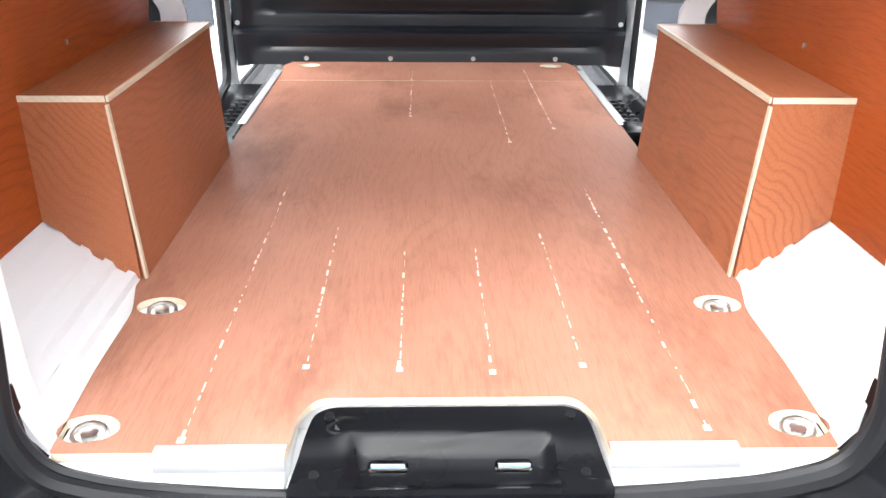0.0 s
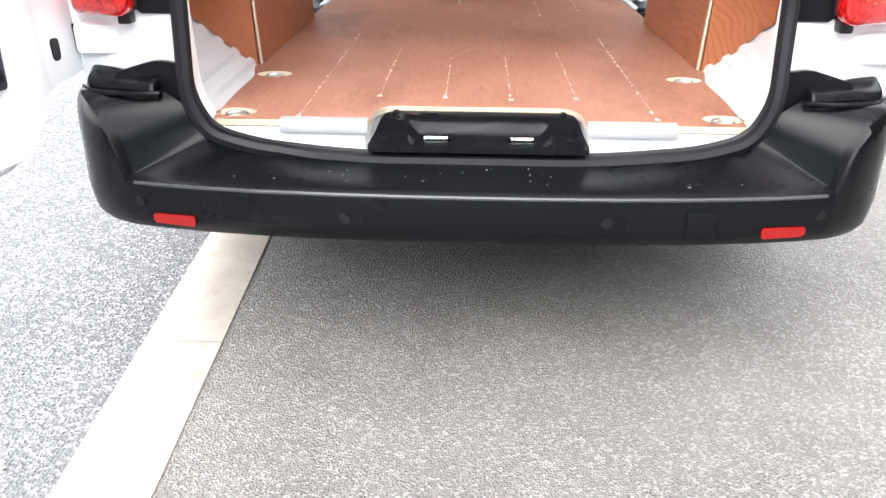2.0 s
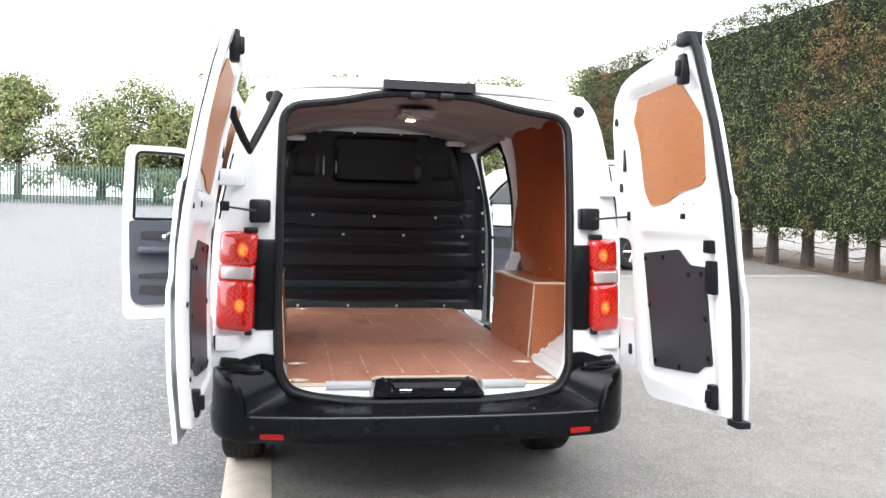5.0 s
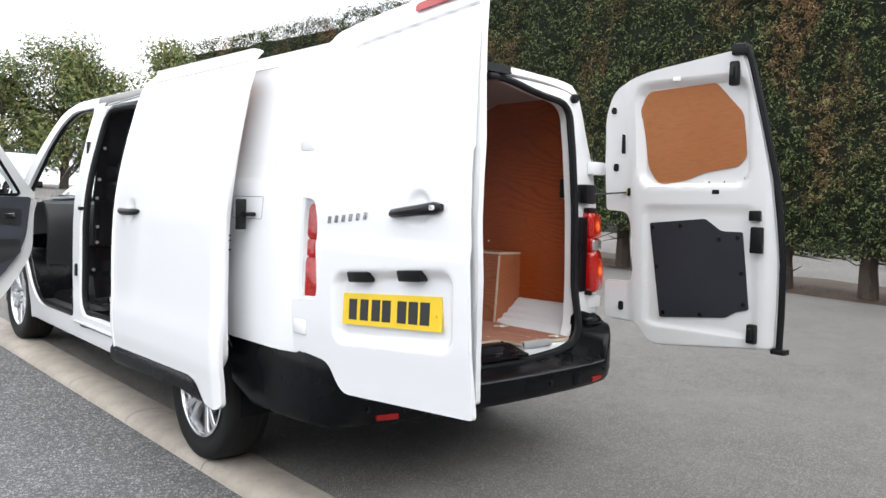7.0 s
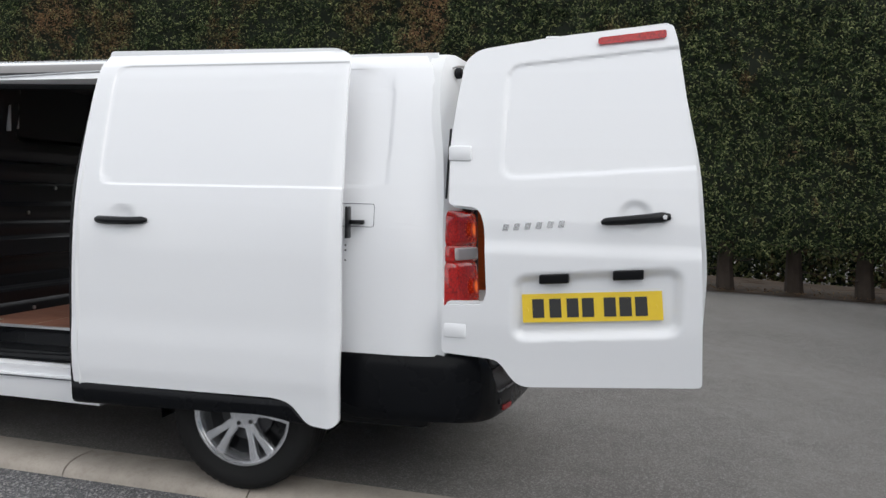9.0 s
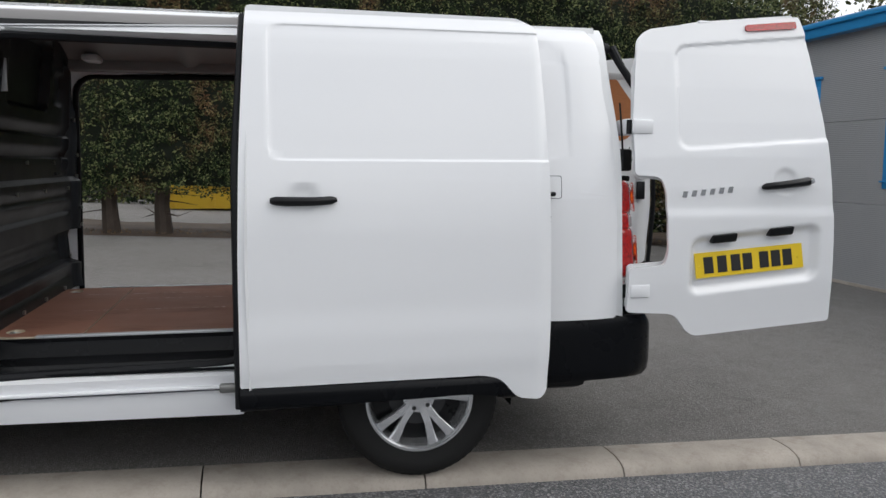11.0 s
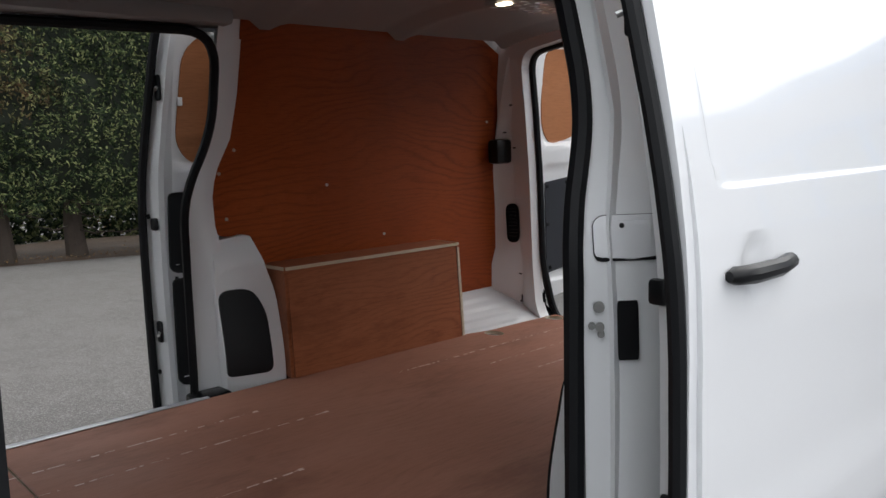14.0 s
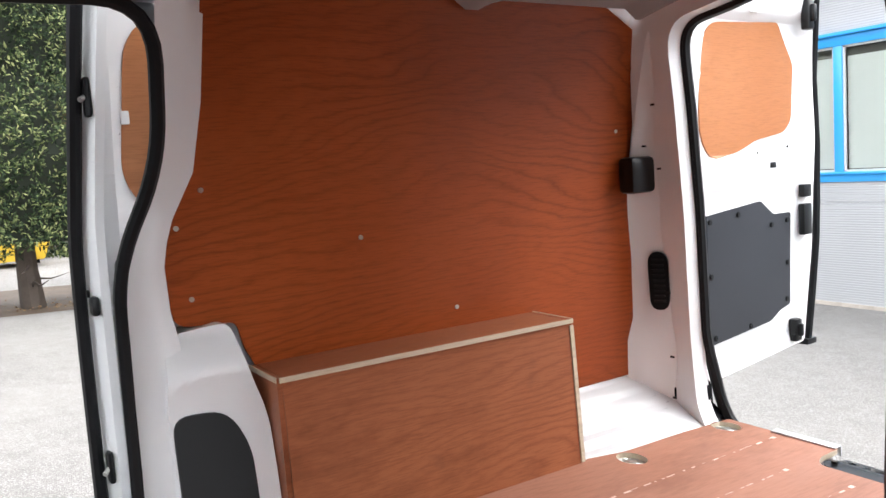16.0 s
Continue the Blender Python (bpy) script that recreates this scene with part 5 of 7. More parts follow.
    # latches, plugs and clips
    for y, z, a, b in ((0.655 if s > 0 else 0.70, 1.838, 0.022, 0.055), (0.572 if s > 0 else 0.6, 0.655, 0.024, 0.045)):
        p = inner(y + dy, z, 0)
        part("door_latch", flipped(add_box(boxed(p.x - 0.03, p.x + 0.005, p.y - a, p.y + a, p.z - b, p.z + b, 0.008), p.x - 0.045, p.x - 0.02, p.y - a * 0.5, p.y + a * 0.4, p.z - b * 0.5, p.z + b * 0.6, 0.006), s), BLACK_SMOOTH, ob)
    for y, z, a, b in ((0.56, 1.20, 0.028, 0.024), (0.55, 1.09, 0.03, 0.06)):
        p = inner(y + dy, z, 0)
        if not near:
            part("inner_latch_cover", flipped(boxed(p.x - 0.022, p.x + 0.005, p.y - a, p.y + a, p.z - b, p.z + b, 0.006), s), BLACK_SMOOTH, ob)
    for y, z, a, b in ((0.771, 1.307, 0.02, 0.011), (0.826, 1.352, 0.006, 0.006), (0.744, 1.355, 0.006, 0.006), (0.632, 1.37, 0.007, 0.007)):
        p = inner(y + dy, z, 0)
        part("clip_hole", flipped(boxed(p.x - 0.002, p.x + 0.004, p.y - a, p.y + a, p.z - b, p.z + b, 0.003), s), BLACK_SMOOTH, ob)
    for y, z, a, b in ((1.371, 1.718, 0.017, 0.017), (1.368, 1.428, 0.016, 0.02), (1.345, 0.707, 0.016, 0.024), (1.317, 1.56, 0.010, 0.062)):
        p = inner(y + dy, z, 0)
        bm = lifted(sheet(fillet([(-a, -b, a), (a, -b, a), (a, b, a), (-a, b, a)])), lambda u, v: Vector((p.x - 0.004, p.y + u, p.z + v)), 0.008, (1, 0, 0))
        part("rubber_plug", flipped(bm, s), RUBBER, ob)
    p = inner(0.97 + dy, 1.842)
    part("ply_tab", flipped(boxed(p.x - 0.012, p.x + 0.004, p.y - 0.018, p.y + 0.018, p.z - 0.012, p.z + 0.008, 0.003), s), WHITE_IN, ob)
    if not near:
        edge = [(0.605, 1.95), (0.585, 1.89), (0.53, 1.62), (0.475, 1.375), (0.45, 1.15), (0.437, 0.989), (0.443, 0.75), (0.452, 0.592)]
        pts = [Vector((skin(y, z) - 0.05, y + dy - 0.006, z)) for y, z in edge]
        part("closing_seal", flipped(add_tube(bmesh.new(), pts, 0.016, False, 8), s), RUBBER, ob, "black rubber closing strip")
        p = inner(0.46 + dy, 0.588)
        part("seal_foot", flipped(boxed(p.x - 0.02, p.x + 0.03, p.y - 0.05, p.y + 0.02, p.z - 0.012, p.z + 0.012, 0.004), s), RUBBER, ob)
        p = inner(0.61 + dy, 1.945)
        part("seal_head", flipped(boxed(p.x - 0.02, p.x + 0.05, p.y - 0.02, p.y + 0.05, p.z - 0.03, p.z + 0.02, 0.008), s), RUBBER, ob)
    else:
        for z, y in ((0.99, 0.50), (1.30, 0.53), (0.75, 0.52)):
            p = inner(y, z)
            part("edge_grommet", flipped(cyl((p.x - 0.001, p.y, p.z), (1, 0, 0), 0.009, 0.006, 14), s), BLACK_SMOOTH, ob)
        part("brake_lamp", flipped(lifted(sheet(fillet([(0.634, 1.876, 0.01), (0.89, 1.853, 0.012), (0.89, 1.882, 0.012), (0.636, 1.908, 0.01)])), lambda y, z: Vector((skin(y, z) + 0.010, y, z)), 0.02, (-1, 0, 0)), s), RED_LENS, ob, "long red high brake lamp")
        # handle
        bm = bmesh.new()
        pts = [(0.848, 1.168), (0.832, 1.172), (0.77, 1.177), (0.69, 1.186), (0.625, 1.194), (0.598, 1.197)]
        add_tube(bm, [(skin(y, z) + 0.022 - 0.012 * (abs(y - 0.723) / 0.13) ** 2, y, z) for y, z in pts], [0.008, 0.015, 0.017, 0.018, 0.020, 0.012], False, 10, 1.0)
        h = part("door_handle", flipped(bm, s), BLACK_SMOOTH, ob, "black pull handle with lock")
        part("lock_barrel", flipped(cyl((skin(0.617, 1.195) + 0.036, 0.617, 1.195), (1, 0, 0), 0.0085, 0.01, 14), s), CHROME, h)
        # plate with plain bars
        def on_plate(u, v, d=0.0):
            a, b, c = Vector((-0.940, 1.147, 0.877)), Vector((-0.934, 0.617, 0.917)), Vector((-0.950, 1.137, 0.767))
            p = a + (b - a) * u + (c - a) * v
            return Vector((p.x - 0.012 - d, p.y, p.z))
        bm = lifted(sheet(fillet([(0, 0, 0.01), (1, 0, 0.01), (1, 1, 0.01), (0, 1, 0.01)])), lambda u, v: on_plate(u, v), 0.006, (1, 0, 0))
        pl = part("number_plate", bm, YELLOW, ob, "yellow number plate with black bars", smooth=0)
        for k, u in enumerate((0.075, 0.20, 0.325, 0.435, 0.59, 0.70, 0.81)):
            bm = lifted(sheet([(u, 0.18), (u + 0.085, 0.18), (u + 0.085, 0.84), (u, 0.84)]), lambda a, b: on_plate(a, b, 0.002), 0.002, (1, 0, 0))
            part("plate_bar", bm, INK, pl, smooth=0)
        for u in (0.035, 0.955):
            part("plate_screw", cyl(on_plate(u, 0.55, 0.002), (1, 0, 0), 0.006, 0.004, 10), YELLOW, pl)
        for y, z in ((1.02, 0.945), (0.742, 0.972)):
            bm = boxed(-0.001, 0.04, -0.057, 0.057, -0.018, 0.020, 0.006)
            for v in bm.verts:
                v.co = Vector((skin(y, z) - 0.022 + v.co.x * (1 + v.co.z * 8), y + v.co.y, z + v.co.z - v.co.y * 0.08))
            part("plate_lamp", flipped(bm, s), BLACK_SMOOTH, ob)
        # maker's mark as plain slanted chrome bars
        for k in range(6):
            y, z = 1.232 - k * 0.0432, 1.138 + k * 0.004
            bm = lifted(sheet([(0.004, -0.013), (0.026, -0.013), (0.032, 0.013), (0.010, 0.013)]), lambda u, v: Vector((skin(y, z) + 0.003, y - u, z + v)), 0.004, (-1, 0, 0))
            part("badge_bar", flipped(bm, s), CHROME, ob, smooth=0)
        for z in (1.425, 0.722):
            part("hinge_cover", flipped(boxed(skin(1.41, z) - 0.01, skin(1.41, z) + 0.012, 1.362, 1.455, z - 0.03, z + 0.03, 0.008), s), WHITE, ob)
        part("top_catch", flipped(boxed(0.80, 0.83, 1.04, 1.1, 1.885, 1.9, 0.008), s), WHITE, ob)


for s in (-1, 1):
    rear_door(s)


# ------------------------------------------------ sliding doors, slid back along the sides
SLIDE = 0.148
SLIDER = [(3.085, 0.315, 0.01), (3.085, 0.9, 0.05), (3.075, 1.3, 0.1), (3.045, 1.872, 0.02), (1.95, 1.862, 0.05), (1.885, 1.826, 0.04), (1.862, 1.3, 0.2), (1.85, 0.7, 0.1), (1.858, 0.33, 0.03), (1.89, 0.305, 0.02), (1.985, 0.315, 0.03), (2.06, 0.40, 0.06), (2.13, 0.418, 0.04), (2.9, 0.412, 0.02), (3.06, 0.41, 0.01)]


def sliding_door(s):
    ob = holder("sliding_door", (s * 1.02, 2.46, 0.32), "white side door slid fully back", parent=VAN)
    outline = fillet([(3.085, 0.412, 0.01)] + SLIDER[1:13] + [(2.9, 0.412, 0.01)], n=5)

    def out(y, z, d=0.0):
        x = skin_x(min(z, 1.845)) + SLIDE
        x -= 0.008 * smoothstep(0.003, -0.007, rbox(y, z, 1.60, 2.968, 1.275, 1.795, 0.06))
        x -= 0.011 * smoothstep(0.006, -0.02, math.hypot(y - 2.842, z - 1.13) - 0.056)
        x += 0.006 * smoothstep(0.72, 0.58, z) * smoothstep(0.42, 0.5, z)
        x -= 0.02 * smoothstep(0.05, 0.0, y - 1.85) + 0.012 * smoothstep(1.80, 1.845, z)
        return Vector((x + d, y, z))
    fine = [-0.004, -0.001, 0.002, 0.005, 0.008]
    bm = sheet(outline, (), steps(1.85, 3.085, 0.02) + [2.968 - f for f in fine], steps(0.31, 1.87, 0.02) + [1.275 + f for f in fine] + [1.795 - f for f in fine])
    lifted(bm, out, 0.02, (-1, 0, 0))
    part("outer_skin", flipped(bm, s), WHITE, ob)
    trim = fillet([(3.086, 0.408, 0.008), (2.13, 0.416, 0.03), (2.065, 0.40, 0.05), (1.99, 0.318, 0.01), (2.03, 0.312, 0.01), (2.10, 0.335, 0.05), (2.2, 0.345, 0.03), (3.086, 0.318, 0.008)])
    bm = lifted(sheet(trim, (), steps(2.0, 3.08, 0.06), steps(0.32, 0.41, 0.02)), lambda y, z: out(y, z, 0.014 - 25 * max(0, abs(z - 0.365) - 0.02) ** 2), 0.05, (-1, 0, 0))
    part("door_trim", flipped(bm, s), BLACK, ob, "black plastic lower door trim")
    # inner side: frame, ply field, dark cards
    inner = fillet([(3.05, 0.36, 0.04), (3.06, 0.9, 0.05), (3.05, 1.3, 0.1), (3.01, 1.80, 0.04), (1.95, 1.80, 0.06), (1.90, 1.3, 0.1), (1.89, 0.5, 0.06), (2.02, 0.44, 0.05), (2.2, 0.43, 0.04), (2.9, 0.36, 0.05)])

    def inn(y, z, d=0.0):
        x = skin_x(z) + SLIDE - 0.075
        x += 0.022 * smoothstep(0.01, -0.03, rbox(y, z, 2.05, 3.008, 1.30, 1.80, 0.08))
        x += 0.05 * smoothstep(3.0, 3.06, y)
        return Vector((x + d, y, z))
    bm = sheet(inner, (), steps(1.89, 3.06, 0.03), steps(0.36, 1.8, 0.03))
    lifted(bm, inn, 0.035, (1, 0, 0))
    part("inner_pressing", flipped(bm, s), WHITE_IN, ob)
    ply = fillet([(2.02, 1.33, 0.08), (2.93, 1.315, 0.08), (2.985, 1.40, 0.08), (2.965, 1.72, 0.09), (2.84, 1.795, 0.1), (2.05, 1.79, 0.08)])
    part("ply_infill", flipped(lifted(sheet(ply, (), (), steps(1.32, 1.79, 0.06)), lambda y, z: inn(y, z, -0.006), 0.006, (1, 0, 0)), s), PLY_DOOR, ob, "orange-brown ply window infill")
    for z0, z1 in ((0.92, 1.215), (0.50, 0.90)):
        card = fillet([(2.0, z0, 0.03), (3.02, z0, 0.03), (3.015, z1, 0.02), (2.0, z1, 0.02)])
        part("door_card", flipped(lifted(sheet(card, (), (), steps(z0, z1, 0.08)), lambda y, z: inn(y, z, -0.012), 0.012, (1, 0, 0)), s), BLACK_SMOOTH, ob)
    # leading edge: return flange, seal, catches
    flange = sheet([(0, 0.36), (1, 0.36), (1, 1.82), (0, 1.82)], (), steps(0, 1, 0.25), steps(0.36, 1.82, 0.04))
    bm = lifted(flange, lambda u, z: Vector((skin_x(z) + SLIDE - 0.075 + 0.055 * u, 3.052 + 0.022 * u - 0.035 * max(0, (z - 1.3) / 0.5), z)), 0.02, (0, -1, 0))
    part("leading_flange", flipped(bm, s), WHITE_IN, ob)
    pts = [(skin_x(z) + SLIDE - 0.017 - 0.022 * smoothstep(1.0, 1.8, z), 3.09 - 0.035 * max(0, (z - 1.25) / 0.58), z) for z in [0.33 + 0.06 * i for i in range(26)]]
    part("leading_seal", flipped(add_tube(bmesh.new(), pts, 0.016, False, 8), s), RUBBER, ob)
    for z, h in ((1.582, 0.045), (0.708, 0.04)):
        y = 3.062 - 0.035 * max(0, (z - 1.3) / 0.5)
        cat = part("door_catch", flipped(boxed(skin_x(z) + SLIDE - 0.065, skin_x(z) + SLIDE - 0.03, y - 0.004, y + 0.012, z - h, z + h, 0.008), s), BLACK_SMOOTH, ob)
        part("catch_pin", flipped(tube([(skin_x(z) + SLIDE - 0.055, y + 0.01, z), (skin_x(z) + SLIDE - 0.07, y + 0.022, z - 0.008)], 0.006), s), ZINC, cat)
    part("latch_slot", flipped(boxed(skin_x(1.12) + SLIDE - 0.082, skin_x(1.12) + SLIDE - 0.044, 3.056, 3.076, 1.082, 1.128, 0.008), s), BLACK_SMOOTH, ob)
    # handle and trailing bracket
    bm = bmesh.new()
    pts = [(2.962, 1.124), (2.945, 1.124), (2.90, 1.122), (2.80, 1.122), (2.735, 1.126), (2.716, 1.128)]
    add_tube(bm, [(skin_x(z) + SLIDE + 0.022 - 0.014 * (abs(y - 2.84) / 0.122) ** 2, y, z) for y, z in pts], [0.010, 0.017, 0.018, 0.017, 0.016, 0.008], False, 10)
    part("pull_handle", flipped(bm, s), BLACK_SMOOTH, ob, "black pull handle")
    part("trailing_bracket", flipped(add_box(boxed(0.972, 1.02, 1.854, 1.866, 1.075, 1.205, 0.005), 0.956, 0.982, 1.80, 1.87, 1.132, 1.15, 0.005), s), BLACK_SMOOTH, ob)
    part("rail_arm", flipped(add_box(boxed(0.92, 1.06, 3.06, 3.10, 0.36, 0.378, 0.004), 0.90, 0.972, 3.08, 3.17, 0.362, 0.398, 0.008), s), DULL_STEEL, ob)
    # small square holes, a white tab and plugs beside the ply field
    for z, y in ((1.609, 2.985), (1.505, 2.987), (0.90, 3.0)):
        p = inn(y, z)
        part("square_hole", flipped(boxed(p.x - 0.0015, p.x + 0.004, p.y - 0.005, p.y + 0.005, z - 0.007, z + 0.007), s), BLACK_SMOOTH, ob)
    p = inn(2.972, 1.536)
    part("ply_tab", flipped(boxed(p.x - 0.010, p.x + 0.002, p.y - 0.012, p.y + 0.008, 1.52, 1.552, 0.003), s), WHITE_IN, ob)
    for z in (1.132, 0.557):
        part("rubber_plug", flipped(cyl((skin_x(z) + SLIDE - 0.034, 3.074, z), (0, 1, 0), 0.009, 0.006, 14), s), RUBBER, ob)
    for z in (1.03, 1.05, 0.99):
        part("edge_clip", flipped(boxed(1.045, 1.055, 1.846, 1.85, z - 0.003, z + 0.003), s), BLACK_SMOOTH, ob)


for s in (-1, 1):
    sliding_door(s)


# ------------------------------------------------ wheels
def wheel_parts(s, cy, cz, turn=0):
    w = new("wheel")
    w.empty_display_size = 0.1
    w.matrix_basis = pose(s * 0.835, cy, cz, 0, 0, 0 if s > 0 else 180)
    adopt(w, VAN)
    base = world_of(w)
    tread = [(0.225, -0.09), (0.27, -0.105), (0.305, -0.107), (0.325, -0.098), (0.336, -0.08), (0.338, -0.06), (0.338, 0.06), (0.336, 0.08), (0.325, 0.098), (0.305, 0.107), (0.27, 0.105), (0.225, 0.09), (0.205, 0.085)]
    part("tyre", lathe(tread, 56), TYRE, w, "black road tyre", base)
    grooves = bmesh.new()
    for h in (-0.05, -0.018, 0.018, 0.05):
        add_tube(grooves, [(h, 0.3365 * math.cos(a * math.pi / 24), 0.3365 * math.sin(a * math.pi / 24)) for a in range(48)], 0.0035, True, 5)
    tagged(part("tread_groove", grooves, RUBBER, w, "", base), kind="stuff")
    lugs = bmesh.new()
    for k in range(60):
        a = k * math.pi / 30
        for h in (-0.088, 0.07):
            m = Matrix.Rotation(a, 4, "X") @ Matrix.Translation((h, 0, 0.3315))
            add_box(lugs, 0, 0.018, -0.009, 0.009, 0, 0.0025, 0, m)
    tagged(part("tread_blocks", lugs, TYRE, w, "", base, 0), kind="stuff")
    rim = lathe([(0.222, 0.088), (0.228, 0.098), (0.218, 0.10), (0.208, 0.09), (0.20, 0.05), (0.19, -0.06), (0.215, -0.085)], 48)
    rm = part("rim", rim, ALLOY, w, "silver alloy rim with paired spokes", base)
    bm = bmesh.new()
    for k in range(5):
        for d in (-0.17, 0.17):
            a0, a1 = k * 2 * math.pi / 5 + turn + d * 0.75, k * 2 * math.pi / 5 + turn + d * 1.2
            rows = []
            for r, a, half, x in ((0.04, a0, 0.019, 0.076), (0.12, 0.5 * (a0 + a1), 0.015, 0.084), (0.19, a1, 0.019, 0.09), (0.216, a1, 0.026, 0.088)):
                c, t = Vector((0, math.cos(a), math.sin(a))), Vector((0, -math.sin(a), math.cos(a)))
                rows.append([bm.verts.new(c * r + t * half * q + Vector((x + dx, 0, 0))) for q, dx in ((-1, -0.03), (-1, -0.004), (-0.75, 0), (0.75, 0), (1, -0.004), (1, -0.03))])
            for p, q in zip(rows, rows[1:]):
                for i in range(6):
                    bm.faces.new([p[i], p[(i + 1) % 6], q[(i + 1) % 6], q[i]])
            bm.faces.new(rows[0][::-1])
            bm.faces.new(rows[-1])
    add_cyl(bm, (0.062, 0, 0), (1, 0, 0), 0.068, 0.03, 30, None, 0.006)
    part("spokes", bm, ALLOY, rm, "", base)
    part("hub_cap", cyl((0.08, 0, 0), (1, 0, 0), 0.031, 0.012, 24, None, 0.003), ALLOY, rm, "", base)
    bolts = bmesh.new()
    for k in range(5):
        a = k * 2 * math.pi / 5 + turn + 0.3
        add_cyl(bolts, (0.077, 0.05 * math.cos(a), 0.05 * math.sin(a)), (1, 0, 0), 0.009, 0.008, 8)
    part("wheel_bolts", bolts, TRIM_DARK, rm, "", base)
    part("brake_disc", cyl((0.036, 0, 0), (1, 0, 0), 0.125, 0.012, 30), TRIM_DARK, w, "", base)
    # added black disc giving the shaded depth between the spokes
    part("spoke_gap_shade", cyl((0.012, 0, 0), (1, 0, 0), 0.197, 0.012, 36), BLACK_SMOOTH, w, "", base)


for s in (-1, 1):
    wheel_parts(s, 2.364, ground_z(2.364) + 0.336, 0.18)
    wheel_parts(s, 5.64, ground_z(5.64) + 0.336, 0.9)
    for cy, cz, x0 in ((2.364, 0.29, 0.66), (5.64, 0.37, 0.60)):
        bm = bmesh.new()
        pts = arc(cy, cz, 0.40, -8, 188, 18)
        a = [bm.verts.new((s * 0.925, y, z)) for y, z in pts]
        b = [bm.verts.new((s * x0, y, z)) for y, z in pts]
        for i in range(len(pts) - 1):
            bm.faces.new([a[i], a[i + 1], b[i + 1], b[i]])
        bm.faces.new(b)
        part("arch_liner", bm, BLACK, VAN)


# ------------------------------------------------ cab: doors, dash, seats
def cab():
    for s in (-1, 1):
        ob = holder("cab_door", (s * 0.95, 5.38, 0.42), "open white cab door with grey trim and mirror", parent=VAN)
        hinge = Vector((0.93, 5.38, 0))
        swing = Matrix.Translation(hinge) @ Matrix.Rotation(radians(66), 4, "Z") @ Matrix.Translation(-hinge)
        low = fillet([(4.23, 0.34, 0.08), (5.08, 0.34, 0.2), (5.40, 0.74, 0.1), (5.41, 1.16, 0.03), (4.22, 1.16, 0.02)])
        frame_o = fillet([(4.22, 1.16, 0.01), (5.41, 1.16, 0.01), (5.40, 1.2, 0.03), (4.98, 1.63, 0.15), (4.72, 1.785, 0.15), (4.22, 1.785, 0.06)], n=6)
        glass = fillet([(4.30, 1.19, 0.02), (5.28, 1.19, 0.05), (4.93, 1.58, 0.13), (4.70, 1.72, 0.12), (4.30, 1.72, 0.05)], n=6)

        def put(name, bm, mat, parent=ob, label=""):
            for v in bm.verts:
                v.co = swing @ v.co
            return part(name, flipped(bm, s), mat, parent, label)
        zs = steps(0.34, 1.16, 0.06)
        put("outer_skin", lifted(sheet(low, (), steps(4.22, 5.4, 0.1), zs), lambda y, z: Vector((skin_x(z, y), y, z)), 0.03, (-1, 0, 0)), WHITE)
        put("window_frame", lifted(sheet(frame_o, [glass], (), steps(1.16, 1.78, 0.08)), lambda y, z: Vector((skin_x(z, y), y, z)), 0.05, (-1, 0, 0)), WHITE)
        put("window_glass", lifted(sheet(glass, (), (), steps(1.19, 1.72, 0.08)), lambda y, z: Vector((skin_x(z, y) - 0.025, y, z)), 0.004, (-1, 0, 0)), GLASS)
        rub = [(skin_x(z, y) - 0.052, y, z) for y, z in fillet([(4.30, 1.185, 0.02), (5.29, 1.185, 0.05), (4.94, 1.59, 0.13), (4.70, 1.73, 0.12), (4.295, 1.73, 0.05)], n=6)]
        put("glass_seal", add_tube(bmesh.new(), rub, 0.012, True, 6), RUBBER)

        def card(y, z):
            d = 0.075 + 0.02 * smoothstep(0.82, 0.72, z)
            return Vector((skin_x(z, y) - d, y, z))
        inner = fillet([(4.275, 0.47, 0.1), (5.0, 0.47, 0.22), (5.32, 0.83, 0.1), (5.36, 1.17, 0.03), (4.26, 1.17, 0.03)])
        put("door_rim", lifted(sheet(fillet([(4.235, 0.35, 0.08), (5.08, 0.35, 0.2), (5.39, 0.74, 0.1), (5.40, 1.15, 0.03), (4.235, 1.15, 0.02)]), (), (), zs), lambda y, z: Vector((skin_x(z, y) - 0.03, y, z)), 0.03, (-1, 0, 0)), WHITE_IN)
        tr = put("trim_panel", lifted(sheet(inner, (), steps(4.27, 5.3, 0.06), steps(0.47, 1.17, 0.04)), card, 0.02, (1, 0, 0)), TRIM_GREY, ob, "grey moulded door trim")
        for loop in ([(4.35, 1.02, 0.02), (4.75, 0.98, 0.05), (5.0, 0.985, 0.03), (5.28, 0.96, 0.02), (5.28, 1.08, 0.02), (5.0, 1.09, 0.03), (4.35, 1.085, 0.02)], [(4.33, 0.69, 0.02), (5.1, 0.68, 0.05), (5.28, 0.76, 0.05), (5.27, 0.86, 0.03), (5.05, 0.86, 0.05), (4.95, 0.76, 0.08), (4.33, 0.73, 0.02)], [(4.33, 0.56, 0.02), (4.58, 0.54, 0.03), (4.60, 0.62, 0.04), (4.35, 0.64, 0.02)]):
            put("trim_recess", lifted(sheet(fillet(loop), (), steps(4.3, 5.3, 0.08), ()), lambda y, z: card(y, z) + Vector((-0.006, 0, 0)), 0.008, (1, 0, 0)), TRIM_DARK, tr)
        put("armrest", boxed(0.80, 0.875, 4.32, 4.78, 0.90, 0.955, 0.02), TRIM_GREY, tr)
        put("inner_handle", boxed(0.862, 0.88, 5.13, 5.22, 1.02, 1.05, 0.006), CHROME, tr)
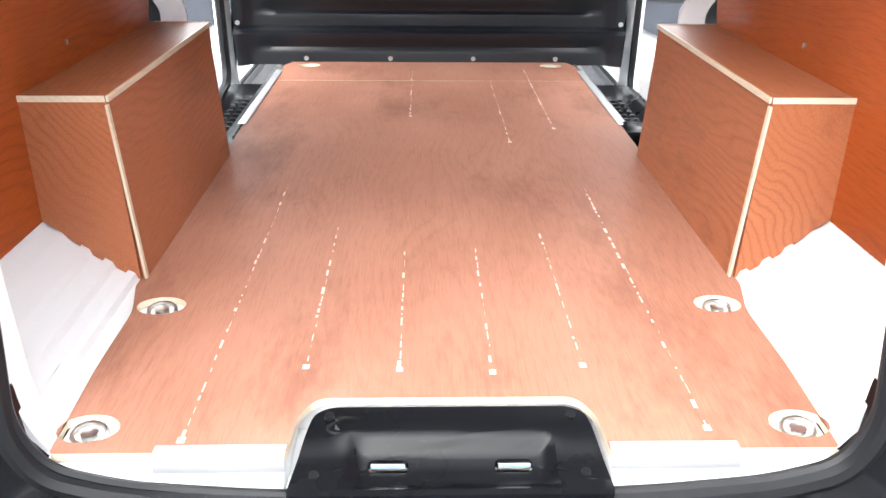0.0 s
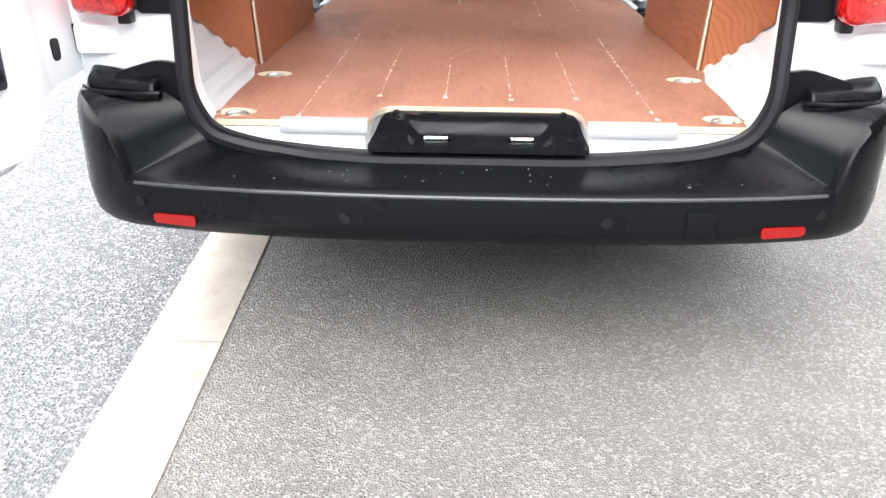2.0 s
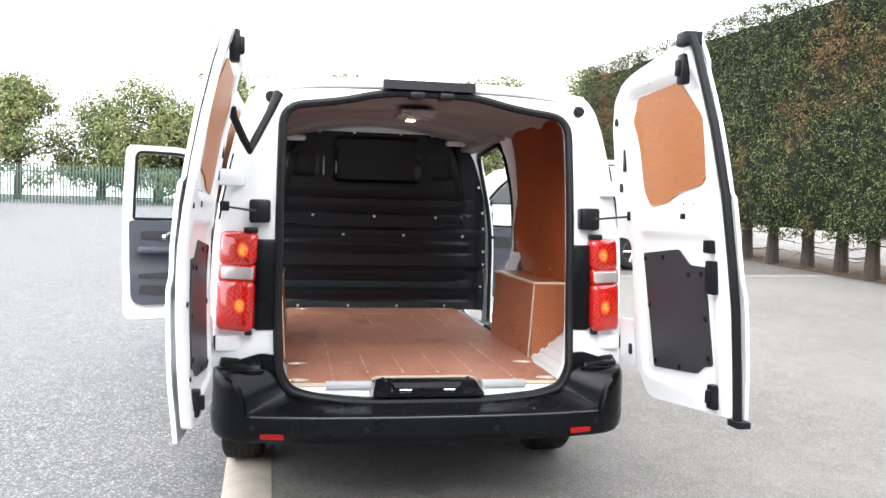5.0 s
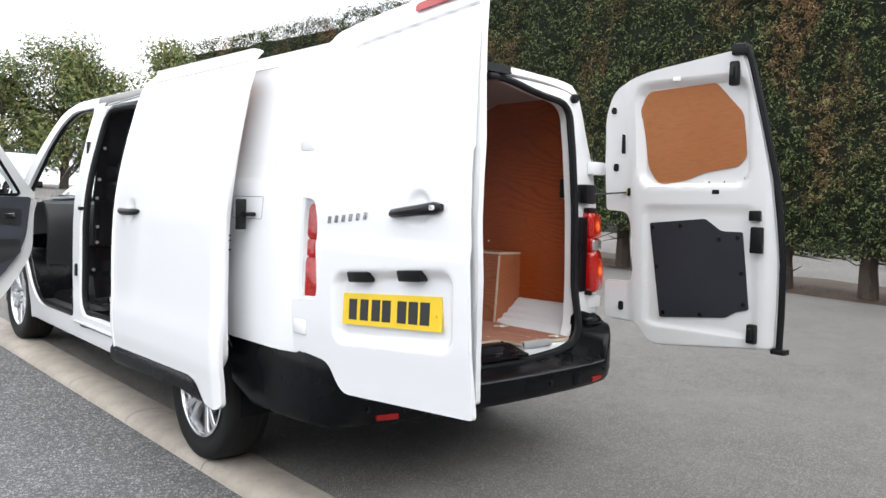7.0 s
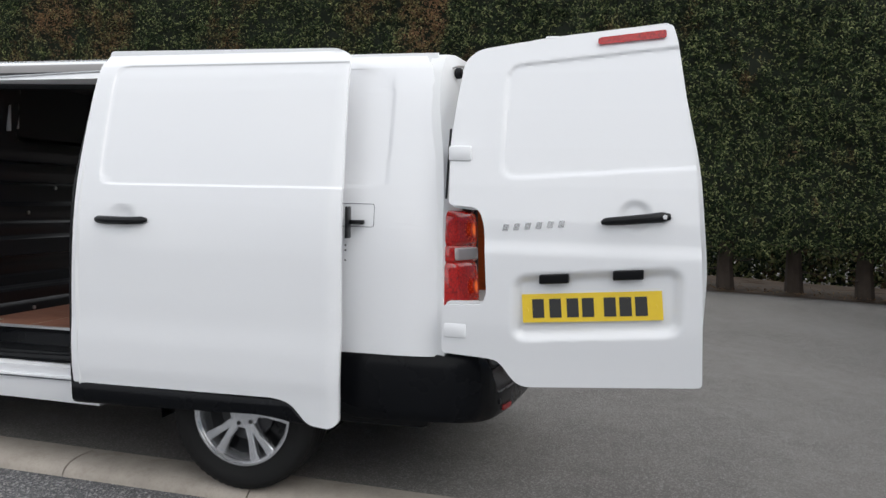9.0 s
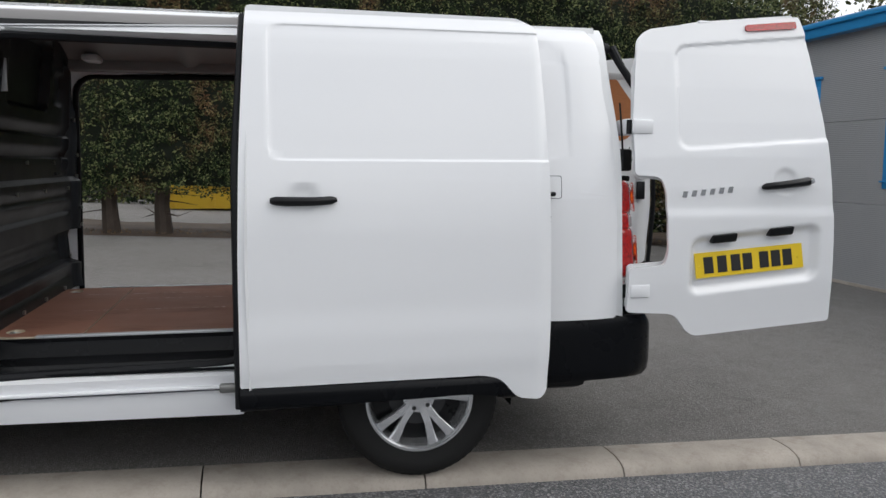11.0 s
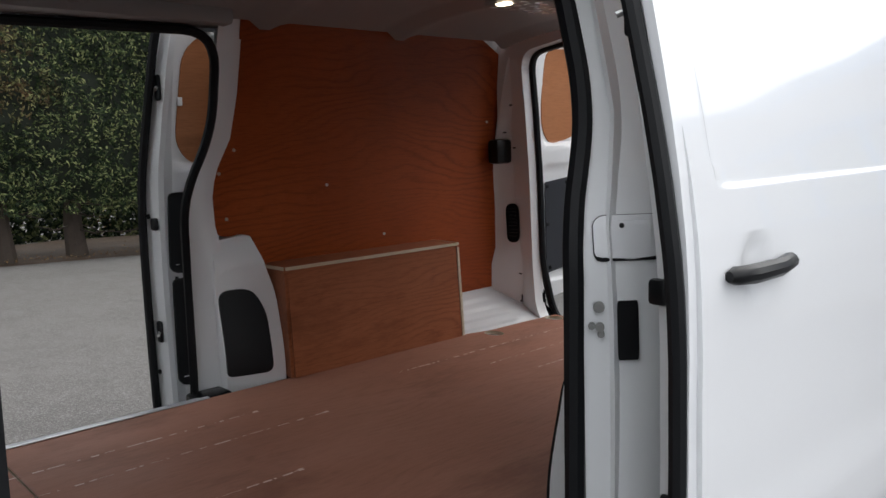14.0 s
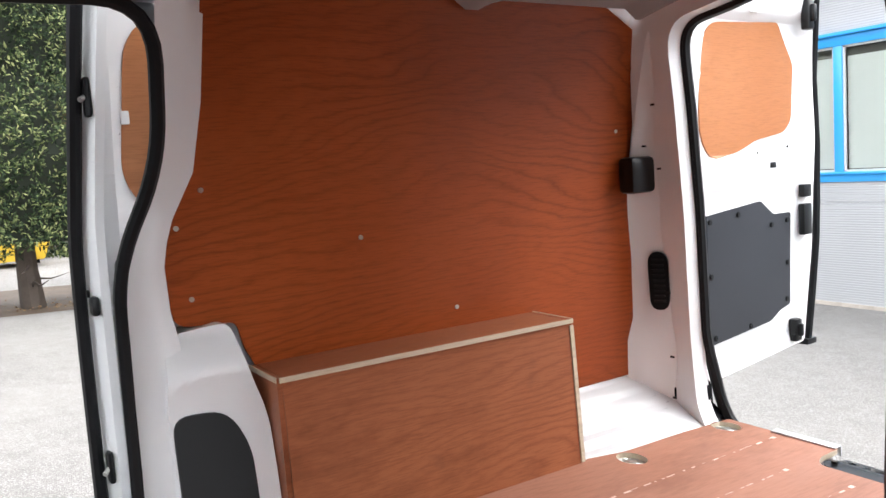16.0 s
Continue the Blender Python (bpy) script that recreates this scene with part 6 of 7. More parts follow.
        mirror = put("mirror_housing", boxed(1.0, 1.17, 5.08, 5.18, 1.13, 1.36, 0.03), WHITE, ob, "white door mirror housing")
        put("mirror_glass", boxed(1.015, 1.155, 5.074, 5.079, 1.15, 1.345, 0.002), MIRROR, mirror)
        put("mirror_arm", boxed(0.93, 1.02, 5.11, 5.17, 1.14, 1.19, 0.02), BLACK_SMOOTH, mirror)
        put("door_check", boxed(0.90, 0.925, 5.3, 5.4, 0.78, 0.80, 0.004), BLACK_SMOOTH)
        loop = [Vector((s * (skin_x(z, y) - 0.03), y, z)) for y, z in CAB_HOLE]
        part("cab_door_seal", tube(loop, 0.014, True, 6), RUBBER, VAN)
        for z in (1.5, 0.72):
            p = Vector((s * (skin_x(z) - 0.0), 4.14, z))
            part("pillar_striker", boxed(p.x - 0.012, p.x + 0.012, p.y - 0.018, p.y + 0.018, z - 0.04, z + 0.04, 0.008), BLACK_SMOOTH, VAN)
        part("pillar_clip", boxed(s * 0.945 - 0.02, s * 0.945 + 0.02, 4.075, 4.11, 1.10, 1.125, 0.005), BLACK_SMOOTH, VAN)
        seat = holder("cab_seat", (s * 0.45, 4.75, 0.5), "dark cloth cab seat", parent=VAN)
        part("seat_base", boxed(s * 0.45 - 0.24, s * 0.45 + 0.24, 4.5, 5.0, 0.62, 0.80, 0.06), CLOTH, seat)
        part("seat_box", boxed(s * 0.45 - 0.2, s * 0.45 + 0.2, 4.5, 4.95, 0.40, 0.62, 0.02), TRIM_DARK, seat)
        bm = boxed(s * 0.45 - 0.23, s * 0.45 + 0.23, 4.38, 4.52, 0.78, 1.38, 0.06)
        for v in bm.verts:
            v.co.y -= 0.12 * (v.co.z - 0.78)
        part("backrest", bm, CLOTH, seat)
        part("headrest", boxed(s * 0.45 - 0.13, s * 0.45 + 0.13, 4.27, 4.37, 1.40, 1.60, 0.04), CLOTH, seat)
    bm = sheet([(-0.8, 0), (0.8, 0), (0.8, 1), (-0.8, 1)], (), steps(-0.8, 0.8, 0.1), steps(0, 1, 0.1))
    part("dashboard", lifted(bm, lambda x, v: Vector((x, 5.25 + 0.42 * smoothstep(0.4, 1, v) + 0.12 * (1 - v), 0.60 + 0.52 * min(1, v * 1.6) + 0.04 * v)), 0.04, (0, 1, 0)), TRIM_DARK, VAN)
    part("cab_floor", boxed(-0.86, 0.86, 4.2, 5.6, 0.36, 0.41), TRIM_DARK, VAN)
    part("steering_wheel", tube([(0.42 + 0.18 * math.cos(a * math.pi / 12), 5.12 + 0.08 * math.sin(a * math.pi / 12), 1.05 + 0.16 * math.sin(a * math.pi / 12)) for a in range(24)], 0.014, True, 8), TRIM_DARK, VAN)


cab()


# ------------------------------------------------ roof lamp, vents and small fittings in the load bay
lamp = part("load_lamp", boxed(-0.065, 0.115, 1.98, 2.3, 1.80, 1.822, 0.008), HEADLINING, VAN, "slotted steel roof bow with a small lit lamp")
bm = bmesh.new()
for i in range(4):
    for j in range(6):
        add_cyl(bm, (-0.045 + i * 0.045 + (j % 2) * 0.02, 2.02 + j * 0.048, 1.799), (0, 0, 1), 0.014, 0.003, 12)
tagged(part("bow_slots", bm, WHITE, lamp), kind="stuff")
part("lamp_lens", boxed(0.0, 0.05, 2.285, 2.315, 1.792, 1.80, 0.004), shader("lit_load_lamp", (1, 0.9, 0.75), 0.4, 0, Emission_Color=(1, 0.85, 0.6, 1), Emission_Strength=4.0)[0], lamp)
# filler flap and catches in the nearside door jamb
def jamb_at(t, z):
    ya, yb = float(np.interp(z, (1.2, 1.42), (2.90, 2.825))), float(np.interp(z, (1.2, 1.43), (3.045, 2.945)))
    a, b = Vector((skin_x(z, ya), ya, z)), Vector((seal_x(yb, z), yb, z))
    p = a + (b - a) * t
    return Vector((-(p.x + 0.012 * math.sin(math.pi * t)), p.y, z))


FLAP_EDGE = [(0.12, 1.139)] + [(0.72 + 0.07 * math.sin(a), 1.151 - 0.012 * math.cos(a)) for a in (0.0, 0.5, 1.0, 1.57)] + [(0.70 + 0.09 * math.cos(a), 1.204 + 0.018 * math.sin(a)) for a in (0.0, 0.4, 0.8, 1.2, 1.57)] + [(0.12, 1.222)]
bm = lifted(sheet(FLAP_EDGE, (), steps(0.12, 0.78, 0.05)), lambda t, z: jamb_at(t, z) + Vector((-0.003, 0.004, 0)), 0.004, (0.5, -0.8, 0))
flap = part("filler_flap", bm, WHITE, VAN)
part("flap_lock", cyl(jamb_at(0.51, 1.203) + Vector((-0.004, 0.006, 0)), (-0.6, 0.8, 0), 0.005, 0.006, 14), BLACK_SMOOTH, flap)
bm = lifted(sheet(fillet([(0.2, 1.15, 0.008), (0.57, 1.15, 0.008), (0.57, 1.212, 0.008), (0.2, 1.212, 0.008)]), (), steps(0.2, 0.57, 0.06)), lambda t, z: jamb_at(t, z) + Vector((-0.004, 0.0053, 0)), 0.003, (0.5, -0.8, 0))
part("flap_pad", bm, WHITE, flap)
part("flap_gap", tube([jamb_at(t, z) + Vector((-0.003, 0.004, 0)) for t, z in FLAP_EDGE], [0.004] * 3 + [0.002, 0.0012] + [0.0009] * (len(FLAP_EDGE) - 5), False, 6), BLACK_SMOOTH, flap)
for t, z, r in ((0.77, 1.05, 0.011), (0.84, 1.014, 0.007), (0.77, 1.012, 0.009), (0.76, 0.998, 0.007)):
    part("jamb_catch", cyl(jamb_at(t, z) + Vector((-0.006, 0.008, 0)), (-0.6, 0.8, 0), r, 0.014, 12, None, 0.003), DULL_STEEL, VAN)
bm = lifted(sheet(fillet([(0.38, 0.945, 0.02), (0.60, 0.945, 0.02), (0.60, 1.06, 0.02), (0.38, 1.06, 0.02)])), lambda t, z: jamb_at(t, z) + Vector((-0.004, 0.006, 0)), 0.006, (0.5, -0.8, 0))
part("jamb_cover", bm, BLACK_SMOOTH, VAN)


# ---------------------------------------------------------------- kerb stones
kerb = tagged(new("kerb"), "pale concrete kerb stones with a rounded edge", "kerb", kind="structure")
kerb.matrix_basis = Matrix.Translation((-0.7, 2, 0))


def kerb_mesh(length):
    bm = bmesh.new()
    prof = [(0.0, -0.12), (0.0, 0.0), (-0.07, 0.003), (-0.14, 0.001), (-0.19, -0.008), (-0.225, -0.025), (-0.24, -0.05), (-0.245, -0.12)]
    ends = [[bm.verts.new((x, y, z)) for x, z in prof] for y in (0.003, 0.05, length - 0.05, length - 0.003)]
    for a, b in zip(ends, ends[1:]):
        for i in range(len(prof)):
            j = (i + 1) % len(prof)
            bm.faces.new([a[i], a[j], b[j], b[i]])
    bm.faces.new(ends[0])
    bm.faces.new(ends[-1][::-1])
    return mesh_of("kerb_stone", bm, KERB, 40)


KM = kerb_mesh(0.915)
for i in range(-9, 34):
    y0 = 1.43 + i * 0.915
    y1 = y0 + 0.915
    slope = math.degrees(math.atan2(ground_z(y1) - ground_z(y0), 0.915))
    part("kerb_stone", KM, None, kerb, "", pose(kerb_x(y0), y0, ground_z(y0) + 0.004, slope, 0, 1.9))


# ---------------------------------------------------------------- building behind
CLAD = shader("grey_ribbed_cladding", (0.42, 0.425, 0.435), 0.45, 0.1)[0]


def ribbed():
    nt, ln = CLAD.node_tree.nodes, CLAD.node_tree.links
    b = nt["Principled BSDF"]
    c = nt.new("ShaderNodeTexCoord")
    w = nt.new("ShaderNodeTexWave")
    w.bands_direction, w.wave_profile = "Z", "SIN"
    w.inputs["Scale"].default_value = 13.0
    ln.new(c.outputs["Object"], w.inputs["Vector"])
    big = noise_at(nt, ln, c.outputs["Object"], 0.7, 6, 0.6)
    col = mix(nt, ln, ramp(nt, ln, big, [(0.3, (0,) * 3), (0.8, (0.6,) * 3)]), (0.385, 0.39, 0.40), (0.31, 0.315, 0.325))
    ln.new(col, b.inputs["Base Color"])
    bump(nt, ln, b, w.outputs["Fac"], 0.5, 0.006)


ribbed()
BLUE = paint("sky_blue_frames", (0.03, 0.30, 0.66), 0.35, 0.3)
BLIND = shader("pale_blind_slats", (0.50, 0.49, 0.46), 0.6)[0]
# dark colour stands in for the unlit rooms; it also backs the cladding joints
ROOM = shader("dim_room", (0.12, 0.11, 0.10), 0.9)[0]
BY, BASE = -4.25, -0.30
WINDOWS = [(5.56, 6.66, ()), (2.30, 4.32, (2.98, 3.66)), (-0.55, 1.46, (0.12, 0.8)), (-4.6, -2.6, (-3.95, -3.3))]


def building():
    ob = holder("office_building", (0, -9, BASE), "low grey clad office building with sky blue window frames", "building")
    courses = [(BASE, 0.776), (0.782, 1.816), (1.822, 3.0)]
    for z0, z1 in courses:
        for x0, x1 in ((7.62, 1.9), (1.894, -4.0), (-4.006, -10.0), (-10.006, -16.0)):
            holes = []
            for a, b, _ in WINDOWS:
                lo, hi, c, d = max(min(x0, x1), a), min(max(x0, x1), b), max(z0, 0.98), min(z1, 2.40)
                if hi - lo > 0.05 and d - c > 0.02:
                    holes.append((lo, hi, c, d))
            # strips round the openings
            xs = sorted({min(x0, x1), max(x0, x1), *[h[0] for h in holes], *[h[1] for h in holes]})
            zs = sorted({z0, z1, *[h[2] for h in holes], *[h[3] for h in holes]})
            bm = bmesh.new()
            for a, b in zip(xs, xs[1:]):
                for c, d in zip(zs, zs[1:]):
                    if not any(h[0] - 1e-4 <= a and b <= h[1] + 1e-4 and h[2] - 1e-4 <= c and d <= h[3] + 1e-4 for h in holes):
                        add_box(bm, a, b, BY - 0.08, BY, c, d)
            bmesh.ops.remove_doubles(bm, verts=bm.verts[:], dist=1e-4)
            part("cladding_panel", bm, CLAD, ob, smooth=0)
    part("side_wall", boxed(7.52, 7.60, -13, BY - 0.08, BASE, 3.0), CLAD, ob, smooth=0)
    part("back_wall", boxed(-16, 7.6, -13.08, -13, BASE, 3.0), CLAD, ob, smooth=0)
    part("corner_trim", boxed(7.55, 7.66, BY - 0.1, BY + 0.012, BASE, 3.0, 0.006), BLUE, ob)
    part("joint_backing", boxed(-16, 7.5, BY - 0.12, BY - 0.085, BASE, 3.0), ROOM, ob)
    part("roof_deck", boxed(-16.2, 7.7, -13.2, BY + 0.02, 3.0, 3.06), CLAD, ob)
    part("fascia", add_box(boxed(-16.3, 7.85, BY, BY + 0.16, 2.93, 3.11, 0.012), -16.3, 7.85, BY + 0.16, BY + 0.20, 3.05, 3.12, 0.01), BLUE, ob, "sky blue eaves fascia and gutter")
    part("side_fascia", boxed(7.66, 7.86, -13, BY + 0.0, 2.93, 3.11, 0.012), BLUE, ob)
    part("plinth_strip", boxed(-16, 7.62, BY + 0.002, BY + 0.03, BASE - 0.1, BASE + 0.07, 0.005), KERB, ob)
    for a, b, bars in WINDOWS:
        w = part("window_frame", add_box(add_box(add_box(boxed(a, b, BY - 0.02, BY + 0.02, 2.30, 2.40, 0.004), a, b, BY - 0.02, BY + 0.02, 0.98, 1.08, 0.004), a, a + 0.09, BY - 0.02, BY + 0.018, 1.08, 2.30, 0.004), b - 0.09, b, BY - 0.02, BY + 0.018, 1.08, 2.30, 0.004), BLUE, ob, "sky blue window frame")
        part("window_head", boxed(a - 0.04, b + 0.04, BY, BY + 0.06, 2.395, 2.43, 0.004), BLUE, w)
        part("window_sill", boxed(a - 0.02, b + 0.02, BY, BY + 0.05, 1.055, 1.075, 0.003), BLUE, w)
        for c in bars:
            part("mullion", boxed(c - 0.045, c + 0.045, BY - 0.02, BY + 0.016, 1.08, 2.30, 0.004), BLUE, w)
        edges = [a + 0.09, *[e for c in bars for e in (c - 0.045, c + 0.045)], b - 0.09]
        for x0, x1 in zip(edges[::2], edges[1::2]):
            gasket = bmesh.new()
            for q in ((x0, x0 + 0.02, 1.08, 2.30), (x1 - 0.02, x1, 1.08, 2.30), (x0, x1, 1.08, 1.10), (x0, x1, 2.28, 2.30)):
                add_box(gasket, q[0], q[1], BY - 0.03, BY - 0.004, q[2], q[3])
            part("sash", gasket, PLATE_GREY, w, smooth=0)
            pane = part("window_pane", boxed(x0 + 0.02, x1 - 0.02, BY - 0.024, BY - 0.020, 1.10, 2.28), GLASS, w)
            pane.visible_shadow = False
            bm = bmesh.new()
            z = 1.12
            while z < 2.2:
                m = Matrix.Translation((0, BY - 0.055, z)) @ Matrix.Rotation(radians(-74), 4, "X")
                add_box(bm, x0 + 0.02, x1 - 0.02, -0.012, 0.012, -0.0006, 0.0006, 0, m)
                z += 0.0205
            part("blind", bm, BLIND, w, "pale slatted window blind", smooth=0)
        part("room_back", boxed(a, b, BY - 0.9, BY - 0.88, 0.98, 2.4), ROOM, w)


PLATE_GREY = shader("grey_sash", (0.5, 0.5, 0.48), 0.5)[0]
building()


# ---------------------------------------------------------------- hedge
BARK = concrete("conifer_bark", (0.07, 0.052, 0.04))
HEDGE_LEAF = leafy("hedge_leaf", [(0.0, (0.005, 0.010, 0.005)), (0.4, (0.014, 0.025, 0.010)), (0.7, (0.050, 0.072, 0.026)), (1.0, (0.22, 0.235, 0.10))], 0.6)
TREE_LEAF = leafy("tree_leaf", [(0.0, (0.05, 0.075, 0.03)), (0.5, (0.11, 0.145, 0.055)), (0.85, (0.19, 0.21, 0.085)), (1.0, (0.28, 0.23, 0.09))], 0.25)
# near-black colour stands in for the deep shade inside the hedge
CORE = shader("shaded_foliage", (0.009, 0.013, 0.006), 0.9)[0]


def hedge_top(y):
    if y < 0:
        return 5.05 + 0.11 * y - 2.2 * smoothstep(-7.0, -8.4, y)
    return 5.05 + 0.075 * min(y, 12) + 0.04 * max(0, y - 12)


def sprays(places, ways, rng, size, name, mat):
    """Many small leaf sprays: bent strips of two faces each."""
    n = len(places)
    a = np.cross(ways, rng.normal(size=(n, 3)))
    a /= np.linalg.norm(a, axis=1)[:, None] + 1e-9
    long = a * (size * rng.uniform(0.6, 1.5, n))[:, None]
    wide = np.cross(ways, a) * (size * rng.uniform(0.16, 0.34, n))[:, None]
    lift = ways * (size * rng.uniform(0.1, 0.5, n))[:, None]
    v = np.stack([places - wide * 0.6, places + wide * 0.6, places + long * 0.6 + wide + lift, places + long * 0.6 - wide + lift, places + long * 1.25 + lift * 0.4], 1).reshape(-1, 3)
    idx = np.arange(n) * 5
    quads = np.stack([idx, idx + 1, idx + 2, idx + 3], 1)
    tris = np.stack([idx + 3, idx + 2, idx + 4], 1)
    me = bpy.data.meshes.new(name)
    me.from_pydata(v.tolist(), [], quads.tolist() + tris.tolist())
    me.materials.append(mat)
    me.update()
    return me


def make_hedge():
    rng = np.random.default_rng(5)
    ob = holder("conifer_hedge", (10.2, 8, 0.1), "tall clipped green conifer hedge with browning patches and bare trunks", "hedge")
    y0, y1 = -8.6, 26.0

    def face_x(y, z):
        v = noise.noise(Vector((0.0, y * 0.55, z * 0.6))) * 0.22 + noise.noise(Vector((3.0, y * 1.9, z * 1.9))) * 0.16
        skirt = 0.35 * max(0, 1 - (z - ground_z(y)) / 1.2)
        return 9.15 + v + skirt + 0.03 * (z - 1)

    def clump(y, z):
        """Depth of the small hollows between sprays of foliage."""
        return 0.5 + 0.5 * noise.noise(Vector((6.0, y * 5.5, z * 6.5))) + 0.3 * noise.noise(Vector((2.0, y * 12, z * 14)))
    # core sheet behind the sprays, its dark colour standing for shade between them
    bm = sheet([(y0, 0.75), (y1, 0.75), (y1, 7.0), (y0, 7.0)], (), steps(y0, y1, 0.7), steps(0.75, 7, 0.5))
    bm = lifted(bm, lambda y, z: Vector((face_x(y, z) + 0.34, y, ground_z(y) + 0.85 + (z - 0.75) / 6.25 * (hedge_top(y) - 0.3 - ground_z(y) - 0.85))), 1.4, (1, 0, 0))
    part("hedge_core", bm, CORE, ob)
    n = 112000
    ys = rng.uniform(y0, y1, n)
    us = rng.uniform(0, 1, n)
    pl, wy = [], []
    for y, u in zip(ys, us):
        g, top = ground_z(y), hedge_top(y) + 0.16 * noise.noise(Vector((y * 0.9, 7, 0)))
        low = g + 0.68 + 0.22 * noise.noise(Vector((y * 0.8, 2, 1)))
        z = low + (top - low) * u
        q = clump(y, z)
        if q < 0.40 and random.random() < 0.85:
            continue
        x = face_x(y, z) + 0.44 * (1 - q)
        for k in range(3):
            pl.append((x + random.gauss(0, 0.05), y + random.gauss(0, 0.03), z + random.gauss(0, 0.03)))
            wy.append((-1.0 + random.gauss(0, 0.45), random.gauss(0, 0.5), 0.3 + random.gauss(0, 0.5)))
    for k in range(30000):
        y = random.uniform(y0, y1)
        pl.append((random.uniform(9.2, 10.9), y, hedge_top(y) + 0.16 * noise.noise(Vector((y * 0.9, 7, 0))) + random.gauss(0, 0.06)))
        wy.append((random.gauss(0, 0.4), random.gauss(0, 0.4), 1.0))
    wy = np.array(wy)
    wy /= np.linalg.norm(wy, axis=1)[:, None]
    lv = part("hedge_foliage", sprays(np.array(pl), wy, rng, 0.041, "hedge_foliage", HEDGE_LEAF), None, ob)
    tagged(lv, kind="stuff")
    for k in range(32):
        y = y0 + 0.4 + k * 1.07 + random.uniform(-0.15, 0.15)
        x, g = 10.0 + random.uniform(-0.12, 0.12), ground_z(y)
        tr = part("hedge_trunk", tube([(x, y, g - 0.1), (x + 0.02, y + 0.03, g + 0.5), (x, y + random.uniform(-0.1, 0.1), g + 1.5)], [0.16, 0.125, 0.09], False, 9), BARK, ob)
        bm = bmesh.new()
        for j in range(7):
            a = random.uniform(0, 6.28)
            z = g + random.uniform(0.35, 1.0)
            r = random.uniform(0.4, 0.8)
            add_tube(bm, [(x, y, z), (x + r * 0.5 * math.cos(a), y + r * 0.5 * math.sin(a), z - 0.05), (x + r * math.cos(a), y + r * math.sin(a), z + random.uniform(-0.15, 0.1))], [0.018, 0.011, 0.004], False, 4)
        tagged(part("dead_branches", bm, BARK, tr), kind="stuff")


make_hedge()

# soil strip with fallen needles under the hedge
bm = sheet([(9.75, -9), (12.2, -9), (12.2, 26.5), (9.6, 26.5), (9.85, 20), (9.65, 14), (9.8, 8), (9.62, 4), (9.72, 0)], (), steps(9.6, 12.2, 0.3), steps(-9, 26.5, 0.5))
bm = lifted(bm, lambda x, y: Vector((x, y, ground_z(y) + 0.004 + 0.05 * smoothstep(9.6, 10.3, x) * (1 + noise.noise(Vector((x * 2, y * 2, 0)))))), 0.0)
thing("soil_bed", bm, SOIL, "brown leaf-littered soil under the hedge", "soil", kind="structure")
# dark stony ground between the bay line and the hedge
GRAVEL = asphalt("dark_gravel", (0.05, 0.046, 0.041), (0.12, 0.11, 0.098), (0.36, 0.34, 0.315), 0.3)
bm = sheet([(3.0, 11.55), (6.0, 11.8), (9.55, 12.1), (9.7, 14), (9.62, 20), (9.5, 26), (3.0, 26)], (), steps(3, 9.7, 0.5), steps(11.5, 26, 0.5))
thing("gravel_strip", lifted(bm, lambda x, y: Vector((x, y, ground_z(y) + 0.004))), GRAVEL, "dark grey gravel strip between asphalt and hedge", "gravel", kind="structure")
rng = np.random.default_rng(9)
pl = [(9.7 + abs(random.gauss(0, 0.5)), y, ground_z(y) + 0.03 + random.uniform(0, 0.04)) for y in rng.uniform(-8.5, 26, 5000)]
wy = np.array([(random.gauss(0, 0.3), random.gauss(0, 0.3), 1) for _ in pl])
wy /= np.linalg.norm(wy, axis=1)[:, None]
DEADLEAF = leafy("fallen_leaf", [(0, (0.10, 0.05, 0.02)), (0.6, (0.2, 0.11, 0.05)), (1, (0.32, 0.22, 0.10))])
tagged(new("fallen_leaves", sprays(np.array(pl), wy, rng, 0.03, "fallen_leaves", DEADLEAF)), "dry brown leaves along the soil edge", "leaves", kind="stuff")

# dark undergrowth behind the hedge towards the building
pl = [(12.3 + abs(random.gauss(0, 0.6)), y, ground_z(y) + random.uniform(0, 0.95)) for y in rng.uniform(-8.5, 1.2, 9000)]
pl += [(18.9 + abs(random.gauss(0, 0.5)), y, ground_z(y) + random.uniform(0, 1.5)) for y in rng.uniform(-4, 11, 12000)]
wy = np.array([(-1 + random.gauss(0, 0.4), random.gauss(0, 0.5), 0.4) for _ in pl])
wy /= np.linalg.norm(wy, axis=1)[:, None]
tagged(new("undergrowth", sprays(np.array(pl), wy, rng, 0.10, "undergrowth", HEDGE_LEAF)), "dark low shrubs behind the hedge trunks", "shrubs", kind="stuff")

# loose grit on the worn asphalt beside the kerb
GRIT = concrete("pale_grit", (0.42, 0.41, 0.40))


def grit():
    r = np.random.default_rng(21)
    n = 5200
    y = r.uniform(-3.5, 8.5, n)
    x = np.array([kerb_x(v) for v in y]) - 0.28 - np.abs(r.normal(0, 0.55, n))
    z = np.array([ground_z(v) for v in y]) - 0.052
    size = r.uniform(0.003, 0.009, n)
    base = np.array([(1, 0, 0), (0, 1, 0), (-1, 0, 0), (0, -1, 0), (0, 0, 0.8)])
    v = np.stack([x, y, z], 1)[:, None, :] + base[None] * size[:, None, None] * r.uniform(0.6, 1.3, (n, 5, 1))
    i = np.arange(n)[:, None] * 5
    faces = np.concatenate([i + np.array([[a, b, 4]]) for a, b in ((0, 1), (1, 2), (2, 3), (3, 0))])
    me = bpy.data.meshes.new("grit")
    me.from_pydata(v.reshape(-1, 3).tolist(), [], faces.tolist())
    me.materials.append(GRIT)
    tagged(new("grit", me), "loose pale grit beside the kerb", "gravel", kind="stuff")


grit()

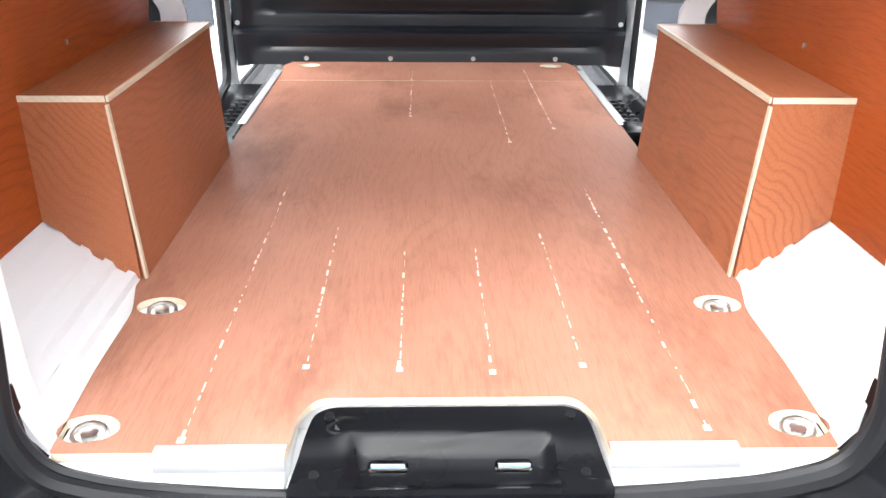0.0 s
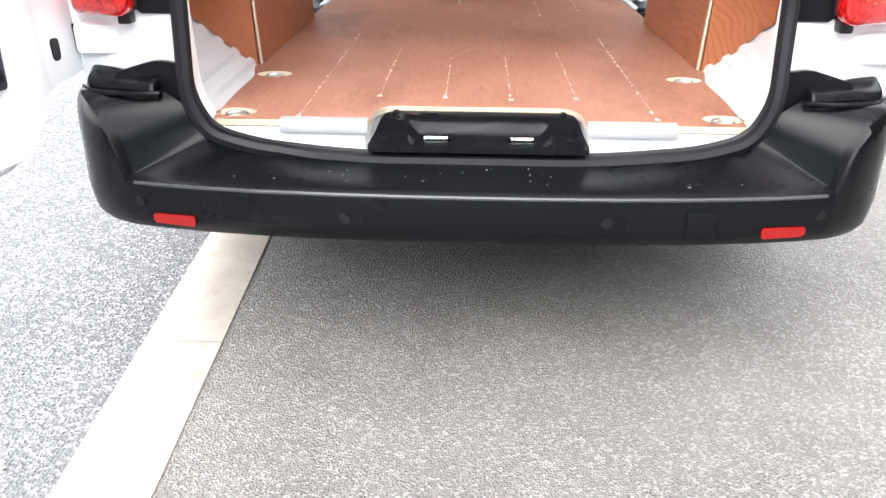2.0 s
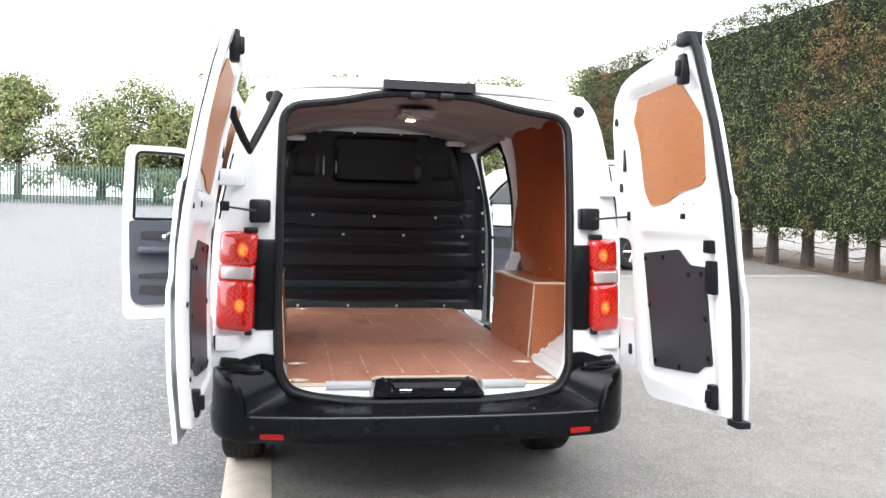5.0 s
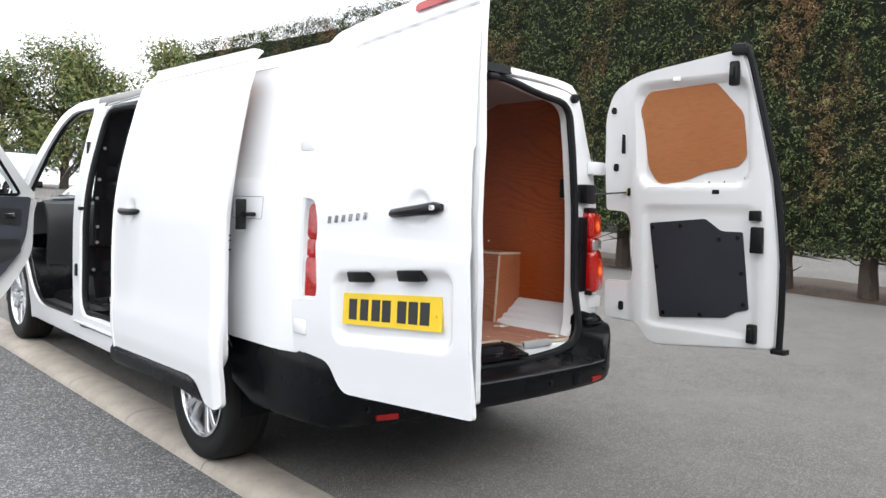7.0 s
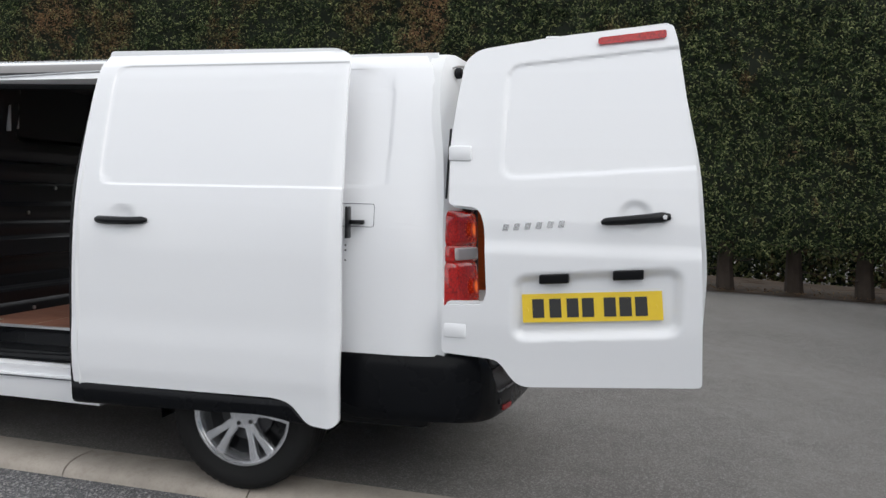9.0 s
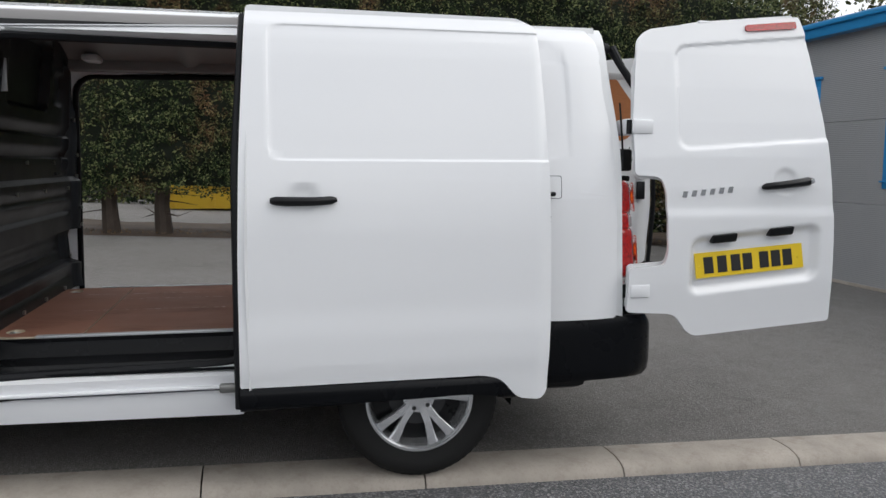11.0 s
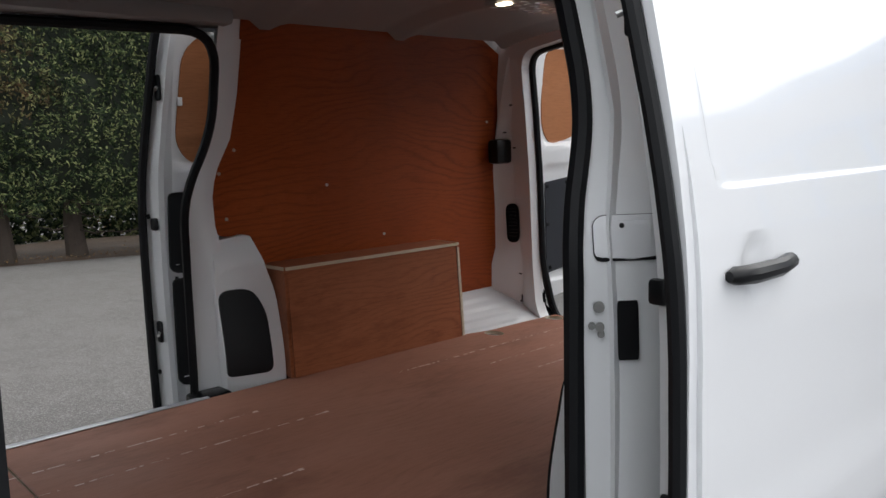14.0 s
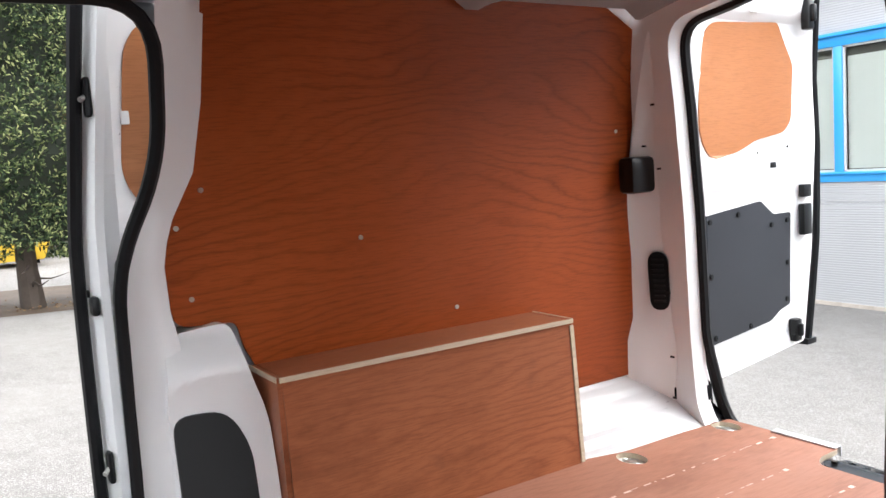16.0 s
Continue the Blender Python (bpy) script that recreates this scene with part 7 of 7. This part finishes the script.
# low things glimpsed under the hedge
YEL = paint("faded_yellow_paint", (0.62, 0.40, 0.03), 0.5, 0.1)


def skip(x, y, length, height, colour, label):
    ob = holder("storage_bin", (x, y, ground_z(y)), label, "bin")
    g = ground_z(y)
    bm = sheet([(y - length / 2 + 0.2, 0.08), (y + length / 2 - 0.2, 0.08), (y + length / 2, height), (y - length / 2, height)])
    part("bin_body", lifted(bm, lambda a, b: Vector((x, a, g + b)), 1.2, (1, 0, 0)), colour, ob, smooth=0)
    part("bin_rim", boxed(x - 0.03, x + 1.23, y - length / 2 - 0.03, y + length / 2 + 0.03, g + height, g + height + 0.06, 0.01), colour, ob)
    for k in range(5):
        yy = y - length / 2 + 0.3 + k * (length - 0.6) / 4
        part("bin_rib", boxed(x - 0.03, x + 0.0, yy - 0.03, yy + 0.03, g + 0.1, g + height), colour, ob)
    for yy in (y - length / 2 + 0.35, y + length / 2 - 0.35):
        part("bin_skid", boxed(x + 0.05, x + 1.15, yy - 0.06, yy + 0.06, g, g + 0.09), BLACK, ob)


skip(17.0, 3.5, 4.4, 0.62, YEL, "faded yellow steel bin standing behind the hedge")


def fence(x, ya, yb, colour, label):
    ob = holder("board_fence", (x, (ya + yb) / 2, ground_z((ya + yb) / 2)), label, "fence")
    y, k = ya, 0
    me = mesh_of("fence_board", boxed(-0.012, 0.012, -0.073, 0.073, 0, 1.1, 0.004), colour)
    while y < yb:
        part("fence_board", me, None, ob, "", Matrix.Translation((x, y, ground_z(y) + 0.02)))
        y += 0.15
    for z in (0.3, 0.9):
        bm = bmesh.new()
        for a in range(int(ya), int(yb)):
            add_box(bm, x + 0.012, x + 0.05, a, a + 1, ground_z(a + 0.5) + z - 0.04, ground_z(a + 0.5) + z + 0.04)
        part("fence_rail", bm, colour, ob)


fence(21.0, -9, 26, concrete("weathered_fence", (0.10, 0.095, 0.09)), "weathered grey board fence beyond the hedge")


# ---------------------------------------------------------------- parked vans
def parked(x, y, heading, high=1.95, length=5.0, colour=None, label="", name="parked_van", rack=False):
    colour = colour or WHITE
    g = ground_z(y)
    ob = holder(name, (x, y, g), label, "van")
    ob.matrix_basis = Matrix.Translation((x, y, g)) @ Matrix.Rotation(radians(heading), 4, "Z")
    m = world_of(ob)
    h, hl = high, length / 2
    prof = [(-hl, 0.42), (-hl - 0.02, 0.9), (-hl + 0.03, h * 0.8), (-hl + 0.12, h - 0.04), (-hl + 0.3, h), (hl - 2.0, h), (hl - 1.7, h - 0.07), (hl - 0.95, 1.22), (hl - 0.3, 1.03), (hl - 0.06, 0.8), (hl, 0.5), (hl - 0.03, 0.3)]
    wheels = (-hl + 0.95, hl - 0.9)
    for c in reversed(wheels):
        prof += [(c + 0.38 * math.cos(radians(a)), 0.34 + 0.38 * math.sin(radians(a))) for a in range(-5, 190, 15)]

    def w(z, a):
        return 0.94 - 0.13 * max(0, (z - 1.15) / 0.8) ** 1.6 - 0.12 * max(0, (a - hl + 0.9) / 0.9) ** 2
    bm = bmesh.new()
    outline = fillet(prof[:12], 0.1, 3) + prof[12:]
    sides = []
    for s in (-1, 1):
        sh = sheet(outline, (), steps(-hl, hl, 0.15), steps(0.3, h, 0.1))
        lifted(sh, lambda a, z: Vector((s * w(z, a), a, z)))
        me = bpy.data.meshes.new("tmp")
        sh.to_mesh(me)
        sh.free()
        bm.from_mesh(me)
        bpy.data.meshes.remove(me)
    ring = outline
    for (a0, z0), (a1, z1) in zip(ring, ring[1:] + ring[:1]):
        q = [bm.verts.new((s * w(z, a), a, z)) for s, a, z in ((-1, a0, z0), (1, a0, z0), (1, a1, z1), (-1, a1, z1))]
        bm.faces.new(q)
    bmesh.ops.remove_doubles(bm, verts=bm.verts[:], dist=1e-4)
    part("body", bm, colour, ob, "", m, 40)
    scr = sheet(fillet([(-0.72, 0.06, 0.08), (0.72, 0.06, 0.08), (0.66, 0.94, 0.06), (-0.66, 0.94, 0.06)]), (), steps(-0.7, 0.7, 0.2))
    part("windscreen", lifted(scr, lambda u, v: Vector((u, hl - 0.95 - 0.75 * v + 0.012, 1.22 + (h - 0.07 - 1.22) * v + 0.012)), 0.01, (0, 0, -1)), SCREEN, ob, "", m)
    for s in (-1, 1):
        top = min(h - 0.12, 1.85)
        win = fillet([(hl - 2.2, 1.17, 0.05), (hl - 1.0, 1.17, 0.05), (hl - 1.62, top, 0.08), (hl - 2.2, top, 0.05)])
        part("side_window", lifted(sheet(win, (), steps(hl - 2.2, hl - 1, 0.15), steps(1.17, top, 0.1)), lambda a, z: Vector((s * (w(z, a) + 0.016), a, z)), 0.03, (-s, 0, 0)), DARK_GLASS, ob, "", m)
        for c in wheels:
            wh = part("wheel_tyre", cyl((s * 0.82, c, 0.335), (1, 0, 0), 0.335, 0.21, 32, None, 0.03), TYRE, ob, "", m)
            part("wheel_rim", lathe([(0.0, s * 0.105), (0.05, s * 0.11), (0.06, s * 0.09), (0.2, s * 0.10), (0.215, s * 0.113), (0.22, s * 0.1)], 24), ALLOY, wh, "", m @ Matrix.Translation((s * 0.82, c, 0.335)))
            bm = bmesh.new()
            for k in range(5):
                a = k * 1.2566
                add_tube(bm, [(s * 0.108, 0.04 * math.cos(a), 0.04 * math.sin(a)), (s * 0.118, 0.2 * math.cos(a), 0.2 * math.sin(a))], 0.022, False, 6)
            part("wheel_spokes", bm, CHROME, wh, "", m @ Matrix.Translation((s * 0.82, c, 0.335)))
        lamp = fillet([(0.50, 0.80, 0.03), (0.80, 0.86, 0.03), (0.82, 0.98, 0.03), (0.52, 0.93, 0.03)])
        part("headlamp", lifted(sheet(lamp, (), steps(0.5, 0.82, 0.08)), lambda u, z: Vector((s * u, hl - 0.03 - 0.5 * max(0, u - 0.5) - 0.7 * (z - 0.8), z)), 0.03, (0, -1, 0)), CLEAR_LENS, ob, "", m)
        part("mirror", boxed(s * 1.06 - 0.1, s * 1.06 + 0.1, hl - 1.22, hl - 1.12, 1.12, 1.36, 0.03), BLACK_SMOOTH, ob, "", m)
        part("tail_lamp", boxed(s * 0.86 - 0.05, s * 0.86 + 0.05, -hl - 0.03, -hl + 0.03, 0.85, 1.25, 0.02), RED_LENS, ob, "", m)
        part("side_cladding", boxed(s * 0.94 - 0.012, s * 0.94 + 0.012, -hl + 1.4, hl - 1.35, 0.36, 0.52, 0.006), BLACK, ob, "", m)
        part("door_seam", boxed(s * 0.943 - 0.004, s * 0.943 + 0.003, hl - 2.25, hl - 2.24, 0.5, 1.15), TRIM_DARK, ob, "", m)
    fb = boxed(-0.94, 0.94, hl - 0.52, hl + 0.08, 0.19, 0.70, 0.09)
    for v in fb.verts:
        v.co.y -= 0.14 * (abs(v.co.x) / 0.94) ** 3
    part("front_bumper", fb, BLACK, ob, "", m)
    part("rear_bumper", boxed(-0.955, 0.955, -hl - 0.06, -hl + 0.52, 0.28, 0.60, 0.05), BLACK, ob, "", m)
    gr = part("grille", boxed(-0.52, 0.52, hl - 0.09, hl + 0.035, 0.69, 0.88, 0.03), BLACK_SMOOTH, ob, "", m)
    for k in range(3):
        part("grille_bar", boxed(-0.5, 0.5, hl + 0.028, hl + 0.042, 0.72 + k * 0.055, 0.74 + k * 0.055, 0.004), CHROME, gr, "", m)
    part("plate_blank", boxed(-0.26, 0.26, hl + 0.07, hl + 0.092, 0.46, 0.58, 0.004), BLIND, ob, "", m)
    if rack:
        for a in (-hl + 0.6, hl - 2.3):
            part("roof_bar", boxed(-0.7, 0.7, a - 0.03, a + 0.03, h + 0.04, h + 0.08, 0.01), ALU, ob, "", m)
        part("roof_tube", tube([(-0.5, -hl + 0.3, h + 0.1), (-0.5, hl - 2.0, h + 0.1)], 0.04), ALU, ob, "", m)
    return ob


NAVY = paint("dark_teal_paint", (0.03, 0.06, 0.075), 0.3, 0.6)
parked(4.2, 13.3, 90, 1.95, 5.0, None, "white van with roof tubes parked across the yard by the hedge", rack=True)


def nosed(px, py, heading, *rest, **more):
    """Parks a van by the place of its front."""
    half = rest[1] / 2
    f = Vector((-math.sin(radians(heading)), math.cos(radians(heading))))
    parked(px - f.x * half, py - f.y * half, heading, *rest, **more)


nosed(-11.5, 20.2, -97, 1.95, 5.0, None, "white van with a chrome-barred grille in the row")
nosed(-11.4, 23.2, -97, 1.97, 5.0, None, "white van parked in the row, black bumper")
nosed(-11.0, 26.4, -96, 2.6, 5.8, None, "tall white high-roof van parked in the row")
nosed(-12.2, 31.0, -108, 1.95, 5.0, None, "white van parked in the row, dark windows")
parked(-3.2, 40.5, 95, 1.5, 4.2, NAVY, "dark teal car parked by the far fence")
nosed(3.0, 38.0, 108, 1.8, 5.0, None, "white van parked at the far side of the yard")
nosed(2.2, 33.0, 118, 1.5, 4.3, None, "white car parked nose out at the yard's far side")


# ---------------------------------------------------------------- far fence and trees
def palisade(y, xa, xb):
    ob = holder("palisade_fence", ((xa + xb) / 2, y, ground_z(y)), "dark green palisade fence at the yard's end", "fence")
    me = mesh_of("pale", boxed(-0.035, 0.035, -0.01, 0.01, 0, 2.0, 0.003), GREENP)
    x = xa
    while x < xb:
        part("pale", me, None, ob, "", Matrix.Translation((x, y, ground_z(y))))
        x += 0.16
    for z in (0.35, 1.6):
        part("fence_rail", boxed(xa, xb, y + 0.01, y + 0.05, ground_z(y) + z, ground_z(y) + z + 0.06), GREENP, ob)


GREENP = paint("dark_green_paint", (0.035, 0.075, 0.055), 0.5, 0.1)
palisade(43, -34, 9)
thing("cabinet", boxed(0.6, 2.6, 41.4, 42.2, ground_z(41.8), ground_z(41.8) + 1.2, 0.02), BLIND, "pale cabinet against the far fence", "cabinet")


def tree(x, y, high, spread, seed):
    rng = np.random.default_rng(seed)
    rnd = random.Random(seed)
    g = ground_z(y)
    ob = holder("tree", (x, y, g), "broadleaf tree with a loose green crown", "tree", "trees beyond the yard")
    bm = bmesh.new()
    add_tube(bm, [(x, y, g - 0.2), (x + 0.1, y, g + high * 0.25), (x, y + 0.1, g + high * 0.5), (x + 0.1, y, g + high * 0.8)], [0.28, 0.2, 0.13, 0.04], False, 8)
    hubs = []
    for k in range(26):
        a, h = rnd.uniform(0, 6.28), rnd.uniform(0.14, 0.93)
        z = g + high * h
        r = spread * rnd.uniform(0.35, 1.0) * (1.15 - 0.8 * abs(h - 0.4) / 0.6)
        tip = Vector((x + r * math.cos(a), y + r * math.sin(a), z + 0.05 * high))
        add_tube(bm, [(x, y, z - 0.1 * high), tip * 0.5 + Vector((x, y, z)) * 0.5, tip], [0.09, 0.05, 0.015], False, 5)
        hubs.append((tip, spread * rnd.uniform(0.28, 0.5)))
    part("trunk", bm, BARK, ob)
    pl, wy = [], []
    for hub, r in hubs:
        for k in range(400):
            d = Vector((rnd.gauss(0, 1), rnd.gauss(0, 1), rnd.gauss(0, 0.8))).normalized()
            rr = r * rnd.uniform(0.55, 1.1) * (1 + 0.35 * noise.noise(d * 2 + hub))
            pl.append(hub + d * rr)
            wy.append((d.x + rnd.gauss(0, 0.4), d.y + rnd.gauss(0, 0.4), d.z + 0.4))
    wy = np.array(wy)
    wy /= np.linalg.norm(wy, axis=1)[:, None]
    part("crown", sprays(np.array([tuple(p) for p in pl]), wy, rng, 0.17, "crown", TREE_LEAF), None, ob)


spots = [(-38, 46, 7.5), (-33, 44, 8), (-28, 47, 7), (-24, 43, 6.6), (-21, 46, 6.6), (-17, 44, 5.4), (-13, 47, 5.2), (-9, 44, 5.4), (-5, 45, 6.6), (-1, 47, 6), (3, 44, 6.2), (7, 47, 6.2), (12, 43, 6.6), (17, 40, 7), (-43, 40, 8), (-2.8, 42, 4.6), (1, 43, 4.8), (5, 42, 5.0), (9, 44, 5.4), (14, 45, 6.0), (-7, 42, 4.4), (-22.5, 42, 5), (-26, 45, 5.5)]
for k, (x, y, h) in enumerate(spots):
    tree(x, y + 6, h * 1.28, 3.0, 40 + k)
for k, (x, y, h) in enumerate([(14, -14, 9), (18, -9, 9)]):
    tree(x, y, h, 3.2, 70 + k)

# worn white bay line by the parked van
bm = sheet([(5.0, 0), (14, 0), (14, 0.09), (5.0, 0.09)], (), steps(5, 14, 0.5))
thing("bay_line", lifted(bm, lambda x, v: Vector((x, 10.85 + v + 0.1 * x, ground_z(10.9 + 0.1 * x) + 0.006))), LINE, "worn white painted bay line on the asphalt", "road marking", kind="structure")
